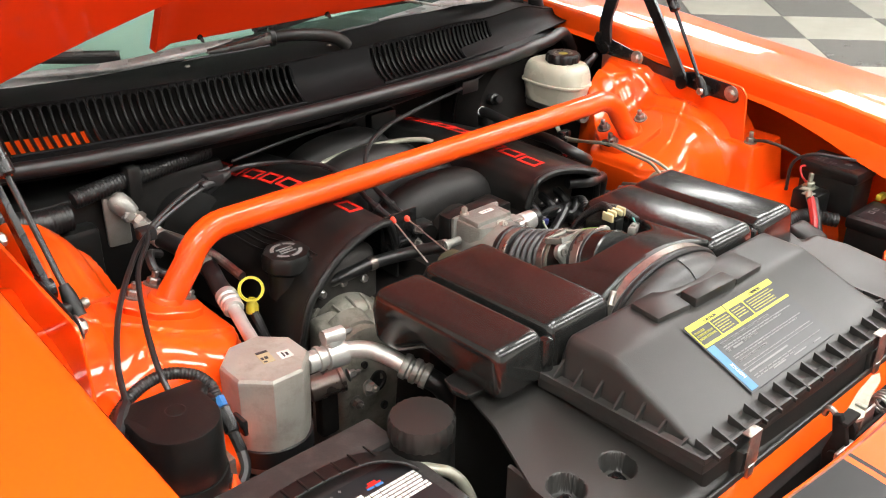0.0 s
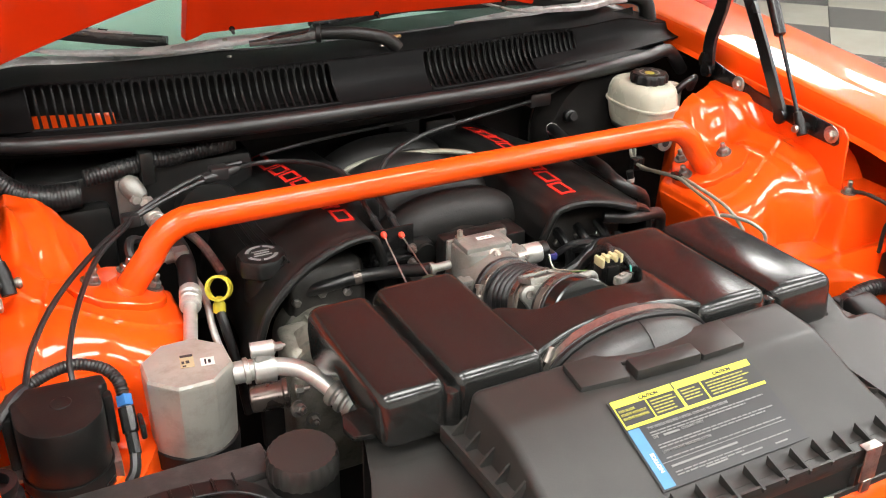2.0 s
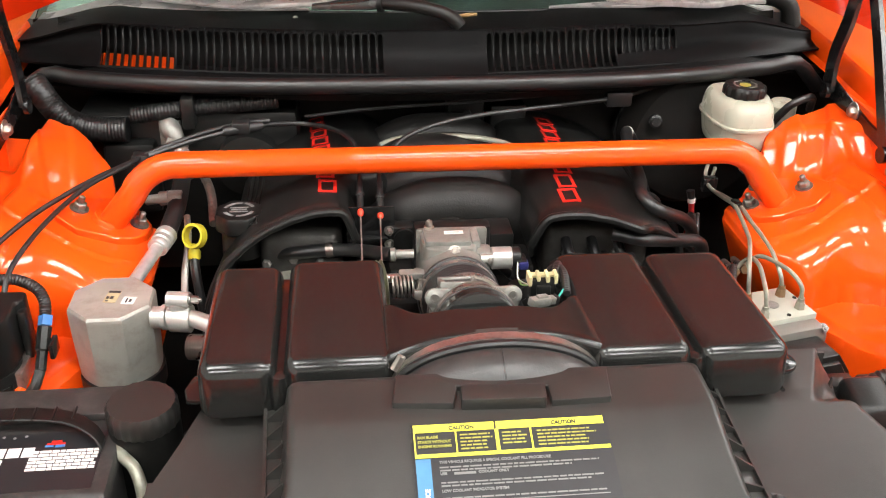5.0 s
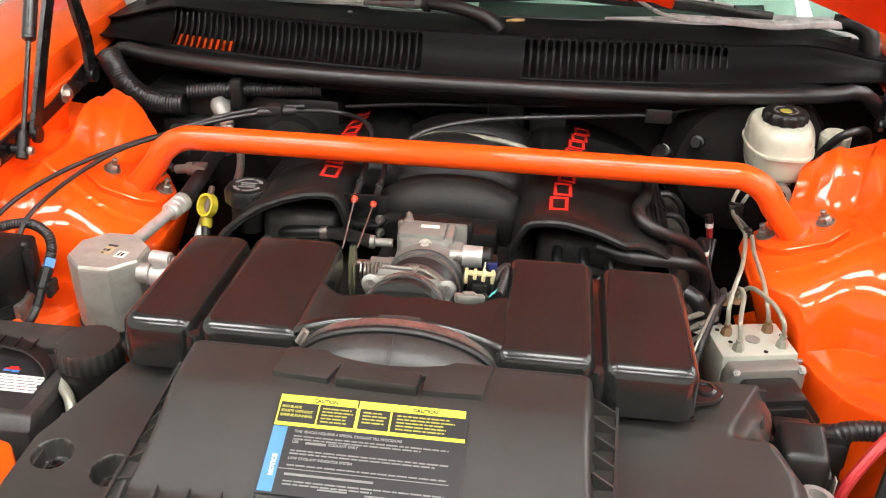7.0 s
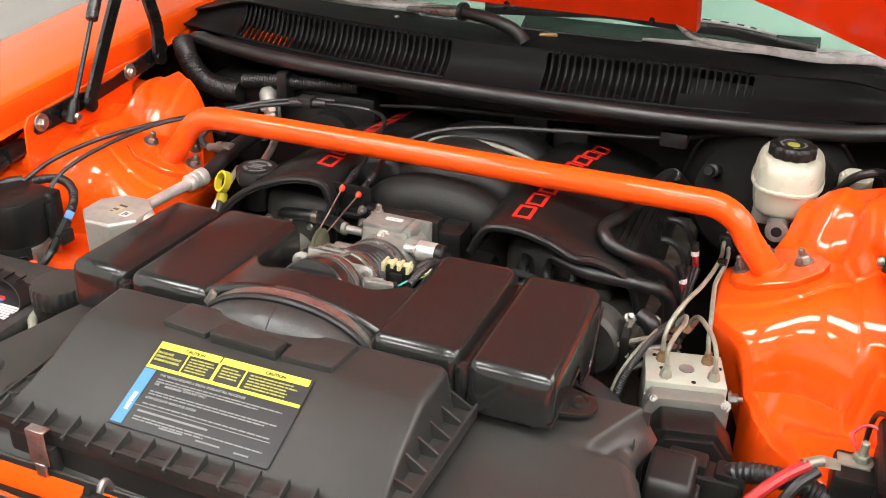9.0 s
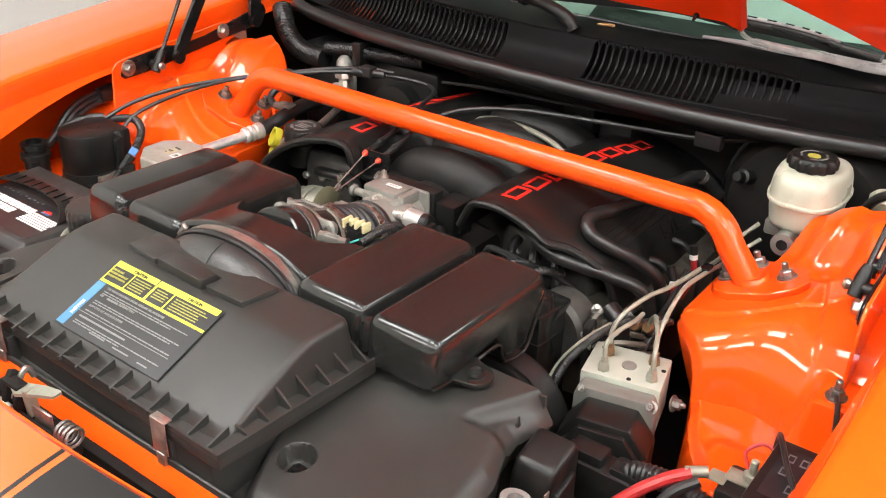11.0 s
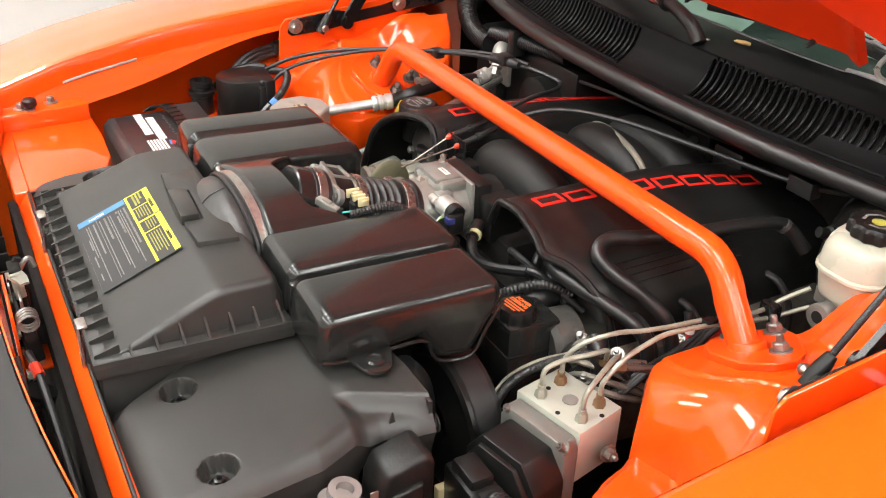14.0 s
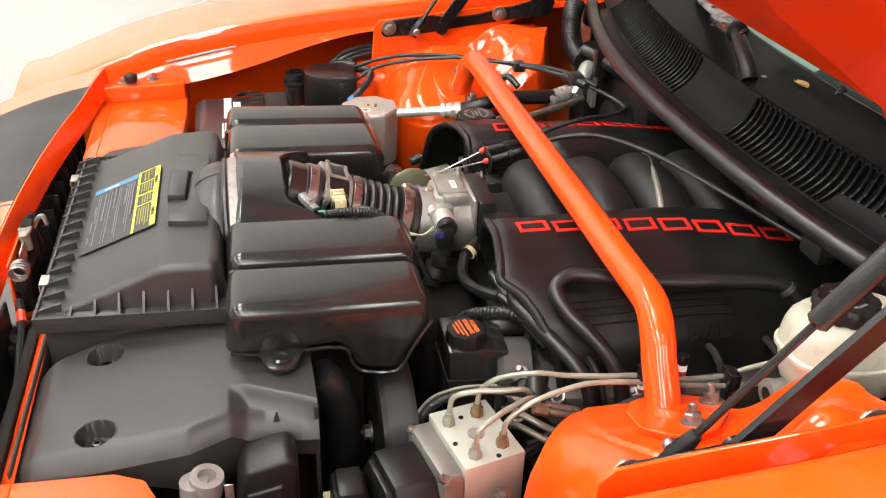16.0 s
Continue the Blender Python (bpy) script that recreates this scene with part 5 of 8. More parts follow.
def throttle_cable(tip, cam_end, run, label):
    c = thing("throttle_cable", tip, label, "cable")
    t = Vector(tip)
    e = Vector(cam_end)
    part("inner_wire", tube([t, t.lerp(e, 0.5), e], 0.0011, 6, 2), STEEL, c)
    part("red_stop", lathe([(0.002, -0.004), (0.0045, 0.0), (0.0045, 0.006), (0.002, 0.011)], tip, (t - e), 12), RED_PLASTIC, c, "red plastic stop")
    d = (Vector(run[0]) - t).normalized()
    part("ferrule", join(lathe([(0.0045, 0.010), (0.0045, 0.035), (0.006, 0.036), (0.006, 0.042), (0.0045, 0.043), (0.004, 0.07)], tip, d, 10)), CABLE, c)
    part("sheath", tube([t + d * 0.06] + [Vector(q) for q in run[1:]], 0.0036, 8, 8), CABLE, c)
    return c


cab1 = throttle_cable((-0.133, -0.049, 0.868), (-0.134, -0.122, 0.832), [(-0.132, 0.02, 0.884), (-0.132, 0.05, 0.896), (-0.138, 0.10, 0.907), (-0.165, 0.165, 0.902), (-0.209, 0.206, 0.895), (-0.255, 0.185, 0.904), (-0.297, 0.150, 0.912), (-0.36, 0.122, 0.908), (-0.434, 0.085, 0.896), (-0.49, 0.02, 0.893), (-0.545, -0.06, 0.884), (-0.582, -0.13, 0.868), (-0.600, -0.185, 0.846)], "black sheathed throttle cable with red stop")
cab2 = throttle_cable((-0.107, -0.049, 0.863), (-0.110, -0.139, 0.845), [(-0.104, 0.02, 0.882), (-0.10, 0.05, 0.895), (-0.06, 0.10, 0.915), (0.02, 0.15, 0.920), (0.14, 0.20, 0.915), (0.288, 0.245, 0.913), (0.38, 0.27, 0.93), (0.43, 0.31, 0.94)], "black accelerator cable crossing to the firewall")
part("coupler", join(lathe([(0.006, -0.03), (0.008, -0.025), (0.008, 0.02), (0.006, 0.03)], (-0.297, 0.150, 0.912), (0.9, 0.35, 0.0), 12), box(-0.312, -0.286, 0.140, 0.162, 0.906, 0.924, 0.003)), CABLE, cab1)
part("cable_clip", box(-0.445, -0.422, 0.082, 0.102, 0.885, 0.902, 0.003), CABLE, cab1)
part("grommet", box(0.270, 0.312, 0.235, 0.257, 0.900, 0.925, 0.004), CABLE, cab2)
cruise = thing("cruise_cable", (-0.55, -0.19, 0.83), "second black control cable from the servo", "cable")
part("sheath", tube([(-0.552, -0.190, 0.835), (-0.548, -0.15, 0.862), (-0.525, -0.08, 0.882), (-0.49, 0.0, 0.894), (-0.447, 0.06, 0.898), (-0.425, 0.094, 0.90), (-0.36, 0.130, 0.912), (-0.30, 0.157, 0.917), (-0.26, 0.175, 0.914)], 0.0034, 8), CABLE, cruise)
longc = thing("release_cable", (0, 0.2, 0.9), "thin black cable below the cowl seal", "cable")
part("sheath", tube([(-0.21, 0.25, 0.89), (-0.1, 0.24, 0.905), (0.05, 0.235, 0.915), (0.2, 0.24, 0.925), (0.33, 0.26, 0.935)], 0.0028, 8), CABLE, longc)

# steel fuel line, rubber vacuum hose across the intake
fuel = thing("fuel_line", (0.0, 0.2, 0.86), "bare steel fuel line behind the intake runners", "pipe")
part("pipe", tube([(-0.110, 0.19, 0.845), (-0.085, 0.192, 0.868), (-0.03, 0.175, 0.884), (0.04, 0.155, 0.888), (0.085, 0.142, 0.884), (0.108, 0.136, 0.876)], 0.0045, 8), BRAKE_LINE, fuel)
part("fitting", join(lathe([(0.008, 0), (0.008, 0.012)], (0.108, 0.136, 0.866), (0.3, -0.2, 1), 6), lathe([(0.007, 0), (0.007, 0.012)], (0.116, 0.142, 0.862), (0, -0.3, 1), 6)), ALU_BRIGHT, fuel)
vac = thing("vacuum_hose", (-0.17, -0.05, 0.81), "black rubber vacuum hose with brass clamp", "hose")
part("hose", tube([(-0.255, -0.03, 0.80), (-0.22, -0.048, 0.812), (-0.171, -0.052, 0.817), (-0.13, -0.075, 0.826), (-0.105, -0.105, 0.838), (-0.095, -0.115, 0.842)], 0.009, 12), RUBBER, vac)
part("clamp", lathe([(0.0102, -0.005), (0.0102, 0.005)], (-0.175, -0.051, 0.8165), (1, -0.1, 0.1), 16), BRONZE, vac)

# ---------------------------------------------------------------- alternator and front of engine, driver's and passenger's side
alt = thing("alternator", (-0.26, -0.11, 0.70), "grimy cast aluminium alternator beside the engine", "alternator")
part("mounting_plate", slab([(-0.176, 0.56), (-0.185, 0.60), (-0.196, 0.70), (-0.190, 0.750), (-0.174, 0.776), (-0.120, 0.788), (-0.112, 0.56)], -0.326, -0.222, 0.010, 4), OLIVE_ALU, alt)
part("housing", lathe([(0.020, -0.158), (0.040, -0.154), (0.052, -0.142), (0.057, -0.125), (0.057, -0.112), (0.054, -0.110), (0.054, -0.104), (0.058, -0.102), (0.058, -0.07)], (-0.258, 0, 0.738), YD, 40), OLIVE_ALU, alt)
for k in range(7):
    a = radians(20 + 24 * k)
    part("housing_rib", tube([(-0.258 + r * math.cos(a), y, 0.738 + r * math.sin(a)) for r, y in ((0.030, -0.157), (0.044, -0.152), (0.054, -0.140), (0.0585, -0.122))], 0.0022, 6, 2), OLIVE_ALU, alt)
part("front_boss", lathe([(0.030, 0.0), (0.036, 0.004), (0.036, 0.010), (0.031, 0.012), (0.030, 0.020), (0.034, 0.022), (0.034, 0.05)], (-0.285, -0.190, 0.752), (0.12, 1, 0.25), 32), OLIVE_ALU, alt)
for hx, hz, rr in ((-0.268, 0.70, 0.015), (-0.258, 0.655, 0.006), (-0.236, 0.732, 0.005), (-0.29, 0.735, 0.005)):
    part("hole_ring", lathe([(rr, 0.0), (rr, 0.003), (rr * 0.75, 0.003), (rr * 0.7, -0.002)], (hx, -0.1965, hz), (0.1, -1, 0.1), 20), DARK, alt)
for bx, bz in ((-0.225, 0.745), (-0.305, 0.68)):
    bolt("bolt", (bx, -0.195, bz), alt, NUT, 0.007, (0, -1, 0.1), 0.004)

alt.location += Vector((0.03, 0.06, -0.008))

wp = thing("water_pump", (0.0, -0.15, 0.6), "dark front engine accessories with drive belt", "engine accessory")
part("pump_body", prism([(-0.20, -0.20), (0.18, -0.20), (0.20, -0.10), (-0.20, -0.10)], 0.55, 0.75, 0.02), DARK, wp)
pul = part("pulley", lathe([(0.018, -0.262), (0.026, -0.272), (0.080, -0.266), (0.086, -0.271), (0.093, -0.268), (0.094, -0.228), (0.06, -0.226)], (0.258, 0, 0.686), YD, 40), BLACK_SATIN, wp, "black idler pulley")
bolt("pulley_bolt", (0.258, -0.272, 0.686), wp, r=0.009, axis=(0, -1, 0), stud=0.002)
part("belt", loft([[(0.258 + (0.097 if k % 2 else 0.0955) * math.cos(a), y, 0.686 + (0.097 if k % 2 else 0.0955) * math.sin(a)) for k, a in [(i, 2 * math.pi * i / 40) for i in range(40)]] for y in (-0.262, -0.258, -0.254, -0.25, -0.246, -0.242, -0.238, -0.234)], cap=False), BELT_DARK, wp)
part("radiator_hose", tube([(0.285, -0.336, 0.80), (0.284, -0.318, 0.775), (0.281, -0.310, 0.73), (0.276, -0.312, 0.64), (0.27, -0.318, 0.52)], 0.021, 18), RUBBER, wp, "thick black radiator hose")
part("coolant_hose", tube([(0.18, -0.16, 0.72), (0.20, -0.13, 0.77), (0.21, -0.10, 0.79), (0.20, -0.04, 0.78)], 0.016, 14), RUBBER, wp)

ps = thing("power_steering_reservoir", (0.255, -0.15, 0.68), "black power steering reservoir with orange printed cap", "reservoir")
part("tank", prism([(0.192, -0.182), (0.270, -0.183), (0.276, -0.112), (0.192, -0.108)], 0.64, 0.799, 0.005), BLACK_GLOSS, ps)
part("tank_seam", prism([(0.1905, -0.1835), (0.2715, -0.1845), (0.2775, -0.1105), (0.1905, -0.1065)], 0.757, 0.7595, 0.0008), BLACK_GLOSS, ps)
pscap = part("cap", lathe([(0.021, 0.795), (0.0245, 0.799), (0.0245, 0.811), (0.0225, 0.815), (0.020, 0.8155)], (0.246, -0.158, 0), n=64, flute=10, depth=0.002), BLACK_SATIN, ps)
PSM = Matrix.Translation((0.246, -0.158, 0.8158)) @ pose(0, 0, 0, 0, 0, 8)
lettering("word", "POWER", 0.0072, PSM @ Matrix.Translation((-0.0130, 0.0080, 0)), ORANGE_PRINT, pscap)
lettering("word", "STEERING", 0.0068, PSM @ Matrix.Translation((-0.0168, 0.0010, 0)), ORANGE_PRINT, pscap)
part("print_bar", moved(join(box(-0.017, 0.016, -0.0046, -0.0026, 0, 0.0004), box(-0.015, 0.013, -0.0090, -0.0068, 0, 0.0004), box(-0.010, 0.009, -0.0136, -0.0114, 0, 0.0004)), PSM), ORANGE_PRINT, pscap, smooth=False)

heads = thing("cylinder_head", (0.27, 0.0, 0.6), "grimy aluminium head and valve gear beside the cover", "engine part")
part("casting", prism([(0.20, -0.09), (0.33, -0.07), (0.35, 0.10), (0.345, 0.30), (0.20, 0.30)], 0.62, 0.765, 0.012), ALU_GRIMY, heads)
part("front_casting", lathe([(0.042, -0.125), (0.048, -0.118), (0.048, -0.085)], (0.275, 0, 0.748), (0.15, 1, 0), 28), ALU_DARK, heads)
part("stud", join(lathe([(0.007, 0), (0.007, 0.010), (0.0035, 0.012), (0.0035, 0.02)], (0.305, -0.10, 0.785), (0.3, -0.6, 0.75), 8)), NUT, heads)
part("bracket", join(slab([(-0.125, 0.70), (-0.13, 0.775), (-0.115, 0.785), (-0.10, 0.76), (-0.10, 0.70)], 0.302, 0.314, 0.003), lathe([(0.016, 0), (0.016, 0.01), (0.009, 0.011), (0.009, 0.004)], (0.325, -0.112, 0.745), (0.5, -0.8, 0.3), 20)), DARK, heads)
part("coolant_elbow", tube([(0.318, -0.09, 0.79), (0.335, -0.098, 0.782), (0.342, -0.098, 0.76), (0.338, -0.09, 0.70)], 0.0125, 12), RUBBER, heads)
for bx, by, bz in ((0.335, -0.07, 0.772), (0.342, 0.02, 0.768), (0.335, -0.115, 0.752)):
    bolt("bolt", (bx, by, bz), heads, NUT, 0.006, (0.4, -0.5, 0.8), 0.002)
part("pump_ring", lathe([(0.020, 0), (0.023, 0.003), (0.023, 0.010), (0.018, 0.012), (0.016, 0.007), (0.009, 0.007), (0.008, 0.014)], (0.316, -0.100, 0.768), (0.75, -0.5, 0.45), 28), ALU_GRIMY, heads, "dull grey cast ring")
for k in range(3):
    part("metal_pipe", tube([(0.30 + 0.012 * k, -0.125, 0.76 - 0.015 * k), (0.33 + 0.010 * k, -0.118, 0.772 - 0.012 * k), (0.355 + 0.008 * k, -0.09, 0.765 - 0.012 * k), (0.37, -0.05, 0.74 - 0.01 * k)], 0.004, 8), OLIVE_ALU, heads)
for k in range(4):
    y = -0.03 + 0.075 * k
    part("plug_lead", tube([(0.30, y, 0.80), (0.325, y + 0.005, 0.795), (0.345, y + 0.01, 0.765), (0.35, y + 0.012, 0.70)], 0.005, 8), CABLE, heads)
for k in range(3):
    part("coil_wire", tube([(0.12 + 0.03 * k, -0.085, 0.80), (0.14 + 0.03 * k, -0.10, 0.82 - 0.01 * k), (0.18 + 0.02 * k, -0.09, 0.81), (0.21 + 0.02 * k, -0.06, 0.78)], 0.005, 8), CABLE, heads)

# heater hoses over the cover
hh = thing("heater_hose", (0.3, 0.0, 0.8), "black rubber heater hose lying over the engine cover", "hose")
part("hose", tube([(0.325, 0.235, 0.835), (0.300, 0.21, 0.868), (0.285, 0.15, 0.872), (0.274, 0.08, 0.872), (0.262, 0.01, 0.877), (0.250, -0.035, 0.878), (0.262, -0.058, 0.868), (0.290, -0.050, 0.852), (0.318, -0.026, 0.832), (0.342, -0.006, 0.804), (0.352, 0.002, 0.76), (0.352, 0.005, 0.70)], 0.0092, 12), RUBBER, hh)
part("clip", lathe([(0.0105, -0.003), (0.0105, 0.003)], (0.302, 0.212, 0.866), (0.4, 0.6, -0.6), 14), NUT, hh)
hh2 = thing("heater_hose", (0.3, -0.05, 0.8), "black rubber hose curving below the engine cover", "hose")
part("hose", tube([(0.20, -0.085, 0.845), (0.235, -0.098, 0.842), (0.262, -0.088, 0.834), (0.300, -0.068, 0.822), (0.335, -0.050, 0.808), (0.350, -0.038, 0.78), (0.352, -0.03, 0.70)], 0.0092, 12), RUBBER, hh2)
loomr = thing("wiring_loom", (0.25, -0.12, 0.83), "corrugated black wiring loom by the reservoir", "wiring loom")
part("loom", tube([(0.17, -0.16, 0.76), (0.185, -0.145, 0.79), (0.205, -0.125, 0.808), (0.222, -0.10, 0.815), (0.235, -0.07, 0.80)], 0.0066, 10, ribs=0.001, rib_pitch=0.005), CABLE, loomr)
blk = thing("purge_hose", (0.06, -0.11, 0.8), "black hose with pale spring clamp at the intake", "hose")
part("hose", tube([(0.052, -0.100, 0.812), (0.066, -0.118, 0.804), (0.09, -0.125, 0.79), (0.13, -0.12, 0.795), (0.18, -0.10, 0.81)], 0.0075, 10), RUBBER, blk)
part("clamp", lathe([(0.010, -0.003), (0.010, 0.003)], (0.060, -0.110, 0.808), (0.6, -0.7, -0.3), 14), CREAM, blk)
part("nipple", lathe([(0.009, 0), (0.009, 0.03)], (0.045, -0.095, 0.815), (0.6, -0.7, -0.3), 12), BLACK_SATIN, blk)

# dipstick
dip = thing("dipstick", (-0.356, -0.045, 0.75), "yellow ring-handled oil dipstick in its pale tube", "dipstick")
ring = []
RN = Vector((-0.50, -0.74, 0.45)).normalized()
ra = RN.cross(Vector((0, 0, 1))).normalized()
rb = ra.cross(RN)
rc = Vector((-0.354, -0.024, 0.830))
bm = bmesh.new()
rows = []
for i in range(29):
    a = 2 * math.pi * i / 28
    d = ra * math.cos(a) + rb * math.sin(a)
    rows.append([bm.verts.new(rc + d * rr + RN * w) for rr, w in ((0.017, -0.0055), (0.017, 0.0055), (0.0135, 0.0055), (0.0135, -0.0055))])
for r0, r1 in zip(rows, rows[1:]):
    for i in range(4):
        bm.faces.new((r0[i], r0[(i + 1) % 4], r1[(i + 1) % 4], r1[i]))
part("handle_ring", bm, YELLOW, dip)
part("handle_stem", lathe([(0.0055, -0.013), (0.0065, -0.019), (0.0085, -0.022), (0.0085, -0.032), (0.006, -0.034)], rc, (0.1, 0.12, 1), 16), YELLOW, dip)
part("tube", tube([(-0.357, -0.030, 0.800), (-0.354, -0.045, 0.775), (-0.348, -0.06, 0.73), (-0.342, -0.07, 0.66)], 0.0065, 10), RUBBER, dip, "black tube")
lq = thing("liquid_pipe", (-0.368, -0.06, 0.75), "thin pale refrigerant pipe ending in a black cap", "pipe")
part("pipe", tube([(-0.374, 0.05, 0.822), (-0.369, 0.015, 0.812), (-0.368, -0.012, 0.800), (-0.370, -0.035, 0.783), (-0.369, -0.065, 0.764), (-0.367, -0.10, 0.755)], 0.0048, 10), ALU_BRIGHT, lq)
part("cap", lathe([(0.0085, 0), (0.0085, 0.020), (0.007, 0.022)], (-0.367, -0.095, 0.757), (0.1, -1, -0.35), 12), RUBBER, lq, "black plastic cap")

# ---------------------------------------------------------------- air-conditioning accumulator and its pipes
can = thing("accumulator", (-0.432, -0.177, 0.68), "dull aluminium air-conditioning accumulator can", "accumulator")
CC = (-0.432, -0.177, 0)
rot = pose(0, 0, 0, 0, 0, 22.5)


def octagon(r, z, round_off):
    """An eight-sided ring; round_off turns it into a circle."""
    ring = []
    for i in range(48):
        a = 2 * math.pi * i / 48
        k = math.cos(math.pi / 8) / math.cos((a + math.pi / 8) % (math.pi / 4) - math.pi / 8)
        rr = 0.915 * r * (k * (1 - round_off) + round_off * 0.965)
        ring.append((CC[0] + rr * math.cos(a + math.pi / 8 + radians(22.5)), CC[1] + rr * math.sin(a + math.pi / 8 + radians(22.5)), z))
    return ring


part("body", loft([octagon(0.040, 0.690, 1), octagon(0.048, 0.696, 1), octagon(0.0525, 0.706, 0.9), octagon(0.0540, 0.722, 0.75), octagon(0.0553, 0.75, 0.5), octagon(0.0562, 0.79, 0.15), octagon(0.0565, 0.826, 0.0)]), CAN_ALU, can, sharp=30)
part("top", loft([octagon(0.0566, 0.826, 0.0), octagon(0.0560, 0.8295, 0.0), octagon(0.0535, 0.8328, 0.0)]), CAN_ALU, can, sharp=20)
part("base_band", moved(lathe([(0.0505, 0.712), (0.0505, 0.735), (0.0485, 0.736)], (0, 0, 0), n=32), Matrix.Translation(CC)), RUBBER, can)
LT = Matrix.Translation((-0.428, -0.172, 0.8333)) @ pose(0, 0, 0, 0, 0, -8)
stk = part("sticker", moved(box(0.012, 0.027, -0.020, -0.004, 0, 0.0004), LT), WHITE_PAPER, can, "small white sticker", smooth=False)
part("print_bar", moved(join(box(0.016, 0.018, -0.017, -0.007, 0.0004, 0.0007), box(0.020, 0.023, -0.016, -0.009, 0.0004, 0.0007)), LT), LABEL_BLACK, stk, smooth=False)
ts = part("tan_sticker", moved(box(-0.010, 0.005, -0.018, 0.008, 0, 0.0004), LT), material("tan_sticker", (0.46, 0.40, 0.24), 0.5), can, "tan printed sticker", smooth=False)
part("print_bar", moved(join(box(-0.0095, 0.0045, 0.003, 0.0075, 0.0004, 0.0007), box(-0.0085, -0.0055, -0.010, -0.005, 0.0004, 0.0007), box(-0.004, 0.0, -0.010, -0.0045, 0.0004, 0.0007), box(-0.008, -0.004, -0.016, -0.0135, 0.0004, 0.0007)), LT), LABEL_BLACK, ts, smooth=False)
part("port", join(lathe([(0.013, 0), (0.013, 0.012), (0.0155, 0.013), (0.0155, 0.018), (0.0125, 0.019), (0.0125, 0.032)], (-0.385, -0.192, 0.812), (1, -0.12, 0.05), 20)), ALU_BRIGHT, can)

acp = thing("suction_pipe", (-0.33, -0.22, 0.80), "bent aluminium air-conditioning pipe with crimped hose", "pipe")
part("clamp_block", join(lathe([(0.0165, -0.012), (0.0165, 0.012)], (-0.350, -0.200, 0.814), (1, -0.15, 0.0), 20), box(-0.362, -0.341, -0.207, -0.193, 0.820, 0.838, 0.004), lathe([(0.0095, -0.013), (0.0095, 0.013)], (-0.351, -0.198, 0.839), (1, -0.15, 0), 18)), ALU_BRIGHT, acp)
bolt("bolt", (-0.338, -0.199, 0.839), acp, r=0.005, axis=(1, -0.15, 0), stud=0.002)
part("pipe", tube([(-0.350, -0.200, 0.814), (-0.332, -0.206, 0.815), (-0.312, -0.218, 0.812), (-0.297, -0.236, 0.804), (-0.288, -0.252, 0.797)], 0.0105, 14), ALU_BRIGHT, acp)
dcr = Vector((0.45, -0.75, -0.3)).normalized()
part("crimp", lathe([(0.0145, 0.0), (0.016, 0.003), (0.016, 0.008), (0.0135, 0.010), (0.0135, 0.013), (0.016, 0.015), (0.016, 0.021), (0.0135, 0.023), (0.0135, 0.026), (0.016, 0.028), (0.016, 0.035)], (-0.289, -0.251, 0.797), dcr, 20), ALU, acp)
part("hose", tube([Vector((-0.289, -0.251, 0.797)) + dcr * 0.033, (-0.26, -0.295, 0.77), (-0.24, -0.30, 0.72), (-0.235, -0.28, 0.65)], 0.0135, 12), RUBBER, acp)
sleeve = thing("bracket_sleeve", (-0.332, -0.155, 0.70), "dark metal sleeve below the suction pipe, orange reflection coloured brown", "engine bracket")
# Dark metal; the brown is the orange body's reflection put into the colour.
part("sleeve", lathe([(0.010, -0.026), (0.0165, -0.024), (0.0172, 0.014), (0.019, 0.016), (0.019, 0.021), (0.010, 0.023)], (-0.332, -0.152, 0.738), (1, -0.25, 0.1), 24), BRONZE, sleeve)
part("foot", box(-0.345, -0.318, -0.158, -0.140, 0.66, 0.728, 0.004), DARK, sleeve)
bolt("bolt", (-0.303, -0.159, 0.741), sleeve, r=0.006, axis=(1, -0.25, 0.1), stud=0.006)
bolt("bolt", (-0.322, -0.225, 0.765), acp, r=0.007, axis=(0.3, -1, 0.3), stud=0.004)

ach = thing("air_conditioning_hose", (-0.40, -0.04, 0.83), "black hose with ribbed aluminium crimp from the accumulator", "hose")
d0 = Vector((-0.418, -0.135, 0.822))
d1 = Vector((-0.398, -0.055, 0.830))
part("pipe", tube([d0, d0.lerp(d1, 0.5), d1], 0.0085, 12, 2), ALU_BRIGHT, ach)
dd = (d1 - d0).normalized()
part("crimp", lathe([(0.0125, 0), (0.0135, 0.002), (0.0135, 0.007), (0.0118, 0.009), (0.0118, 0.011), (0.0138, 0.013), (0.0138, 0.018), (0.0118, 0.020), (0.0118, 0.022), (0.0142, 0.024), (0.0142, 0.034), (0.0125, 0.036)], d1, dd, 22), ALU_BRIGHT, ach)
part("hose", tube([d1 + dd * 0.034, (-0.387, 0.0, 0.838), (-0.382, 0.03, 0.848), (-0.382, 0.07, 0.854), (-0.385, 0.11, 0.852), (-0.388, 0.150, 0.850)], 0.0122, 14), RUBBER, ach)
part("rear_crimp", lathe([(0.0135, 0), (0.0135, 0.006), (0.0118, 0.008), (0.0135, 0.010), (0.0135, 0.016), (0.0118, 0.018), (0.0135, 0.020), (0.0135, 0.028), (0.0085, 0.030), (0.0085, 0.05)], (-0.388, 0.148, 0.850), (-0.2, 1, 0.2), 20), ALU_BRIGHT, ach)

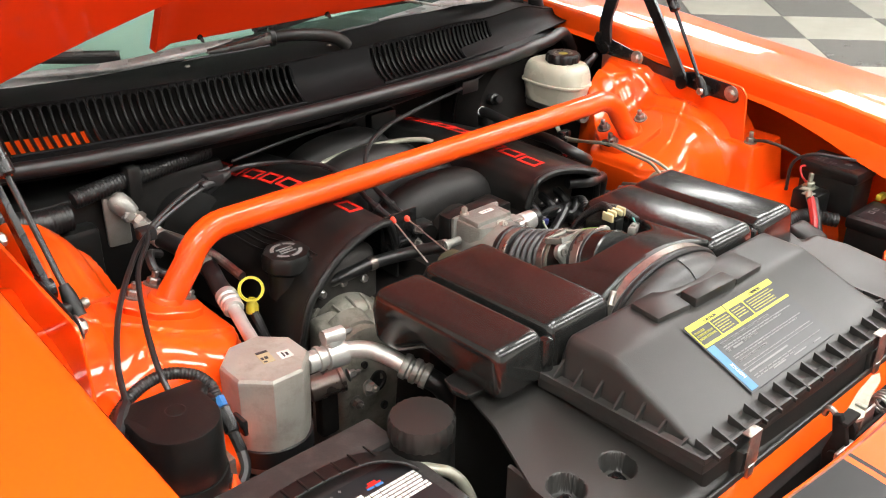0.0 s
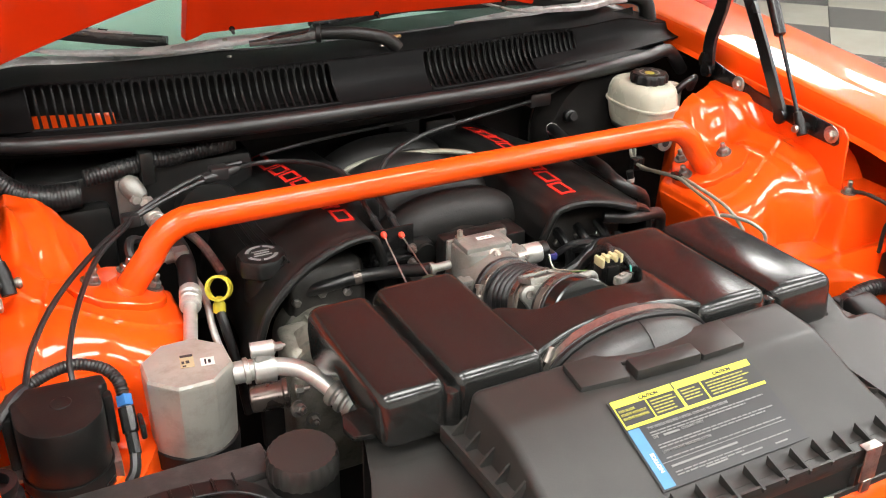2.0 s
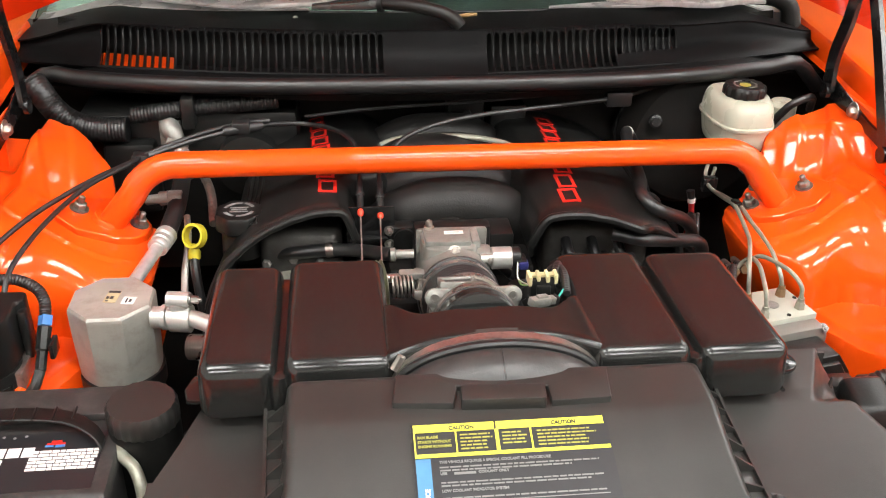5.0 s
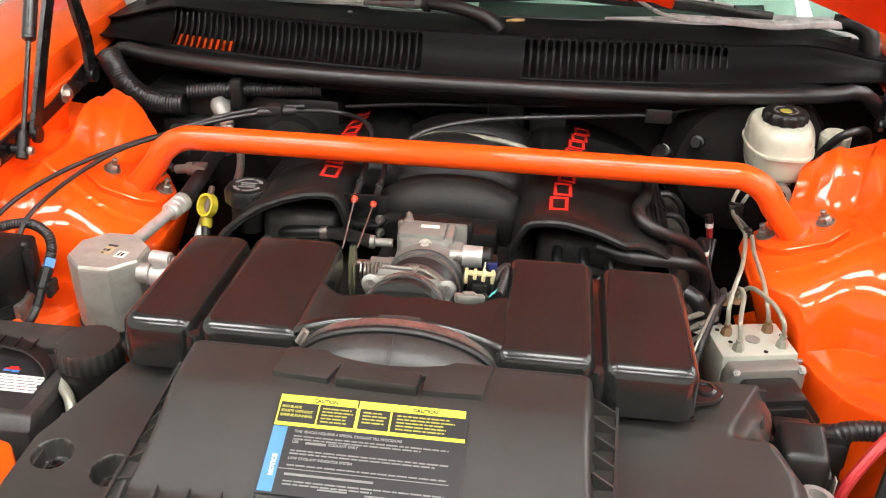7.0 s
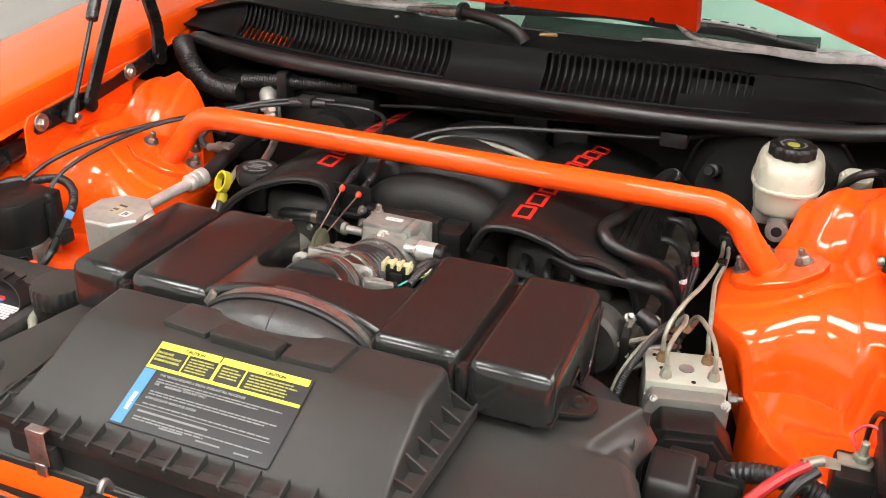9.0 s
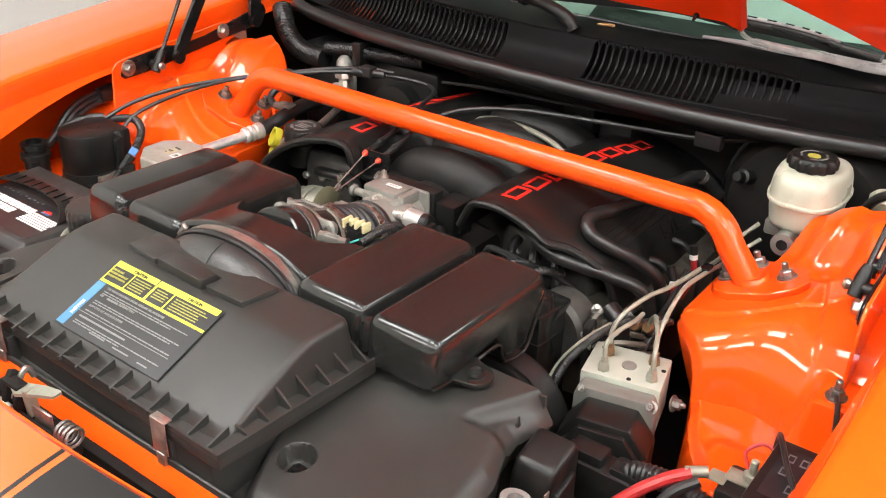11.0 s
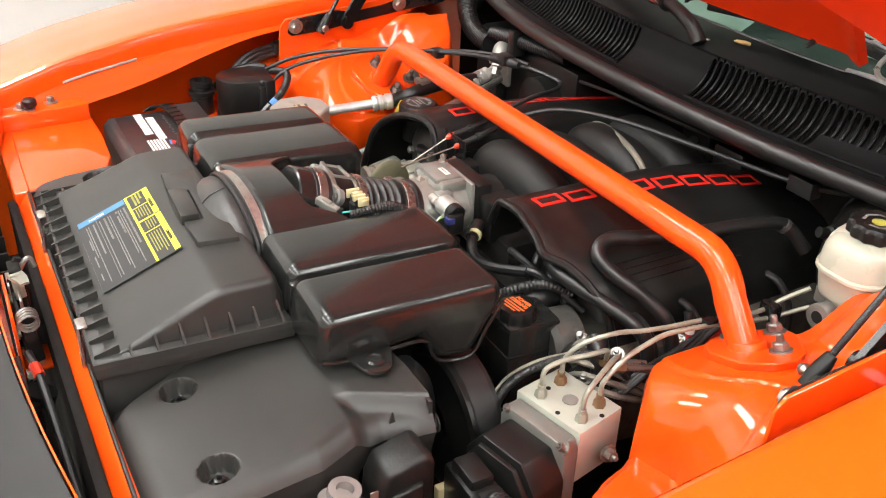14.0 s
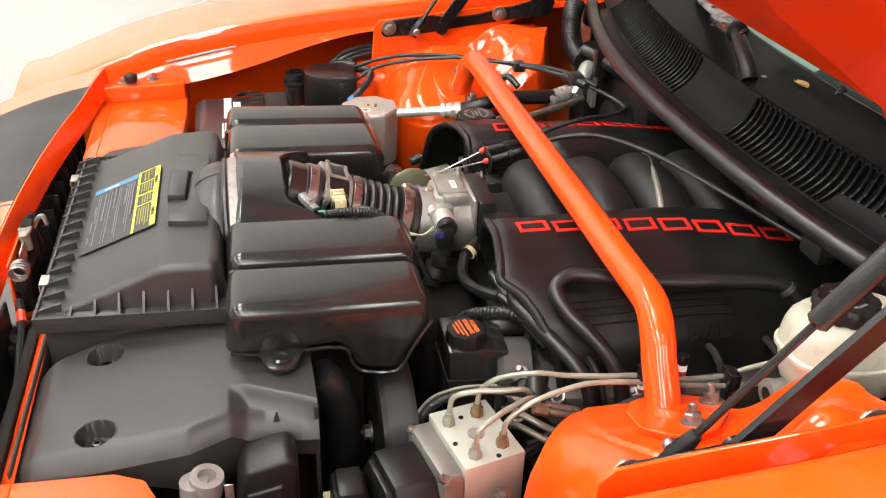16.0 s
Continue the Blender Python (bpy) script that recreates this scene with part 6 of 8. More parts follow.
blkf = thing("expansion_block", (-0.41, 0.21, 0.82), "cast aluminium refrigerant connection block on the firewall", "pipe fitting")
bd = Vector((0.50, -0.55, -0.67)).normalized()
part("block", join(lathe([(0.004, -0.010), (0.011, -0.007), (0.0150, 0.0), (0.0155, 0.012), (0.0125, 0.026), (0.0105, 0.030)], (-0.415, 0.218, 0.893), bd, 22), prism([(-0.432, 0.226), (-0.398, 0.222), (-0.396, 0.232), (-0.430, 0.236)], 0.820, 0.897, 0.004)), ALU, blkf)
part("neck", lathe([(0.0085, 0.028), (0.0085, 0.034), (0.0115, 0.035), (0.0115, 0.043), (0.008, 0.045), (0.008, 0.060)], (-0.415, 0.218, 0.893), bd, 6), STEEL, blkf, "plated union nut")
part("boss", join(lathe([(0.009, 0), (0.009, 0.010), (0.006, 0.012)], (-0.410, 0.203, 0.872), (0.1, -1, 0.3), 6), lathe([(0.009, 0), (0.009, 0.02)], (-0.395, 0.200, 0.85), (0.2, -1, 0.1), 12)), ALU, blkf)
part("lower_pipe", tube([(-0.385, 0.20, 0.845), (-0.365, 0.16, 0.842), (-0.345, 0.10, 0.835), (-0.335, 0.03, 0.82)], 0.0065, 10), STEEL, blkf)
part("crimp", lathe([(0.009, -0.014), (0.0115, -0.012), (0.0115, -0.007), (0.0098, -0.006), (0.0098, -0.003), (0.0118, -0.002), (0.0118, 0.004), (0.0098, 0.005), (0.0098, 0.008), (0.0115, 0.009), (0.0115, 0.014), (0.009, 0.016)], (-0.386, 0.150, 0.850), (0.55, -0.75, -0.36), 20), ALU, blkf, "ribbed aluminium crimp")
sens = thing("pressure_switch", (-0.40, 0.04, 0.84), "grey plug and switch behind the strut tower", "sensor")
part("plug", join(lathe([(0.007, 0), (0.007, 0.02), (0.010, 0.021), (0.010, 0.034)], (-0.425, 0.048, 0.850), (1, -0.2, 0.2), 14), box(-0.395, -0.375, 0.03, 0.05, 0.845, 0.865, 0.003)), ALU, sens)
part("wire", tube([(-0.43, 0.05, 0.848), (-0.445, 0.055, 0.86), (-0.44, 0.075, 0.872), (-0.42, 0.09, 0.86)], 0.006, 8), CABLE, sens)

# large heater duct hoses on the firewall
hd = thing("corrugated_hose", (-0.53, 0.25, 0.86), "black corrugated heater hose on the firewall", "hose")
part("hose", tube([(-0.612, 0.255, 0.955), (-0.598, 0.244, 0.938), (-0.582, 0.238, 0.914), (-0.556, 0.234, 0.893), (-0.52, 0.232, 0.883), (-0.478, 0.232, 0.882)], 0.0195, 16, ribs=0.0009, rib_pitch=0.005), RUBBER, hd)
hd2 = thing("corrugated_hose", (-0.45, 0.23, 0.86), "long black corrugated loom across the firewall", "hose")
part("hose", tube([(-0.47, 0.23, 0.905), (-0.40, 0.235, 0.912), (-0.33, 0.24, 0.915), (-0.25, 0.25, 0.918)], 0.0135, 12, ribs=0.0012, rib_pitch=0.005), RUBBER, hd2)
part("clip", box(-0.394, -0.374, 0.215, 0.245, 0.885, 0.935, 0.004), BLACK_SATIN, hd2)
hbox = thing("heater_box", (-0.38, 0.30, 0.6), "dark plastic heater box on the firewall", "heater box")
part("housing", box(-0.56, -0.22, 0.25, 0.36, 0.62, 0.90, 0.015), BLACK_SATIN, hbox)
part("resistor_cover", box(-0.52, -0.44, 0.225, 0.26, 0.74, 0.86, 0.01), BLACK_SATIN, hbox)
part("blower_outlet", lathe([(0.05, 0.0), (0.05, 0.03), (0.03, 0.035)], (-0.30, 0.25, 0.82), (0, -1, 0), 24), BLACK_SATIN, hbox)
boost = thing("brake_booster", (0.44, 0.30, 0.7), "black brake booster drum on the firewall", "brake booster")
part("drum", lathe([(0.05, -0.06), (0.11, -0.045), (0.125, -0.02), (0.13, 0.0), (0.125, 0.05)], (0.44, 0.30, 0.83), YD, 40), DARK, boost)
part("clamp_ring", lathe([(0.128, -0.004), (0.134, -0.003), (0.134, 0.003), (0.128, 0.004)], (0.44, 0.30, 0.83), YD, 40), HINGE_BLACK, boost)
part("check_valve", lathe([(0.011, 0.0), (0.011, 0.02), (0.007, 0.022), (0.007, 0.035)], (0.36, 0.25, 0.87), (-0.3, -1, 0.3), 14), BLACK_SATIN, boost)
for k, (x, z) in enumerate(((0.12, 0.86), (0.20, 0.82), (0.05, 0.88))):
    g = thing("firewall_fitting", (x, 0.30, z), "dark plastic connector on the firewall", "connector")
    part("body", box(x - 0.03, x + 0.03, 0.28, 0.33, z - 0.03, z + 0.03, 0.006), BLACK_SATIN, g)
    part("lead", tube([(x, 0.28, z), (x + 0.01, 0.25, z - 0.02), (x + 0.04, 0.24, z - 0.08)], 0.007, 8), CABLE, g)

# ---------------------------------------------------------------- brake fluid reservoir, master cylinder
mc = thing("brake_fluid_reservoir", (0.46, 0.16, 0.865), "milky plastic brake fluid reservoir with black ribbed cap", "reservoir")


def tank_ring(k, z, n=44):
    """A rounded, slightly tapered outline of the tank at one height."""
    ring = []
    for i in range(n):
        a = 2 * math.pi * i / n
        c, q = math.cos(a), math.sin(a)
        y = 0.066 * math.copysign(abs(q) ** 0.62, q)
        x = (0.0485 - 0.006 * smoothstep(0.0, -0.066, y)) * math.copysign(abs(c) ** 0.62, c)
        ring.append((0.464 + k * x, 0.175 + k * y, z))
    return ring


part("upper_tank", loft([tank_ring(0.985, 0.906), tank_ring(0.975, 0.918), tank_ring(0.95, 0.928), tank_ring(0.90, 0.936), tank_ring(0.82, 0.9415), tank_ring(0.70, 0.944)]), RESERVOIR, mc, sharp=70)
part("seam", loft([tank_ring(1.0, 0.9015), tank_ring(1.03, 0.903), tank_ring(1.03, 0.9065), tank_ring(1.0, 0.908)]), RESERVOIR, mc)
part("lower_tank", loft([tank_ring(0.84, 0.866), tank_ring(0.88, 0.872), tank_ring(0.93, 0.888), tank_ring(0.97, 0.903)]), RESERVOIR, mc, sharp=70)
part("filler_neck", lathe([(0.027, 0.936), (0.027, 0.948)], (0.463, 0.164, 0), n=28), RESERVOIR, mc)
mcap = part("cap", lathe([(0.029, 0.943), (0.033, 0.946), (0.033, 0.957), (0.030, 0.961), (0.020, 0.9605), (0.019, 0.9595), (0.012, 0.9595)], (0.463, 0.164, 0), n=72, flute=12, depth=0.003), BLACK_SATIN, mc)
part("cap_mark", lathe([(0.0085, 0.9594), (0.0085, 0.9602)], (0.463, 0.164, 0), n=20), LABEL_OLIVE, mcap, "faded yellow warning symbol")
part("print_bar", join(*[moved(box(-0.006, 0.006, 0.0145, 0.0175, 0.9606, 0.961), Matrix.Translation((0.463, 0.164, 0)) @ pose(0, 0, 0, 0, 0, a)) for a in (20, 65, 110, 200, 245, 290)]), LABEL_GREY, mcap, smooth=False)
cyl = thing("master_cylinder", (0.463, 0.15, 0.84), "cast aluminium brake master cylinder", "master cylinder")
part("barrel", lathe([(0.010, 0.100), (0.0155, 0.1005), (0.0155, 0.108), (0.0145, 0.11), (0.0145, 0.27)], (0.463, 0, 0.853), YD, 24), ALU, cyl)
part("end_recess", lathe([(0.0075, 0.0995), (0.0075, 0.1005)], (0.463, 0, 0.853), YD, 18), DARK, cyl)
part("casting", join(box(0.445, 0.482, 0.125, 0.25, 0.858, 0.874, 0.004), box(0.425, 0.45, 0.135, 0.16, 0.845, 0.868, 0.004)), ALU, cyl)
clutch = thing("clutch_reservoir", (0.56, 0.215, 0.86), "small cream fluid reservoir with black hose", "reservoir")
part("tank", lathe([(0.020, 0.865), (0.023, 0.87), (0.023, 0.908), (0.017, 0.914)], (0.555, 0.215, 0), n=24), RESERVOIR, clutch)
part("hose", tube([(0.53, 0.19, 0.885), (0.548, 0.178, 0.918), (0.572, 0.175, 0.932), (0.59, 0.19, 0.925), (0.60, 0.21, 0.90)], 0.0065, 10), RUBBER, clutch)

# ---------------------------------------------------------------- anti-lock brake unit and lines
absm = thing("brake_modulator", (0.40, -0.20, 0.60), "aluminium anti-lock brake unit with black controller", "brake modulator")
BLK = [(0.352, -0.223), (0.444, -0.203), (0.428, -0.136), (0.338, -0.156)]
part("valve_block", prism(BLK, 0.715, 0.783, 0.0015), VALVE_ALU, absm)
ABS_FRAME = Matrix(((0.977, -0.212, 0, 0.352), (0.212, 0.977, 0, -0.223), (0, 0, 1, 0), (0, 0, 0, 1)))


def facing_block(outline, v0, v1, r, taper=1.0):
    """A block ahead of the valve block: outline of (across, height), carried forward from v0 to v1."""
    rings = []
    for k, v in enumerate((v0, v1)):
        f = taper if k else 1.0
        rings.append([(0.048 + (u - 0.048) * f, -v, z) for u, z in outline])
    return moved(bevel(loft(rings), r, 2), ABS_FRAME)


part("motor_body", facing_block([(0.0, 0.60), (0.0, 0.764), (0.006, 0.778), (0.090, 0.778), (0.096, 0.764), (0.096, 0.60)], 0.001, 0.024, 0.003), BLOCK_ALU, absm, "dull silver pump body")
part("controller", facing_block([(-0.004, 0.60), (-0.004, 0.738), (0.018, 0.769), (0.078, 0.769), (0.101, 0.738), (0.101, 0.60)], 0.0245, 0.070, 0.0035), BLACK_SATIN, absm, "black plastic controller housing")
part("controller_cap", facing_block([(0.001, 0.60), (0.001, 0.733), (0.021, 0.762), (0.075, 0.762), (0.096, 0.733), (0.096, 0.60)], 0.0705, 0.078, 0.002, 0.95), BLACK_SATIN, absm)
part("port_plug", lathe([(0.009, 0), (0.009, 0.001)], (0.393, -0.180, 0.7832), (0, 0, 1), 20), ALU, absm)
for px, py in ((0.365, -0.19), (0.405, -0.205), (0.43, -0.165), (0.352, -0.165)):
    part("port_plug", lathe([(0.0028, 0), (0.0028, 0.0008)], (px, py, 0.7832), (0, 0, 1), 12), DARK, absm)
for px, py in ((0.366, -0.238), (0.444, -0.221)):
    bolt("screw", (px, py, 0.771), absm, r=0.005, axis=(0, -0.8, 0.6), stud=0.0)
bolt("bolt", (0.447, -0.165, 0.745), absm, r=0.007, axis=(1, 0, 0.2), stud=0.004)
FIT = {"rl": (0.362, -0.172), "rr": (0.414, -0.157), "fl": (0.372, -0.205), "fr": (0.426, -0.189)}
for key, (x, y) in FIT.items():
    part("union_nut", join(lathe([(0.0075, 0.783), (0.0065, 0.791), (0.005, 0.793)], (x, y, 0), n=6), lathe([(0.0045, 0.79), (0.0045, 0.798)], (x, y, 0), n=12)), RUSTY if key[0] == "r" else BRAKE_LINE, absm)


def brake_line(pts, label):
    b = thing("brake_line", pts[0], label, "brake line", "brake lines at the modulator")
    part("pipe", tube(pts, 0.0029, 10, 8), BRAKE_LINE, b)
    return b


bl1 = brake_line([(0.362, -0.172, 0.796), (0.361, -0.168, 0.815), (0.366, -0.150, 0.832), (0.378, -0.116, 0.843), (0.386, -0.085, 0.842), (0.394, -0.045, 0.842), (0.399, -0.008, 0.842), (0.400, 0.04, 0.832), (0.398, 0.09, 0.828), (0.402, 0.115, 0.838), (0.418, 0.138, 0.856)], "long bent metal brake line to the master cylinder")
bl2 = brake_line([(0.414, -0.157, 0.796), (0.411, -0.152, 0.812), (0.408, -0.125, 0.830), (0.405, -0.095, 0.838), (0.403, -0.06, 0.842), (0.408, -0.008, 0.840), (0.408, 0.05, 0.828), (0.406, 0.10, 0.820), (0.425, 0.135, 0.835)], "long bent metal brake line beside the brace foot")
brake_line([(0.372, -0.205, 0.798), (0.370, -0.200, 0.816), (0.374, -0.178, 0.824), (0.380, -0.150, 0.826), (0.379, -0.128, 0.824), (0.372, -0.118, 0.812), (0.366, -0.115, 0.797)], "short arched metal brake line on the modulator")
brake_line([(0.426, -0.189, 0.798), (0.424, -0.185, 0.814), (0.416, -0.165, 0.824), (0.402, -0.138, 0.826), (0.393, -0.122, 0.823), (0.386, -0.113, 0.812), (0.3816, -0.111, 0.798)], "short arched metal brake line on the modulator")
part("clip", box(0.390, 0.414, 0.09, 0.104, 0.815, 0.838, 0.003), HINGE_BLACK, bl1, "black line clip")
part("holder", box(0.398, 0.410, -0.012, 0.006, 0.836, 0.846, 0.002), HINGE_BLACK, bl2, "black line holder")
for px, py, pz in ((0.366, -0.113, 0.796), (0.3816, -0.109, 0.797)):
    n = thing("pipe_union", (px, py, pz), "tarnished pipe union behind the modulator", "pipe fitting")
    part("nut", lathe([(0.0068, -0.006), (0.0068, 0.008), (0.0055, 0.010)], (px, py, pz), (0.15, 1, -0.3), 6), RUSTY, n)
    part("stub", lathe([(0.0048, 0.008), (0.0048, 0.055), (0.0035, 0.056)], (px, py, pz), (0.15, 1, -0.3), 12), BRONZE, n)

pipe_loop = thing("hose_loop", (0.33, -0.17, 0.74), "thin ribbed hose looping beside the brake unit", "hose")
part("hose", tube([(0.325, -0.235, 0.66), (0.318, -0.232, 0.72), (0.322, -0.215, 0.765), (0.335, -0.185, 0.792), (0.350, -0.145, 0.803), (0.365, -0.110, 0.800), (0.375, -0.085, 0.77)], 0.0055, 10, ribs=0.0006, rib_pitch=0.003), CABLE, pipe_loop)
part("edge_wire", tube([(0.318, -0.24, 0.66), (0.311, -0.236, 0.72), (0.316, -0.219, 0.768), (0.331, -0.188, 0.796), (0.348, -0.147, 0.808)], 0.0018, 6), BRAKE_LINE, pipe_loop, "pale wire")
harness = thing("engine_harness", (0.345, -0.09, 0.78), "bundle of dark wires with red lead beside the engine", "wiring loom")
for boot, band, mid, low in (((0.347, 0.022, 0.814), (0.356, 0.02, 0.793), (0.358, 0.02, 0.768), (0.353, 0.015, 0.725)), ((0.360, 0.062, 0.833), (0.363, 0.06, 0.818), (0.366, 0.06, 0.791), (0.358, 0.05, 0.755))):
    part("red_lead", tube([band, mid, low], 0.0045, 10), RED_WIRE, harness, "red lead")
    part("boot", tube([boot, Vector(boot).lerp(Vector(band), 0.5), band], (0.0062, 0.0056), 12, 3), RUBBER, harness)
    part("white_sleeve", lathe([(0.0058, -0.0035), (0.0058, 0.0035)], band, tuple(Vector(mid) - Vector(band)), 14), WHITE_PAPER, harness)
for k in range(3):
    part("wire", tube([(0.36 + 0.006 * k, 0.05, 0.80), (0.362, 0.0, 0.775 - 0.01 * k), (0.365 + 0.004 * k, -0.05, 0.765), (0.36, -0.11, 0.73 - 0.01 * k)], 0.0035, 8), CABLE, harness)

mconn = thing("module_connector", (0.42, -0.31, 0.66), "black multi-pin connector on the brake controller", "connector")
part("shell", join(box(0.388, 0.478, -0.335, -0.298, 0.70, 0.753, 0.006), box(0.398, 0.440, -0.33, -0.303, 0.749, 0.765, 0.004), box(0.448, 0.482, -0.33, -0.302, 0.715, 0.761, 0.005), box(0.378, 0.485, -0.345, -0.296, 0.63, 0.697, 0.006)), BLACK_SATIN, mconn)
part("lock", box(0.383, 0.394, -0.342, -0.318, 0.69, 0.72, 0.002), CREAM, mconn, "cream locking tab")
part("loom", tube([(0.455, -0.318, 0.742), (0.470, -0.317, 0.758), (0.50, -0.318, 0.766), (0.53, -0.320, 0.766), (0.56, -0.328, 0.762), (0.59, -0.36, 0.755)], 0.0125, 12, ribs=0.0016, rib_pitch=0.006), CABLE, mconn)

# ---------------------------------------------------------------- power cable, fuse boxes
stud = thing("junction_stud", (0.585, -0.303, 0.78), "threaded brass junction stud on a black block", "electrical junction")
part("base", box(0.560, 0.612, -0.335, -0.285, 0.755, 0.800, 0.005), BLACK_SATIN, stud)
bolt("nut", (0.585, -0.303, 0.800), stud, BRAKE_LINE, 0.0085, (0, 0, 1), 0.014)
part("lug", join(box(0.562, 0.594, -0.316, -0.296, 0.800, 0.8025, 0.001), box(0.548, 0.566, -0.326, -0.308, 0.7995, 0.8015, 0.001), lathe([(0.0060, 0), (0.0060, 0.022)], (0.548, -0.322, 0.805), (-0.8, -0.5, -0.1), 12)), BRAKE_LINE, stud)
redc = thing("battery_cable", (0.53, -0.335, 0.79), "thick red battery cable on the junction stud", "cable")
part("sheath", tube([(0.535, -0.332, 0.803), (0.515, -0.348, 0.795), (0.49, -0.368, 0.775), (0.465, -0.385, 0.74), (0.45, -0.395, 0.69)], 0.0065, 10), RED_WIRE, redc)
part("black_lead", tube([(0.545, -0.334, 0.80), (0.525, -0.352, 0.785), (0.51, -0.372, 0.75), (0.50, -0.39, 0.70)], 0.006, 10), CABLE, redc)
wire = thing("red_wire", (0.585, -0.30, 0.82), "thin red wire looping to the fuse box", "wire")
part("wire", tube([(0.583, -0.300, 0.806), (0.572, -0.292, 0.822), (0.585, -0.282, 0.832), (0.602, -0.29, 0.828), (0.604, -0.315, 0.812), (0.618, -0.335, 0.806), (0.645, -0.34, 0.80)], 0.0019, 8), RED_WIRE, wire)


def fuse_box(x0, x1, y0, y1, z0, z1, label):
    f = thing("fuse_box", ((x0 + x1) / 2, (y0 + y1) / 2, z0), label, "fuse box", "fuse boxes beside the apron")
    part("base", box(x0, x1, y0, y1, z0, z1 - 0.02, 0.005), BLACK_SATIN, f)
    ld = part("lid", prism([(x0 - 0.003, y0 - 0.003), (x1 + 0.003, y0 - 0.003), (x1 + 0.003, y1 + 0.003), (x0 - 0.003, y1 + 0.003)], z1 - 0.022, z1, 0.006), BLACK_SATIN, f)
    w, d = x1 - x0, y1 - y0
    plate = part("label_plate", box(x0 + 0.1 * w, x1 - 0.1 * w, y0 + 0.12 * d, y1 - 0.12 * d, z1, z1 + 0.0005), LABEL_BLACK, ld, smooth=False)
    bits = []
    r2 = random.Random(int(x0 * 1000))
    for i in range(4):
        for j in range(3):
            cx, cy = x0 + w * (0.2 + 0.18 * i), y0 + d * (0.25 + 0.22 * j)
            if r2.random() < 0.8:
                bits += [box(cx, cx + 0.1 * w, cy, cy + 0.02 * d, z1 + 0.0005, z1 + 0.0009), box(cx, cx + 0.1 * w, cy + 0.1 * d, cy + 0.12 * d, z1 + 0.0005, z1 + 0.0009), box(cx, cx + 0.015 * w, cy, cy + 0.12 * d, z1 + 0.0005, z1 + 0.0009), box(cx + 0.085 * w, cx + 0.1 * w, cy, cy + 0.12 * d, z1 + 0.0005, z1 + 0.0009)]
    part("print_bar", join(*bits), LABEL_GREY, plate, smooth=False)
    return f


fb = fuse_box(0.598, 0.668, -0.375, -0.275, 0.76, 0.842, "black fuse box with printed diagram lid")
part("strap", tube([(0.59, -0.26, 0.78), (0.592, -0.262, 0.83), (0.60, -0.29, 0.853), (0.62, -0.33, 0.853), (0.64, -0.36, 0.85)], 0.003, 8), CABLE, fb)
fuse_box(0.545, 0.640, -0.475, -0.395, 0.72, 0.790, "black fuse box with ribbed printed lid")
yw = thing("yellow_tab", (0.655, -0.40, 0.80), "small yellow plastic retaining tab", "clip")
part("tab", box(0.640, 0.665, -0.405, -0.395, 0.79, 0.80, 0.002), YELLOW, yw)
tbolt = thing("ground_bolt", (0.617, -0.163, 0.825), "zinc ground bolt with black wire", "bolt")
bolt("nut", (0.617, -0.163, 0.834), tbolt, r=0.008, stud=0.010)
part("wire", tube([(0.617, -0.163, 0.838), (0.625, -0.19, 0.842), (0.635, -0.23, 0.835), (0.64, -0.27, 0.82)], 0.003, 8), CABLE, tbolt)

# ---------------------------------------------------------------- battery, coolant cap, servo
def ribbon(pts, width, thick, axis=(0, 1, 0)):
    """A flat strap along the points, its width along the axis."""
    line = curve_points(pts, 6)
    w = Vector(axis).normalized() * (width / 2)
    rings = []
    for i, p in enumerate(line):
        t = (line[min(i + 1, len(line) - 1)] - line[max(i - 1, 0)]).normalized()
        n = t.cross(w).normalized() * (thick / 2)
        rings.append([p + w + n, p - w + n, p - w - n, p + w - n])
    return bevel(loft(rings), thick * 0.25, 1, 60)


BATTERY_BLACK = material("scuffed_battery_case", (0.030, 0.029, 0.028), 0.42, vary=0.2, scale=14, bump=0.08, bump_scale=400, dirt=(0.12, 0.11, 0.10), dirt_amount=0.25, spec=0.4)
battery = thing("battery", (-0.49, -0.40, 0.60), "black car battery with worn white printed label", "battery")
part("case", box(-0.598, -0.388, -0.482, -0.312, 0.60, 0.785, 0.006), BATTERY_BLACK, battery)
part("lid", prism([(-0.601, -0.484), (-0.385, -0.484), (-0.385, -0.310), (-0.601, -0.310)], 0.783, 0.797, 0.004, top=[(-0.599, -0.470), (-0.388, -0.470), (-0.388, -0.312), (-0.599, -0.312)]), BATTERY_BLACK, battery)
part("raised_deck", box(-0.597, -0.391, -0.362, -0.314, 0.795, 0.806, 0.003), BATTERY_BLACK, battery)
strap = part("carry_strap", ribbon([(-0.598, -0.402, 0.800), (-0.592, -0.388, 0.809), (-0.572, -0.374, 0.813), (-0.53, -0.368, 0.814), (-0.48, -0.368, 0.814), (-0.44, -0.374, 0.812), (-0.414, -0.388, 0.806), (-0.402, -0.402, 0.799)], 0.020, 0.0035), BLACK_SATIN, battery, "ribbed black carrying strap")
lab = part("label", box(-0.592, -0.402, -0.462, -0.378, 0.797, 0.7975), LABEL_BLACK, battery, "worn printed battery label", smooth=False)
wb = []
r3 = random.Random(11)
for k in range(2):
    x = -0.594 + 0.022 * k
    while x < -0.500 + 0.030 * k:
        w = r3.uniform(0.010, 0.018)
        wb.append(box(x, x + w, -0.430 + 0.0165 * k, -0.4165 + 0.0165 * k, 0.7975, 0.798))
        x += w + 0.0022
part("white_print", join(*wb), WHITE_PAPER, lab, "bold worn white print", smooth=False)
wb = []
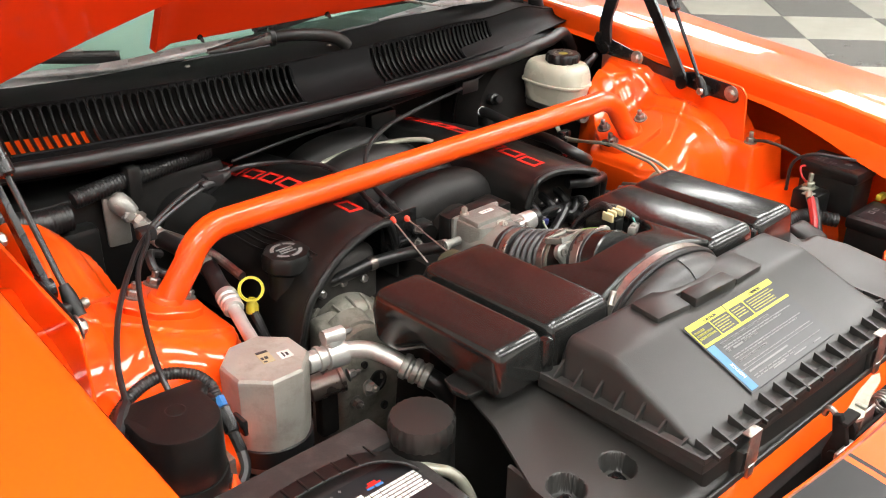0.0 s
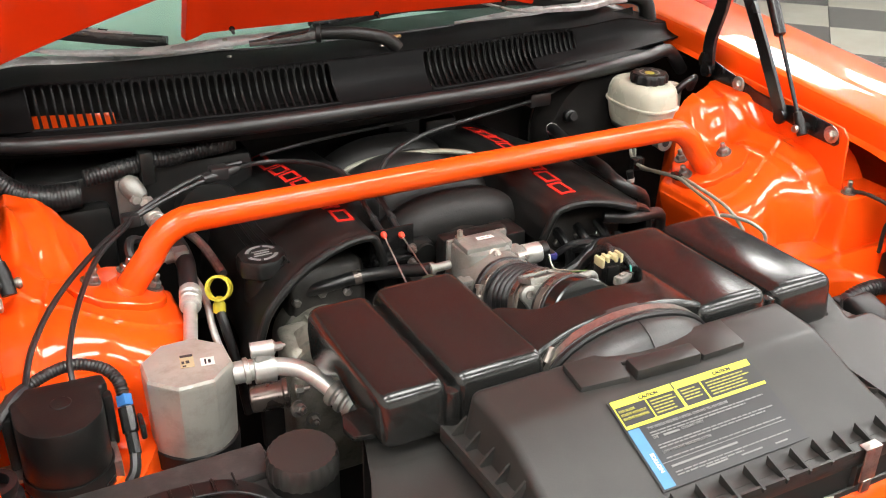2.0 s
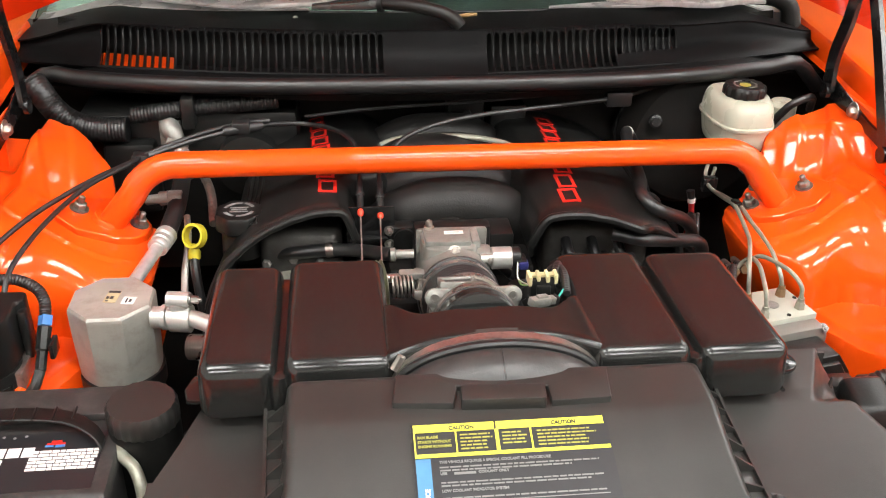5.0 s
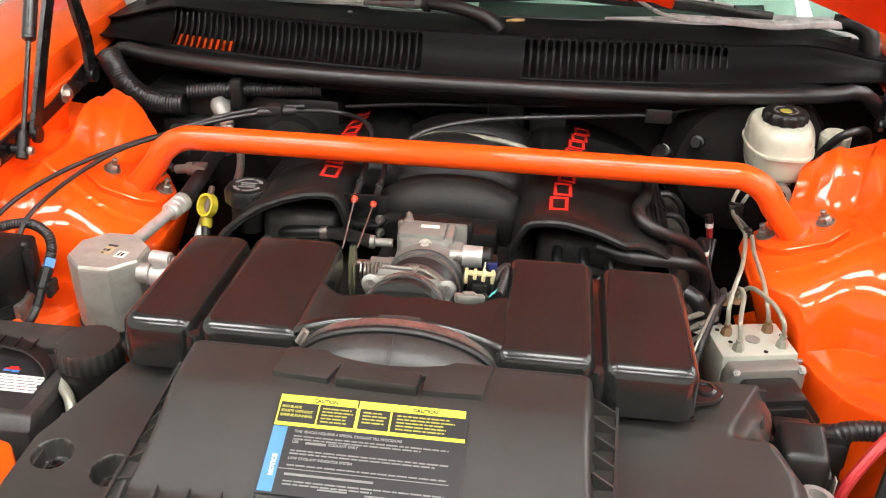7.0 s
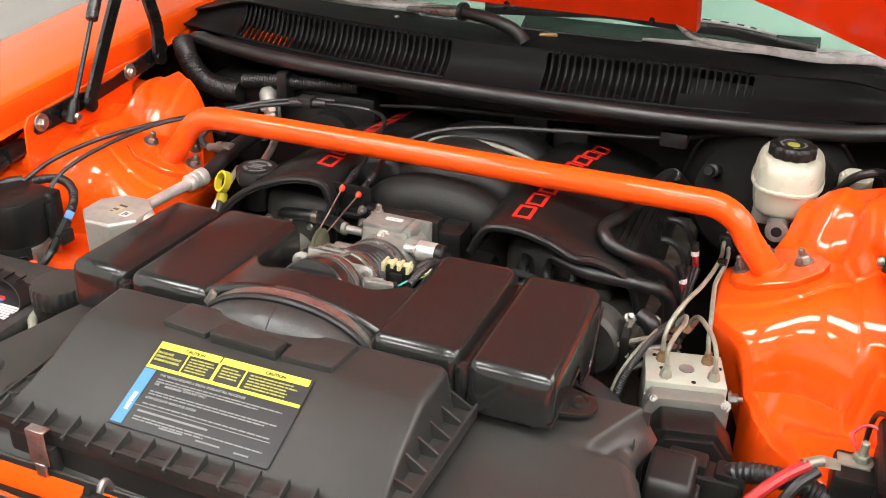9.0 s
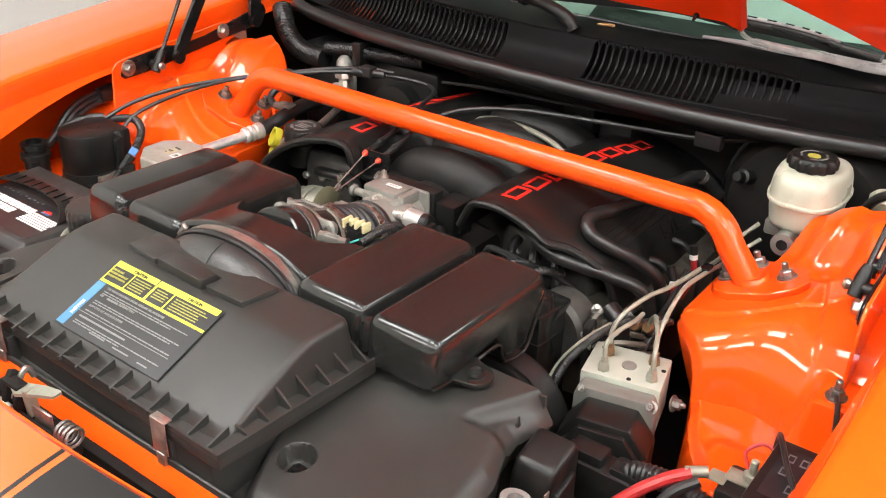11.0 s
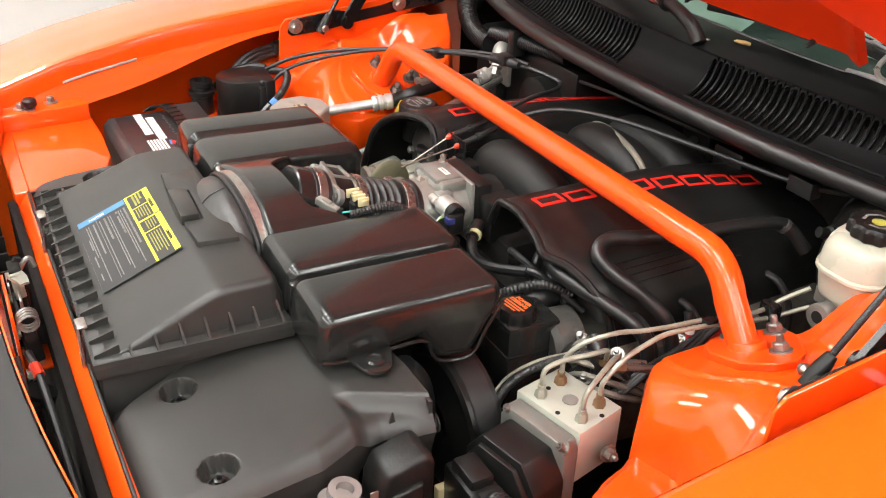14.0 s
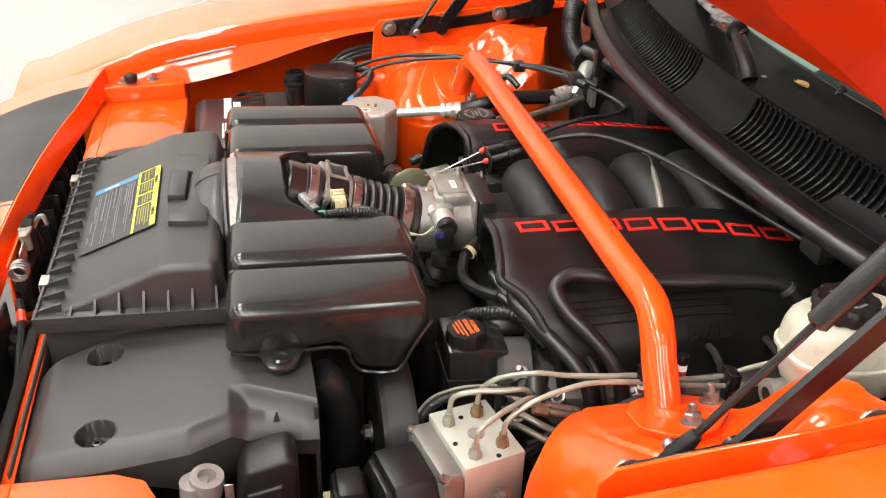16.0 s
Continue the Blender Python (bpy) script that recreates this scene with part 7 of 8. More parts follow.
for k in range(6):
    x = -0.470
    while x < -0.408:
        w = r3.uniform(0.004, 0.011)
        wb.append(box(x, min(x + w, -0.405), -0.434 + 0.0050 * k, -0.4306 + 0.0050 * k, 0.7975, 0.798))
        x += w + 0.001
part("white_print", join(*wb), WHITE_PAPER, lab, "lines of small white print", smooth=False)
part("red_emblem", join(box(-0.458, -0.440, -0.397, -0.3945, 0.7975, 0.798), box(-0.454, -0.444, -0.3945, -0.391, 0.7975, 0.798)), RED_PRINT, lab, smooth=False)
part("blue_emblem", join(box(-0.459, -0.451, -0.400, -0.3975, 0.7975, 0.798), box(-0.449, -0.440, -0.401, -0.3975, 0.7975, 0.798)), BLUE_PLASTIC, lab, smooth=False)
for k in range(8):
    part("strap_rib", box(-0.575 + 0.0200 * k, -0.5725 + 0.0200 * k, -0.3785 - 0.0006 * abs(k - 3.5), -0.3585 - 0.0006 * abs(k - 3.5), 0.8150, 0.8175, 0.0008), BLACK_SATIN, strap)
part("dot_row", join(*[lathe([(0.0016, 0.7975), (0.0016, 0.798)], (-0.58 + 0.011 * k, -0.384 + 0.002 * (k % 2), 0), n=10) for k in range(10)]), LABEL_GREY, lab, smooth=False)

tank = thing("coolant_tank", (-0.368, -0.375, 0.66), "black coolant tank with large ribbed cap", "coolant tank")
part("neck", lathe([(0.036, 0.66), (0.036, 0.80), (0.033, 0.81)], (-0.366, -0.374, 0), n=28), BLACK_SATIN, tank)
part("cap", lathe([(0.0345, 0.803), (0.0365, 0.806), (0.0365, 0.824), (0.034, 0.829), (0.030, 0.8295)], (-0.366, -0.374, 0), n=96, flute=24, depth=0.0012), BLACK_MATT, tank)
cp = thing("coolant_pipe", (-0.38, -0.40, 0.72), "pale bent metal pipe by the coolant tank", "pipe")
part("pipe", tube([(-0.402, -0.352, 0.785), (-0.396, -0.382, 0.790), (-0.385, -0.408, 0.790), (-0.370, -0.425, 0.786), (-0.362, -0.44, 0.77), (-0.360, -0.452, 0.74), (-0.360, -0.455, 0.68)], 0.0062, 12), BRAKE_LINE, cp)
part("joint", lathe([(0.011, 0), (0.011, 0.02)], (-0.36, -0.455, 0.71), (0, 0, 1), 12), ALU, cp)

servo = thing("cruise_servo", (-0.578, -0.222, 0.74), "black cruise control servo drum in a steel bracket", "servo")
SC = (-0.572, -0.238)
servo_plan = [(SC[0] + 0.043 * math.cos(radians(a)), SC[1] + 0.043 * math.sin(radians(a))) for a in range(-180, 1, 12)] + [(SC[0] + 0.043, SC[1] + 0.026), (SC[0] + 0.052, SC[1] + 0.030), (SC[0] + 0.050, SC[1] + 0.050), (SC[0] - 0.046, SC[1] + 0.056), (SC[0] - 0.050, SC[1] + 0.030), (SC[0] - 0.043, SC[1] + 0.026)]
part("cover", prism(servo_plan, 0.785, 0.853, 0.004), BLACK_SATIN, servo, "black plastic cover with a squared back")
part("drum", lathe([(0.038, 0.735), (0.0445, 0.742), (0.0455, 0.782), (0.0445, 0.787)], (*SC, 0), n=36), BLACK_SATIN, servo)
part("top_dimple", lathe([(0.011, 0.8532), (0.010, 0.8538), (0.008, 0.8534)], (SC[0] + 0.004, SC[1] + 0.012, 0), n=24), BLACK_SATIN, servo)
for sd in (1, -1):
    part("side_post", box(SC[0] + sd * 0.049 - 0.005, SC[0] + sd * 0.049 + 0.005, SC[1] + 0.018, SC[1] + 0.032, 0.78, 0.843, 0.003), BLACK_SATIN, servo)
part("ribs", join(*[moved(box(0.040, 0.0468, -0.008, 0.008, 0.755, 0.775, 0.001), Matrix.Translation((*SC, 0)) @ pose(0, 0, 0, 0, 0, a)) for a in (200, 240, 280, 320, 0)]), BLACK_GLOSS, servo)
part("bracket", join(box(-0.545, -0.515, -0.262, -0.195, 0.735, 0.742, 0.002), box(-0.532, -0.522, -0.255, -0.205, 0.738, 0.785, 0.002), box(-0.640, -0.605, -0.235, -0.205, 0.775, 0.780, 0.001), lathe([(0.049, 0.738), (0.049, 0.748)], (*SC, 0), n=36)), STEEL, servo)
bolt("nut", (-0.645, -0.21, 0.80), servo, r=0.008, axis=(0.3, -0.4, 0.8), stud=0.004)
sc = thing("servo_connector", (-0.505, -0.22, 0.76), "black plug with blue lock on the servo wiring", "connector")
axis = Vector((-0.03, -0.72, -0.68)).normalized()
part("lock", lathe([(0.0082, -0.003), (0.0082, 0.009)], (-0.505, -0.196, 0.820), axis, 4), BLUE_PLASTIC, sc, "blue plug lock")
part("plug", join(lathe([(0.0085, 0.011), (0.0085, 0.038), (0.0065, 0.040), (0.0065, 0.062), (0.004, 0.064)], (-0.505, -0.196, 0.820), axis, 8), box(-0.497, -0.491, -0.232, -0.208, 0.785, 0.805, 0.002)), BLACK_GLOSS, sc)
part("pigtail", tube([Vector((-0.505, -0.196, 0.820)) + axis * 0.06, (-0.512, -0.255, 0.765), (-0.525, -0.262, 0.752)], 0.006, 8), CABLE, sc)
part("loom", tube([(-0.505, -0.194, 0.822), (-0.507, -0.182, 0.835), (-0.52, -0.168, 0.846), (-0.55, -0.158, 0.852), (-0.59, -0.165, 0.845), (-0.63, -0.195, 0.832), (-0.66, -0.235, 0.81)], 0.0072, 10, ribs=0.0009, rib_pitch=0.004), CABLE, sc)
apl = thing("apron_loom", (-0.66, -0.12, 0.86), "black taped wiring loom along the fender apron", "wiring loom")
for k in range(3):
    part("loom", tube([(-0.655 - 0.008 * k, -0.235, 0.805 + 0.006 * k), (-0.664 - 0.006 * k, -0.19, 0.838 + 0.007 * k), (-0.670 - 0.004 * k, -0.13, 0.852 + 0.006 * k), (-0.668, -0.06, 0.856 + 0.007 * k), (-0.664, 0.02, 0.862 + 0.006 * k)], 0.0055, 8), CABLE, apl)
part("tape", lathe([(0.014, -0.02), (0.015, 0.0), (0.014, 0.02)], (-0.670, -0.12, 0.862), (0, 1, 0.08), 12), RUBBER, apl)
pot = thing("washer_filler", (-0.645, -0.294, 0.76), "black rubber filler neck beside the battery", "filler neck")
part("neck", lathe([(0.020, 0.755), (0.020, 0.80), (0.024, 0.802), (0.024, 0.81), (0.018, 0.812), (0.018, 0.818), (0.021, 0.82), (0.021, 0.828), (0.014, 0.829), (0.013, 0.818)], (-0.640, -0.292, 0), n=24), RUBBER, pot)
part("lead", tube([(-0.655, -0.27, 0.80), (-0.64, -0.235, 0.835), (-0.615, -0.20, 0.85), (-0.60, -0.18, 0.85)], 0.007, 8), CABLE, pot)

# ---------------------------------------------------------------- under the shroud: connectors, lamp back
lamp = thing("headlamp_back", (0.435, -0.46, 0.70), "clear plastic back of the headlamp", "headlamp")
part("lens_back", lathe([(0.014, 0.66), (0.019, 0.70), (0.019, 0.745), (0.015, 0.765), (0.014, 0.782)], (0.412, -0.468, 0), n=20), CLEAR, lamp)
part("adjuster", lathe([(0.013, -0.045), (0.0175, -0.004), (0.0165, 0.0), (0.0165, 0.003), (0.009, 0.0035), (0.008, -0.006)], (0.412, -0.455, 0.784), (0.1, 0.12, 1), 20), CLEAR, lamp)
sconn = thing("fan_connector", (0.392, -0.395, 0.70), "black fan wiring connector under the shroud", "connector")
part("shell", join(slab([(-0.440, 0.66), (-0.432, 0.765), (-0.424, 0.785), (-0.380, 0.797), (-0.372, 0.785), (-0.375, 0.66)], 0.385, 0.432, 0.007), slab([(-0.428, 0.70), (-0.424, 0.76), (-0.388, 0.768), (-0.385, 0.70)], 0.43, 0.438, 0.003)), BLACK_SATIN, sconn)
part("clip", box(0.4325, 0.4345, -0.444, -0.4355, 0.705, 0.775, 0.0008), STEEL, sconn, "bright sprung clip")
sconn.location += Vector((0, 0.006, 0.017))
part("teeth", join(*[box(0.424, 0.428, -0.426 + 0.009 * k, -0.421 + 0.009 * k, 0.75 + 0.009 * k, 0.757 + 0.009 * k, 0.001) for k in range(4)]), NUT, sconn)

# ---------------------------------------------------------------- hinges, gas struts
def hinge(s):
    pr = [(-0.129, 0.906), (-0.124, 0.923), (-0.11, 0.931), (-0.03, 0.938), (0.0, 0.932), (0.06, 0.938), (0.14, 0.955), (0.205, 0.970), (0.212, 0.955), (0.20, 0.932), (0.10, 0.923), (0.02, 0.913), (-0.06, 0.902), (-0.122, 0.899)]
    h = part("hinge", slab(pr, s * 0.611, s * 0.6155, 0.0015, 1), HINGE_BLACK, hood, "black painted steel hinge")
    part("backing_plate", slab([(-0.150, 0.815), (-0.142, 0.918), (-0.130, 0.931), (0.10, 0.952), (0.15, 0.952), (0.175, 0.94), (0.11, 0.912), (0.09, 0.815)], s * 0.616, s * 0.620, 0.001, 1), ORANGE_INNER, h, "orange painted backing plate")
    for by, bz in ((-0.114, 0.917), (0.10, 0.938)):
        part("bolt", join(lathe([(0.014, 0), (0.014, 0.002)], (s * 0.611, by, bz), (-s, 0, 0), 20), lathe([(0.0085, 0.002), (0.0085, 0.008), (0.006, 0.010)], (s * 0.611, by, bz), (-s, 0, 0), 6)), STEEL, h)
    fa, fb2 = Vector((s * 0.602, -0.017, 0.915)), Vector((s * 0.640, 0.30, 1.33))
    n = Vector((0, 0.8, -0.6))
    def arm(pts, w):
        bm = bmesh.new()
        rows = []
        for i, p in enumerate(pts):
            p = Vector(p)
            t = (Vector(pts[min(i + 1, len(pts) - 1)]) - Vector(pts[max(i - 1, 0)])).normalized()
            side = t.cross(Vector((1, 0, 0))).normalized() * w
            th = Vector((0.0035, 0, 0))
            rows.append([bm.verts.new(p + side + th), bm.verts.new(p - side + th), bm.verts.new(p - side - th), bm.verts.new(p + side - th)])
        for r0, r1 in zip(rows, rows[1:]):
            for i in range(4):
                bm.faces.new((r0[i], r0[(i + 1) % 4], r1[(i + 1) % 4], r1[i]))
        bm.faces.new(rows[0][::-1])
        bm.faces.new(rows[-1])
        return bevel(bm, 0.0012, 1)
    part("front_arm", arm(curve_points([fa, fa.lerp(fb2, 0.33), fa.lerp(fb2, 0.66) + Vector((0, 0.01, 0)), fb2], 4), 0.011), HINGE_BLACK, h)
    part("rear_arm", arm(curve_points([(s * 0.603, 0.172, 0.945), (s * 0.605, 0.178, 1.0), (s * 0.607, 0.160, 1.08), (s * 0.608, 0.165, 1.20), (s * 0.61, 0.2, 1.30)], 4), 0.013), HINGE_BLACK, h)
    for py, pz in ((-0.015, 0.917), (0.172, 0.945)):
        part("pivot", lathe([(0.012, 0), (0.012, 0.007)], (s * 0.602, py, pz), (-s, 0, 0), 18), HINGE_BLACK, h)


def gas_strut(s):
    a, b = Vector((s * 0.594, -0.066, 0.915)), Vector((s * 0.634, 0.20, 1.30))
    g = thing("gas_strut", tuple(a), "black gas strut holding the hood open", "gas strut", "hood gas struts")
    d = (b - a).normalized()
    length = (b - a).length
    part("rod", lathe([(0.0036, 0.01), (0.0036, 0.17)], a, d, 12), HINGE_BLACK, g)
    part("cylinder", lathe([(0.006, 0.155), (0.0098, 0.158), (0.0098, length)], a, d, 18), HINGE_BLACK, g)
    part("socket", join(lathe([(0.0085, -0.012), (0.0085, 0.012), (0.006, 0.026)], a, d, 12), lathe([(0.0075, -0.006), (0.0075, 0.014)], a, (s, 0, 0), 12)), BLACK_SATIN, g)
    part("ball_stud", lathe([(0.005, -0.016), (0.007, -0.012), (0.005, -0.008)], a, (s, 0, 0), 12), STEEL, g)


for s in MIRROR:
    hinge(s)
    gas_strut(s)

# ---------------------------------------------------------------- wipers, screen trim, leaf
WIPER_BLACK = material("worn_wiper_paint", (0.035, 0.035, 0.034), 0.27, vary=0.2, scale=20, bump=0.05, bump_scale=300, spec=0.5, coat=1.0)


def flat_bar(pts, widths, heights, n=14):
    """A rounded flat bar along the points, its width level and its height upright."""
    line = curve_points(pts, 8)
    ks = [i / (len(pts) - 1) for i in range(len(pts))]
    rings = []
    for i, p in enumerate(line):
        t = (line[min(i + 1, len(line) - 1)] - line[max(i - 1, 0)]).normalized()
        side = t.cross(Vector((0, 0, 1))).normalized()
        up = side.cross(t).normalized()
        k = i / (len(line) - 1)
        w, h = interp(k, ks, widths) / 2, interp(k, ks, heights) / 2
        ring = []
        for j in range(n):
            a = 2 * math.pi * j / n
            c, q = math.cos(a), math.sin(a)
            ring.append(p + side * w * math.copysign(abs(c) ** 0.55, c) + up * h * math.copysign(abs(q) ** 0.55, q))
        rings.append(ring)
    return loft(rings)


def wiper_blade(w, pts):
    """Rubber lip, black carrier and pale slotted bow of one wiper, along the glass."""
    lift = lambda dz, dy=0.0: [(x, y + dy, z + dz) for x, y, z in pts]
    n = len(pts)
    part("rubber_lip", flat_bar(lift(-0.003), [0.005] * n, [0.012] * n, 8), RUBBER, w)
    part("carrier", flat_bar(lift(0.006), [0.014] * n, [0.010] * n, 8), WIPER_BLACK, w)
    line = curve_points(lift(0.0125, -0.001), 12)
    bow = line[len(line) // 7: -len(line) // 7]
    part("bow", flat_bar([bow[int(k * (len(bow) - 1) / 6)] for k in range(7)], [0.004, 0.010, 0.012, 0.013, 0.012, 0.010, 0.004], [0.004] * 7, 8), TRIM_GREY, w, "worn pale slotted bow")
    for k in range(3, len(bow) - 5, 4):
        a, b = bow[k], bow[k].lerp(bow[k + 1], 1.0) + (bow[k + 1] - bow[k]) * 0.9
        part("bow_slot", flat_bar([a + Vector((0, 0, 0.0016)), (a + b) / 2 + Vector((0, 0, 0.0016)), b + Vector((0, 0, 0.0016))], [0.006] * 3, [0.0025] * 3, 8), DARK, w)


wl = thing("windscreen_wiper", (-0.078, 0.305, 1.02), "black windscreen wiper resting along the cowl", "wiper", "windscreen wipers")
part("arm_head", flat_bar([(-0.085, 0.307, 1.053), (-0.115, 0.314, 1.050), (-0.15, 0.323, 1.047), (-0.19, 0.332, 1.043)], [0.022, 0.032, 0.034, 0.026], [0.018, 0.017, 0.013, 0.008]), WIPER_BLACK, wl)
# Dark arm coloured pale: the white wall's reflection is in the grey.
part("arm", flat_bar([(-0.10, 0.316, 1.053), (-0.16, 0.336, 1.048), (-0.22, 0.352, 1.043), (-0.32, 0.378, 1.034), (-0.44, 0.425, 1.032), (-0.50, 0.46, 1.036)], [0.012, 0.026, 0.036, 0.034, 0.016, 0.012], [0.008, 0.010, 0.010, 0.008, 0.006, 0.005]), TRIM_GREY, wl, "wiper arm with its pale sheen in the colour")
part("arm_cover", tube([(-0.088, 0.309, 1.052), (-0.040, 0.289, 1.053), (0.006, 0.276, 1.045), (0.026, 0.272, 1.034), (0.034, 0.271, 1.025)], (0.0095, 0.0112), 16, 5), BLACK_SATIN, wl)
part("knee_clip", lathe([(0.013, -0.004), (0.0155, -0.003), (0.0155, 0.004), (0.013, 0.005)], (-0.086, 0.308, 1.053), (0.9, -0.3, 0.02), 18), BLACK_SATIN, wl)
part("arm_screw", lathe([(0.0042, 0), (0.0042, 0.0015), (0.003, 0.0028)], (-0.225, 0.340, 1.0492), (0, 0, 1), 14), BRAKE_LINE, wl, "small brass-coloured screw")
wiper_blade(wl, [(-0.62, 0.585, 1.060), (-0.54, 0.540, 1.055), (-0.46, 0.490, 1.049), (-0.38, 0.442, 1.043), (-0.30, 0.400, 1.038)])
wr = thing("windscreen_wiper", (0.55, 0.41, 0.99), "long wiper on the windscreen, its arm coloured pale for sheen", "wiper", "windscreen wipers")
part("arm_rod", flat_bar([(0.228, 0.452, 1.054), (0.246, 0.410, 1.054), (0.268, 0.362, 1.050), (0.292, 0.338, 1.046), (0.33, 0.336, 1.042)], [0.007, 0.007, 0.007, 0.008, 0.010], [0.005] * 5, 10), ALU_BRIGHT, wr, "pale metal rod")
# Pale grey again stands for the sheen on a dark glossy arm.
part("arm", flat_bar([(0.30, 0.337, 1.045), (0.34, 0.342, 1.041), (0.40, 0.360, 1.035), (0.47, 0.380, 1.028), (0.53, 0.405, 1.028), (0.58, 0.412, 1.028)], [0.012, 0.018, 0.024, 0.030, 0.034, 0.034], [0.007, 0.009, 0.011, 0.013, 0.015, 0.016]), TRIM_GREY, wr, "wiper arm with its pale sheen in the colour")
part("arm_cover", tube([(0.57, 0.412, 1.030), (0.60, 0.402, 1.030), (0.622, 0.392, 1.018), (0.63, 0.388, 0.985)], (0.013, 0.017), 16, 5), BLACK_SATIN, wr)
wiper_blade(wr, [(-0.072, 0.380, 1.044), (0.03, 0.415, 1.043), (0.13, 0.440, 1.043), (0.246, 0.425, 1.043), (0.337, 0.420, 1.042), (0.40, 0.405, 1.038), (0.469, 0.395, 1.034)])
# Weathered strip whose grey also holds the bright highlight there.
trim = thing("screen_trim", (0, 0.4, 1.05), "pale worn strip along the windscreen edge, its highlight coloured in", "trim")
for s in MIRROR:
    def band(u, v):
        x = 0.20 + 0.46 * u
        w = 0.004 + 0.034 * smoothstep(0.0, 0.4, u)
        y = screen_y(x) - 0.002 - w * (1 - v)
        return (s * x, y, 1.0235 - 0.002 * (1 - v) - 0.042 * smoothstep(0.5, 0.68, x))
    part("strip", sheet(band, 30, 4, 0.003), TRIM_GREY, trim)
leaf = thing("leaf", (0.055, 0.336, 1.02), "small dry tan leaf lying on the cowl", "leaf")
part("blade", sheet(lambda u, v: (0.055 + 0.03 * (u - 0.5), 0.336 + 0.014 * (v - 0.5) * math.sin(math.pi * (0.08 + 0.86 * u)), 1.0205 + 0.004 * (2 * v - 1) ** 2 + 0.003 * u), 10, 6, 0.0006), LEAF, leaf)
for sx, sy in ((-0.22, 0.33), (0.02, 0.30)):
    k = thing("cowl_screw", (sx, sy, 1.035), "small bright screw in the cowl", "screw")
    part("head", lathe([(0.0042, 0), (0.0042, 0.0015), (0.003, 0.0028)], (sx, sy + CK * sx * sx, 1.0215), (0, 0, 1), 14), STEEL, k)

# ---------------------------------------------------------------- hood latch, pins and small hardware
latch = thing("hood_latch", (-0.02, -0.69, 0.76), "greasy steel hood latch with spring on orange bracket", "latch")
part("bracket", join(box(-0.075, 0.03, -0.700, -0.696, 0.70, 0.822, 0.001), box(-0.03, 0.02, -0.70, -0.665, 0.735, 0.739, 0.001)), ORANGE_INNER, latch)
part("body", join(slab([(-0.692, 0.75), (-0.694, 0.815), (-0.688, 0.838), (-0.680, 0.850), (-0.672, 0.846), (-0.676, 0.825), (-0.670, 0.80), (-0.674, 0.75)], -0.066, -0.058, 0.0015), slab([(-0.692, 0.75), (-0.692, 0.828), (-0.682, 0.842), (-0.674, 0.834), (-0.672, 0.75)], -0.046, -0.040, 0.0015), box(-0.066, -0.036, -0.690, -0.676, 0.838, 0.844, 0.002), slab([(-0.69, 0.75), (-0.69, 0.812), (-0.676, 0.818), (-0.672, 0.755)], 0.022, 0.028, 0.0015), lathe([(0.007, -0.07), (0.007, 0.045)], (0, -0.683, 0.800), (1, 0, 0), 14), box(-0.040, 0.024, -0.692, -0.688, 0.755, 0.815, 0.001)), DARK, latch)
part("lever", join(prism([(-0.046, -0.690), (-0.036, -0.693), (-0.004, -0.684), (0.018, -0.682), (0.024, -0.677), (0.018, -0.672), (-0.010, -0.672), (-0.040, -0.676)], [0.836, 0.836, 0.844, 0.852, 0.857, 0.854, 0.846, 0.838], [0.840, 0.840, 0.848, 0.855, 0.860, 0.857, 0.850, 0.842]), slab([(-0.688, 0.812), (-0.690, 0.846), (-0.678, 0.846), (-0.676, 0.815)], -0.028, -0.022, 0.001)), BRAKE_LINE, latch, "greasy plated release lever")
for pb in ((-0.085, -0.050, -0.694, -0.690, 0.765, 0.818), (-0.020, 0.012, -0.686, -0.683, 0.790, 0.830)):
    part("plate", box(*pb, 0.001), STEEL, latch, "bare steel plate")
part("spring", tube([(0.026 + 0.0030 * a / 6, -0.683 + 0.011 * math.cos(a * math.pi / 6), 0.818 + 0.011 * math.sin(a * math.pi / 6)) for a in range(43)], 0.0017, 6, 1), NUT, latch)
part("hook", tube([(-0.055, -0.685, 0.82), (-0.056, -0.672, 0.842), (-0.056, -0.664, 0.846), (-0.054, -0.66, 0.835)], 0.0035, 8), NUT, latch)
for bx, bz in ((-0.045, 0.80), (0.012, 0.79), (0.04, 0.745)):
    bolt("bolt", (bx, -0.696, bz), latch, BRAKE_LINE, 0.006, (0, 1, 0), 0.003)
lc = thing("latch_cable", (0.07, -0.675, 0.75), "black hood release cable behind the nose", "cable")
part("sheath", tube([(0.035, -0.690, 0.775), (0.07, -0.684, 0.765), (0.14, -0.680, 0.745), (0.22, -0.676, 0.715), (0.30, -0.67, 0.68)], 0.0048, 8), CABLE, lc)
part("end_fitting", lathe([(0.0065, 0), (0.0065, 0.018)], (0.055, -0.687, 0.769), (1, 0.2, -0.3), 10), RED_PLASTIC, lc, "worn orange cable end")
mod = thing("horn_block", (0.06, -0.705, 0.68), "black plastic block below the hood latch", "electrical part")
part("body", join(box(0.04, 0.10, -0.725, -0.69, 0.70, 0.745, 0.006), lathe([(0.018, 0), (0.018, 0.012), (0.01, 0.014)], (0.075, -0.69, 0.735), (0, 0.4, 1), 20)), BLACK_SATIN, mod)
part("radiator_core", box(-0.36, 0.36, -0.665, -0.652, 0.45, 0.785, 0.003), DARK, car)
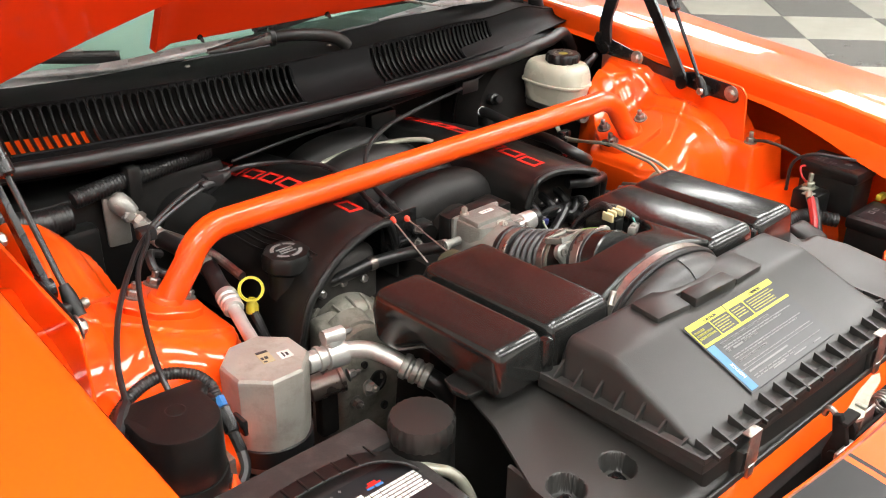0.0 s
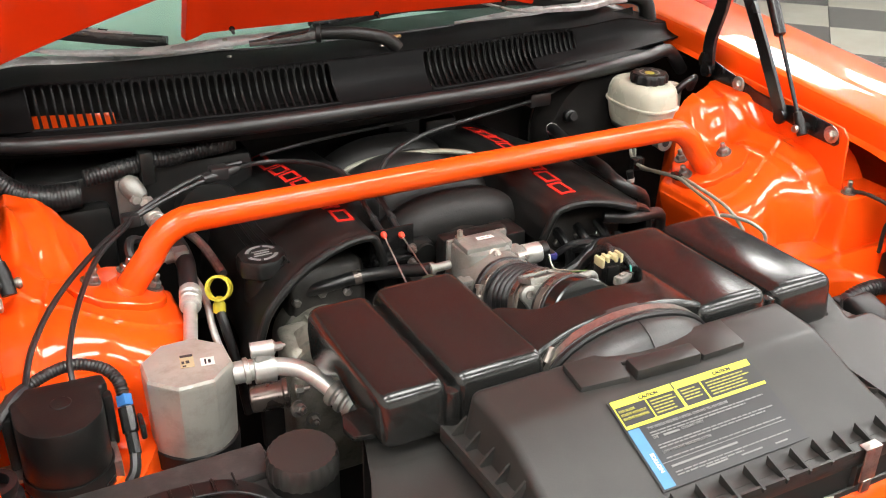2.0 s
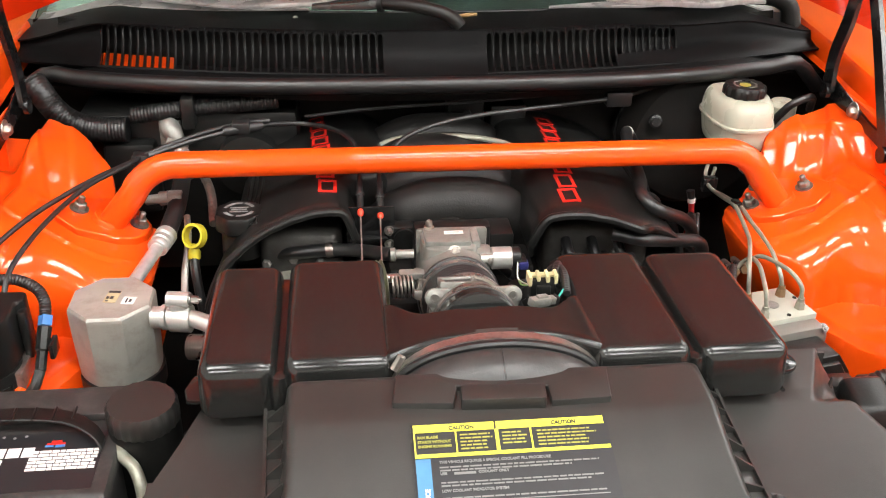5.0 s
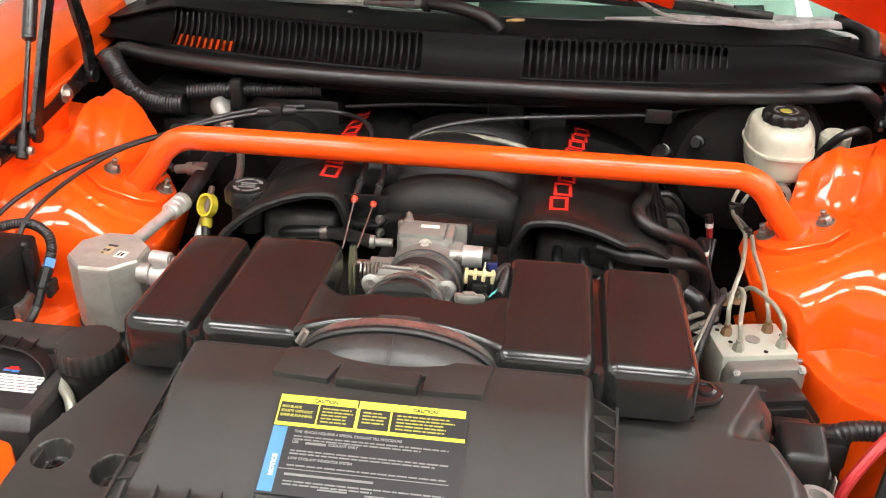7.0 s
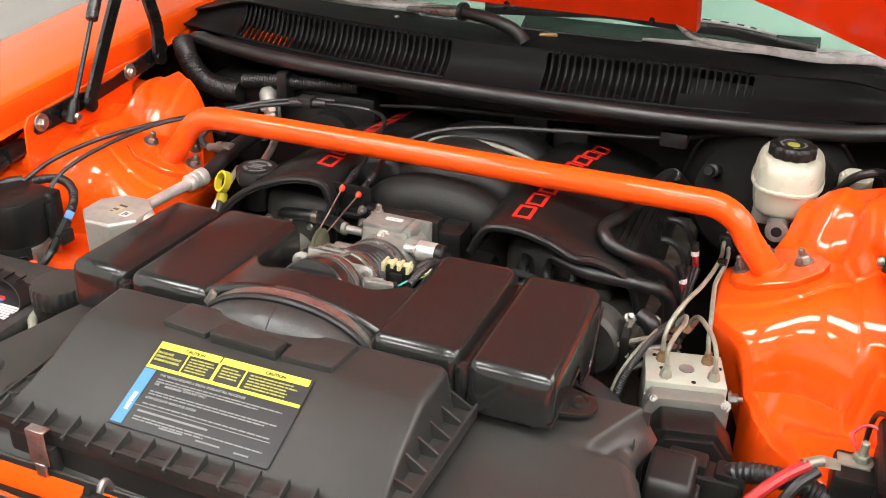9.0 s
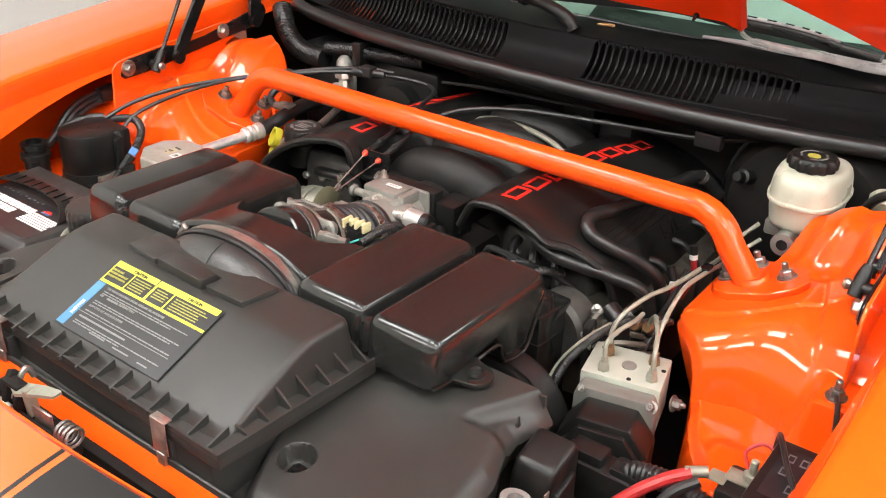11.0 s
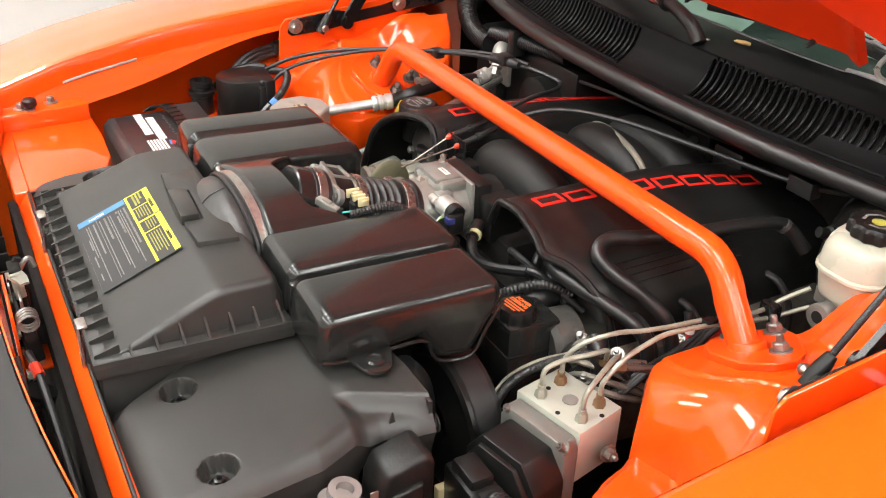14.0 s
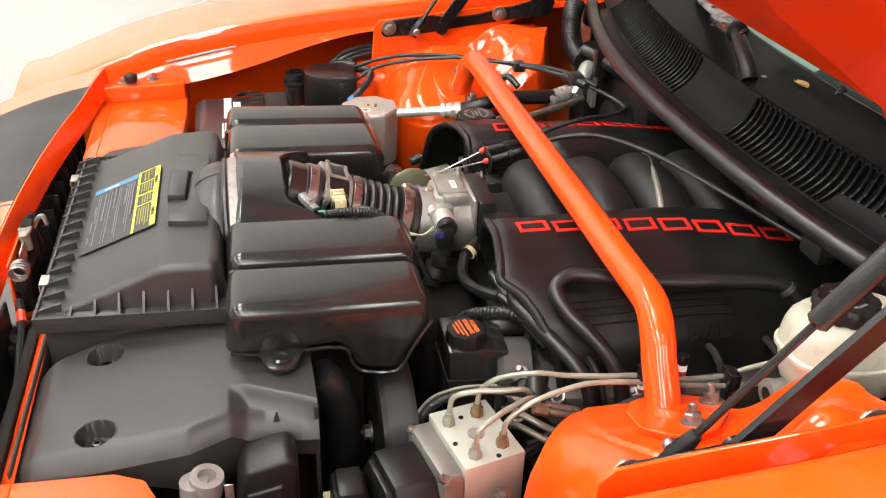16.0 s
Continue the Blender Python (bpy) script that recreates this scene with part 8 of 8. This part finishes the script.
for bx, by in ((-0.612, -0.606), (-0.625, -0.556)):
    k = thing("panel_bolt", (bx, by, 0.830), "bright zinc bolt on the headlamp panel", "bolt")
    bolt("head", (bx, by, 0.830), k, STEEL, r=0.007, stud=0.0, washer=0.012)
pin = thing("hood_stop", (-0.603, -0.592, 0.830), "black rubber hood stop on a bright stud", "hood stop")
part("rubber", lathe([(0.010, 0.836), (0.0115, 0.838), (0.0115, 0.847), (0.009, 0.850)], (-0.603, -0.592, 0), n=20), RUBBER, pin)
part("stud", lathe([(0.009, 0.830), (0.009, 0.833), (0.004, 0.836)], (-0.603, -0.592, 0), n=14), STEEL, pin)
pr = thing("prop_edge", (-0.62, -0.52, 0.86), "bright worn edge strip on the fender flange", "trim")
part("strip", tube([(-0.640, -0.53, 0.857), (-0.645, -0.48, 0.866), (-0.648, -0.40, 0.880)], 0.0022, 6), ALU_BRIGHT, pr)
baffle = thing("grille_duct", (-0.3, -0.69, 0.7), "black plastic duct between nose and radiator", "duct")
part("panel", join(box(-0.58, -0.08, -0.703, -0.699, 0.55, 0.79, 0.001), box(0.06, 0.55, -0.703, -0.699, 0.55, 0.79, 0.001)), BLACK_SATIN, baffle)
part("ribs", join(*[box(-0.56 + 0.05 * k, -0.555 + 0.05 * k, -0.70, -0.682, 0.66, 0.78, 0.001) for k in range(9)]), BLACK_SATIN, baffle)

# front wheels under the fenders
for s in MIRROR:
    w = thing("wheel", (s * 0.80, 0.0, 0.0), "black tyre on a dark alloy wheel", "wheel", "front wheels")
    part("tyre", lathe([(0.22, -0.11), (0.30, -0.115), (0.325, -0.09), (0.33, 0.0), (0.325, 0.09), (0.30, 0.115), (0.22, 0.11)], (s * 0.78, 0.0, 0.33), (1, 0, 0), 40), TYRE, w)
    part("rim", lathe([(0.05, -0.06), (0.21, -0.08), (0.222, -0.10), (0.222, 0.10), (0.21, 0.08), (0.05, 0.06)], (s * 0.78, 0.0, 0.33), (1, 0, 0), 32), DARK, w)

# ---------------------------------------------------------------- floor pieces
floor_tiles()
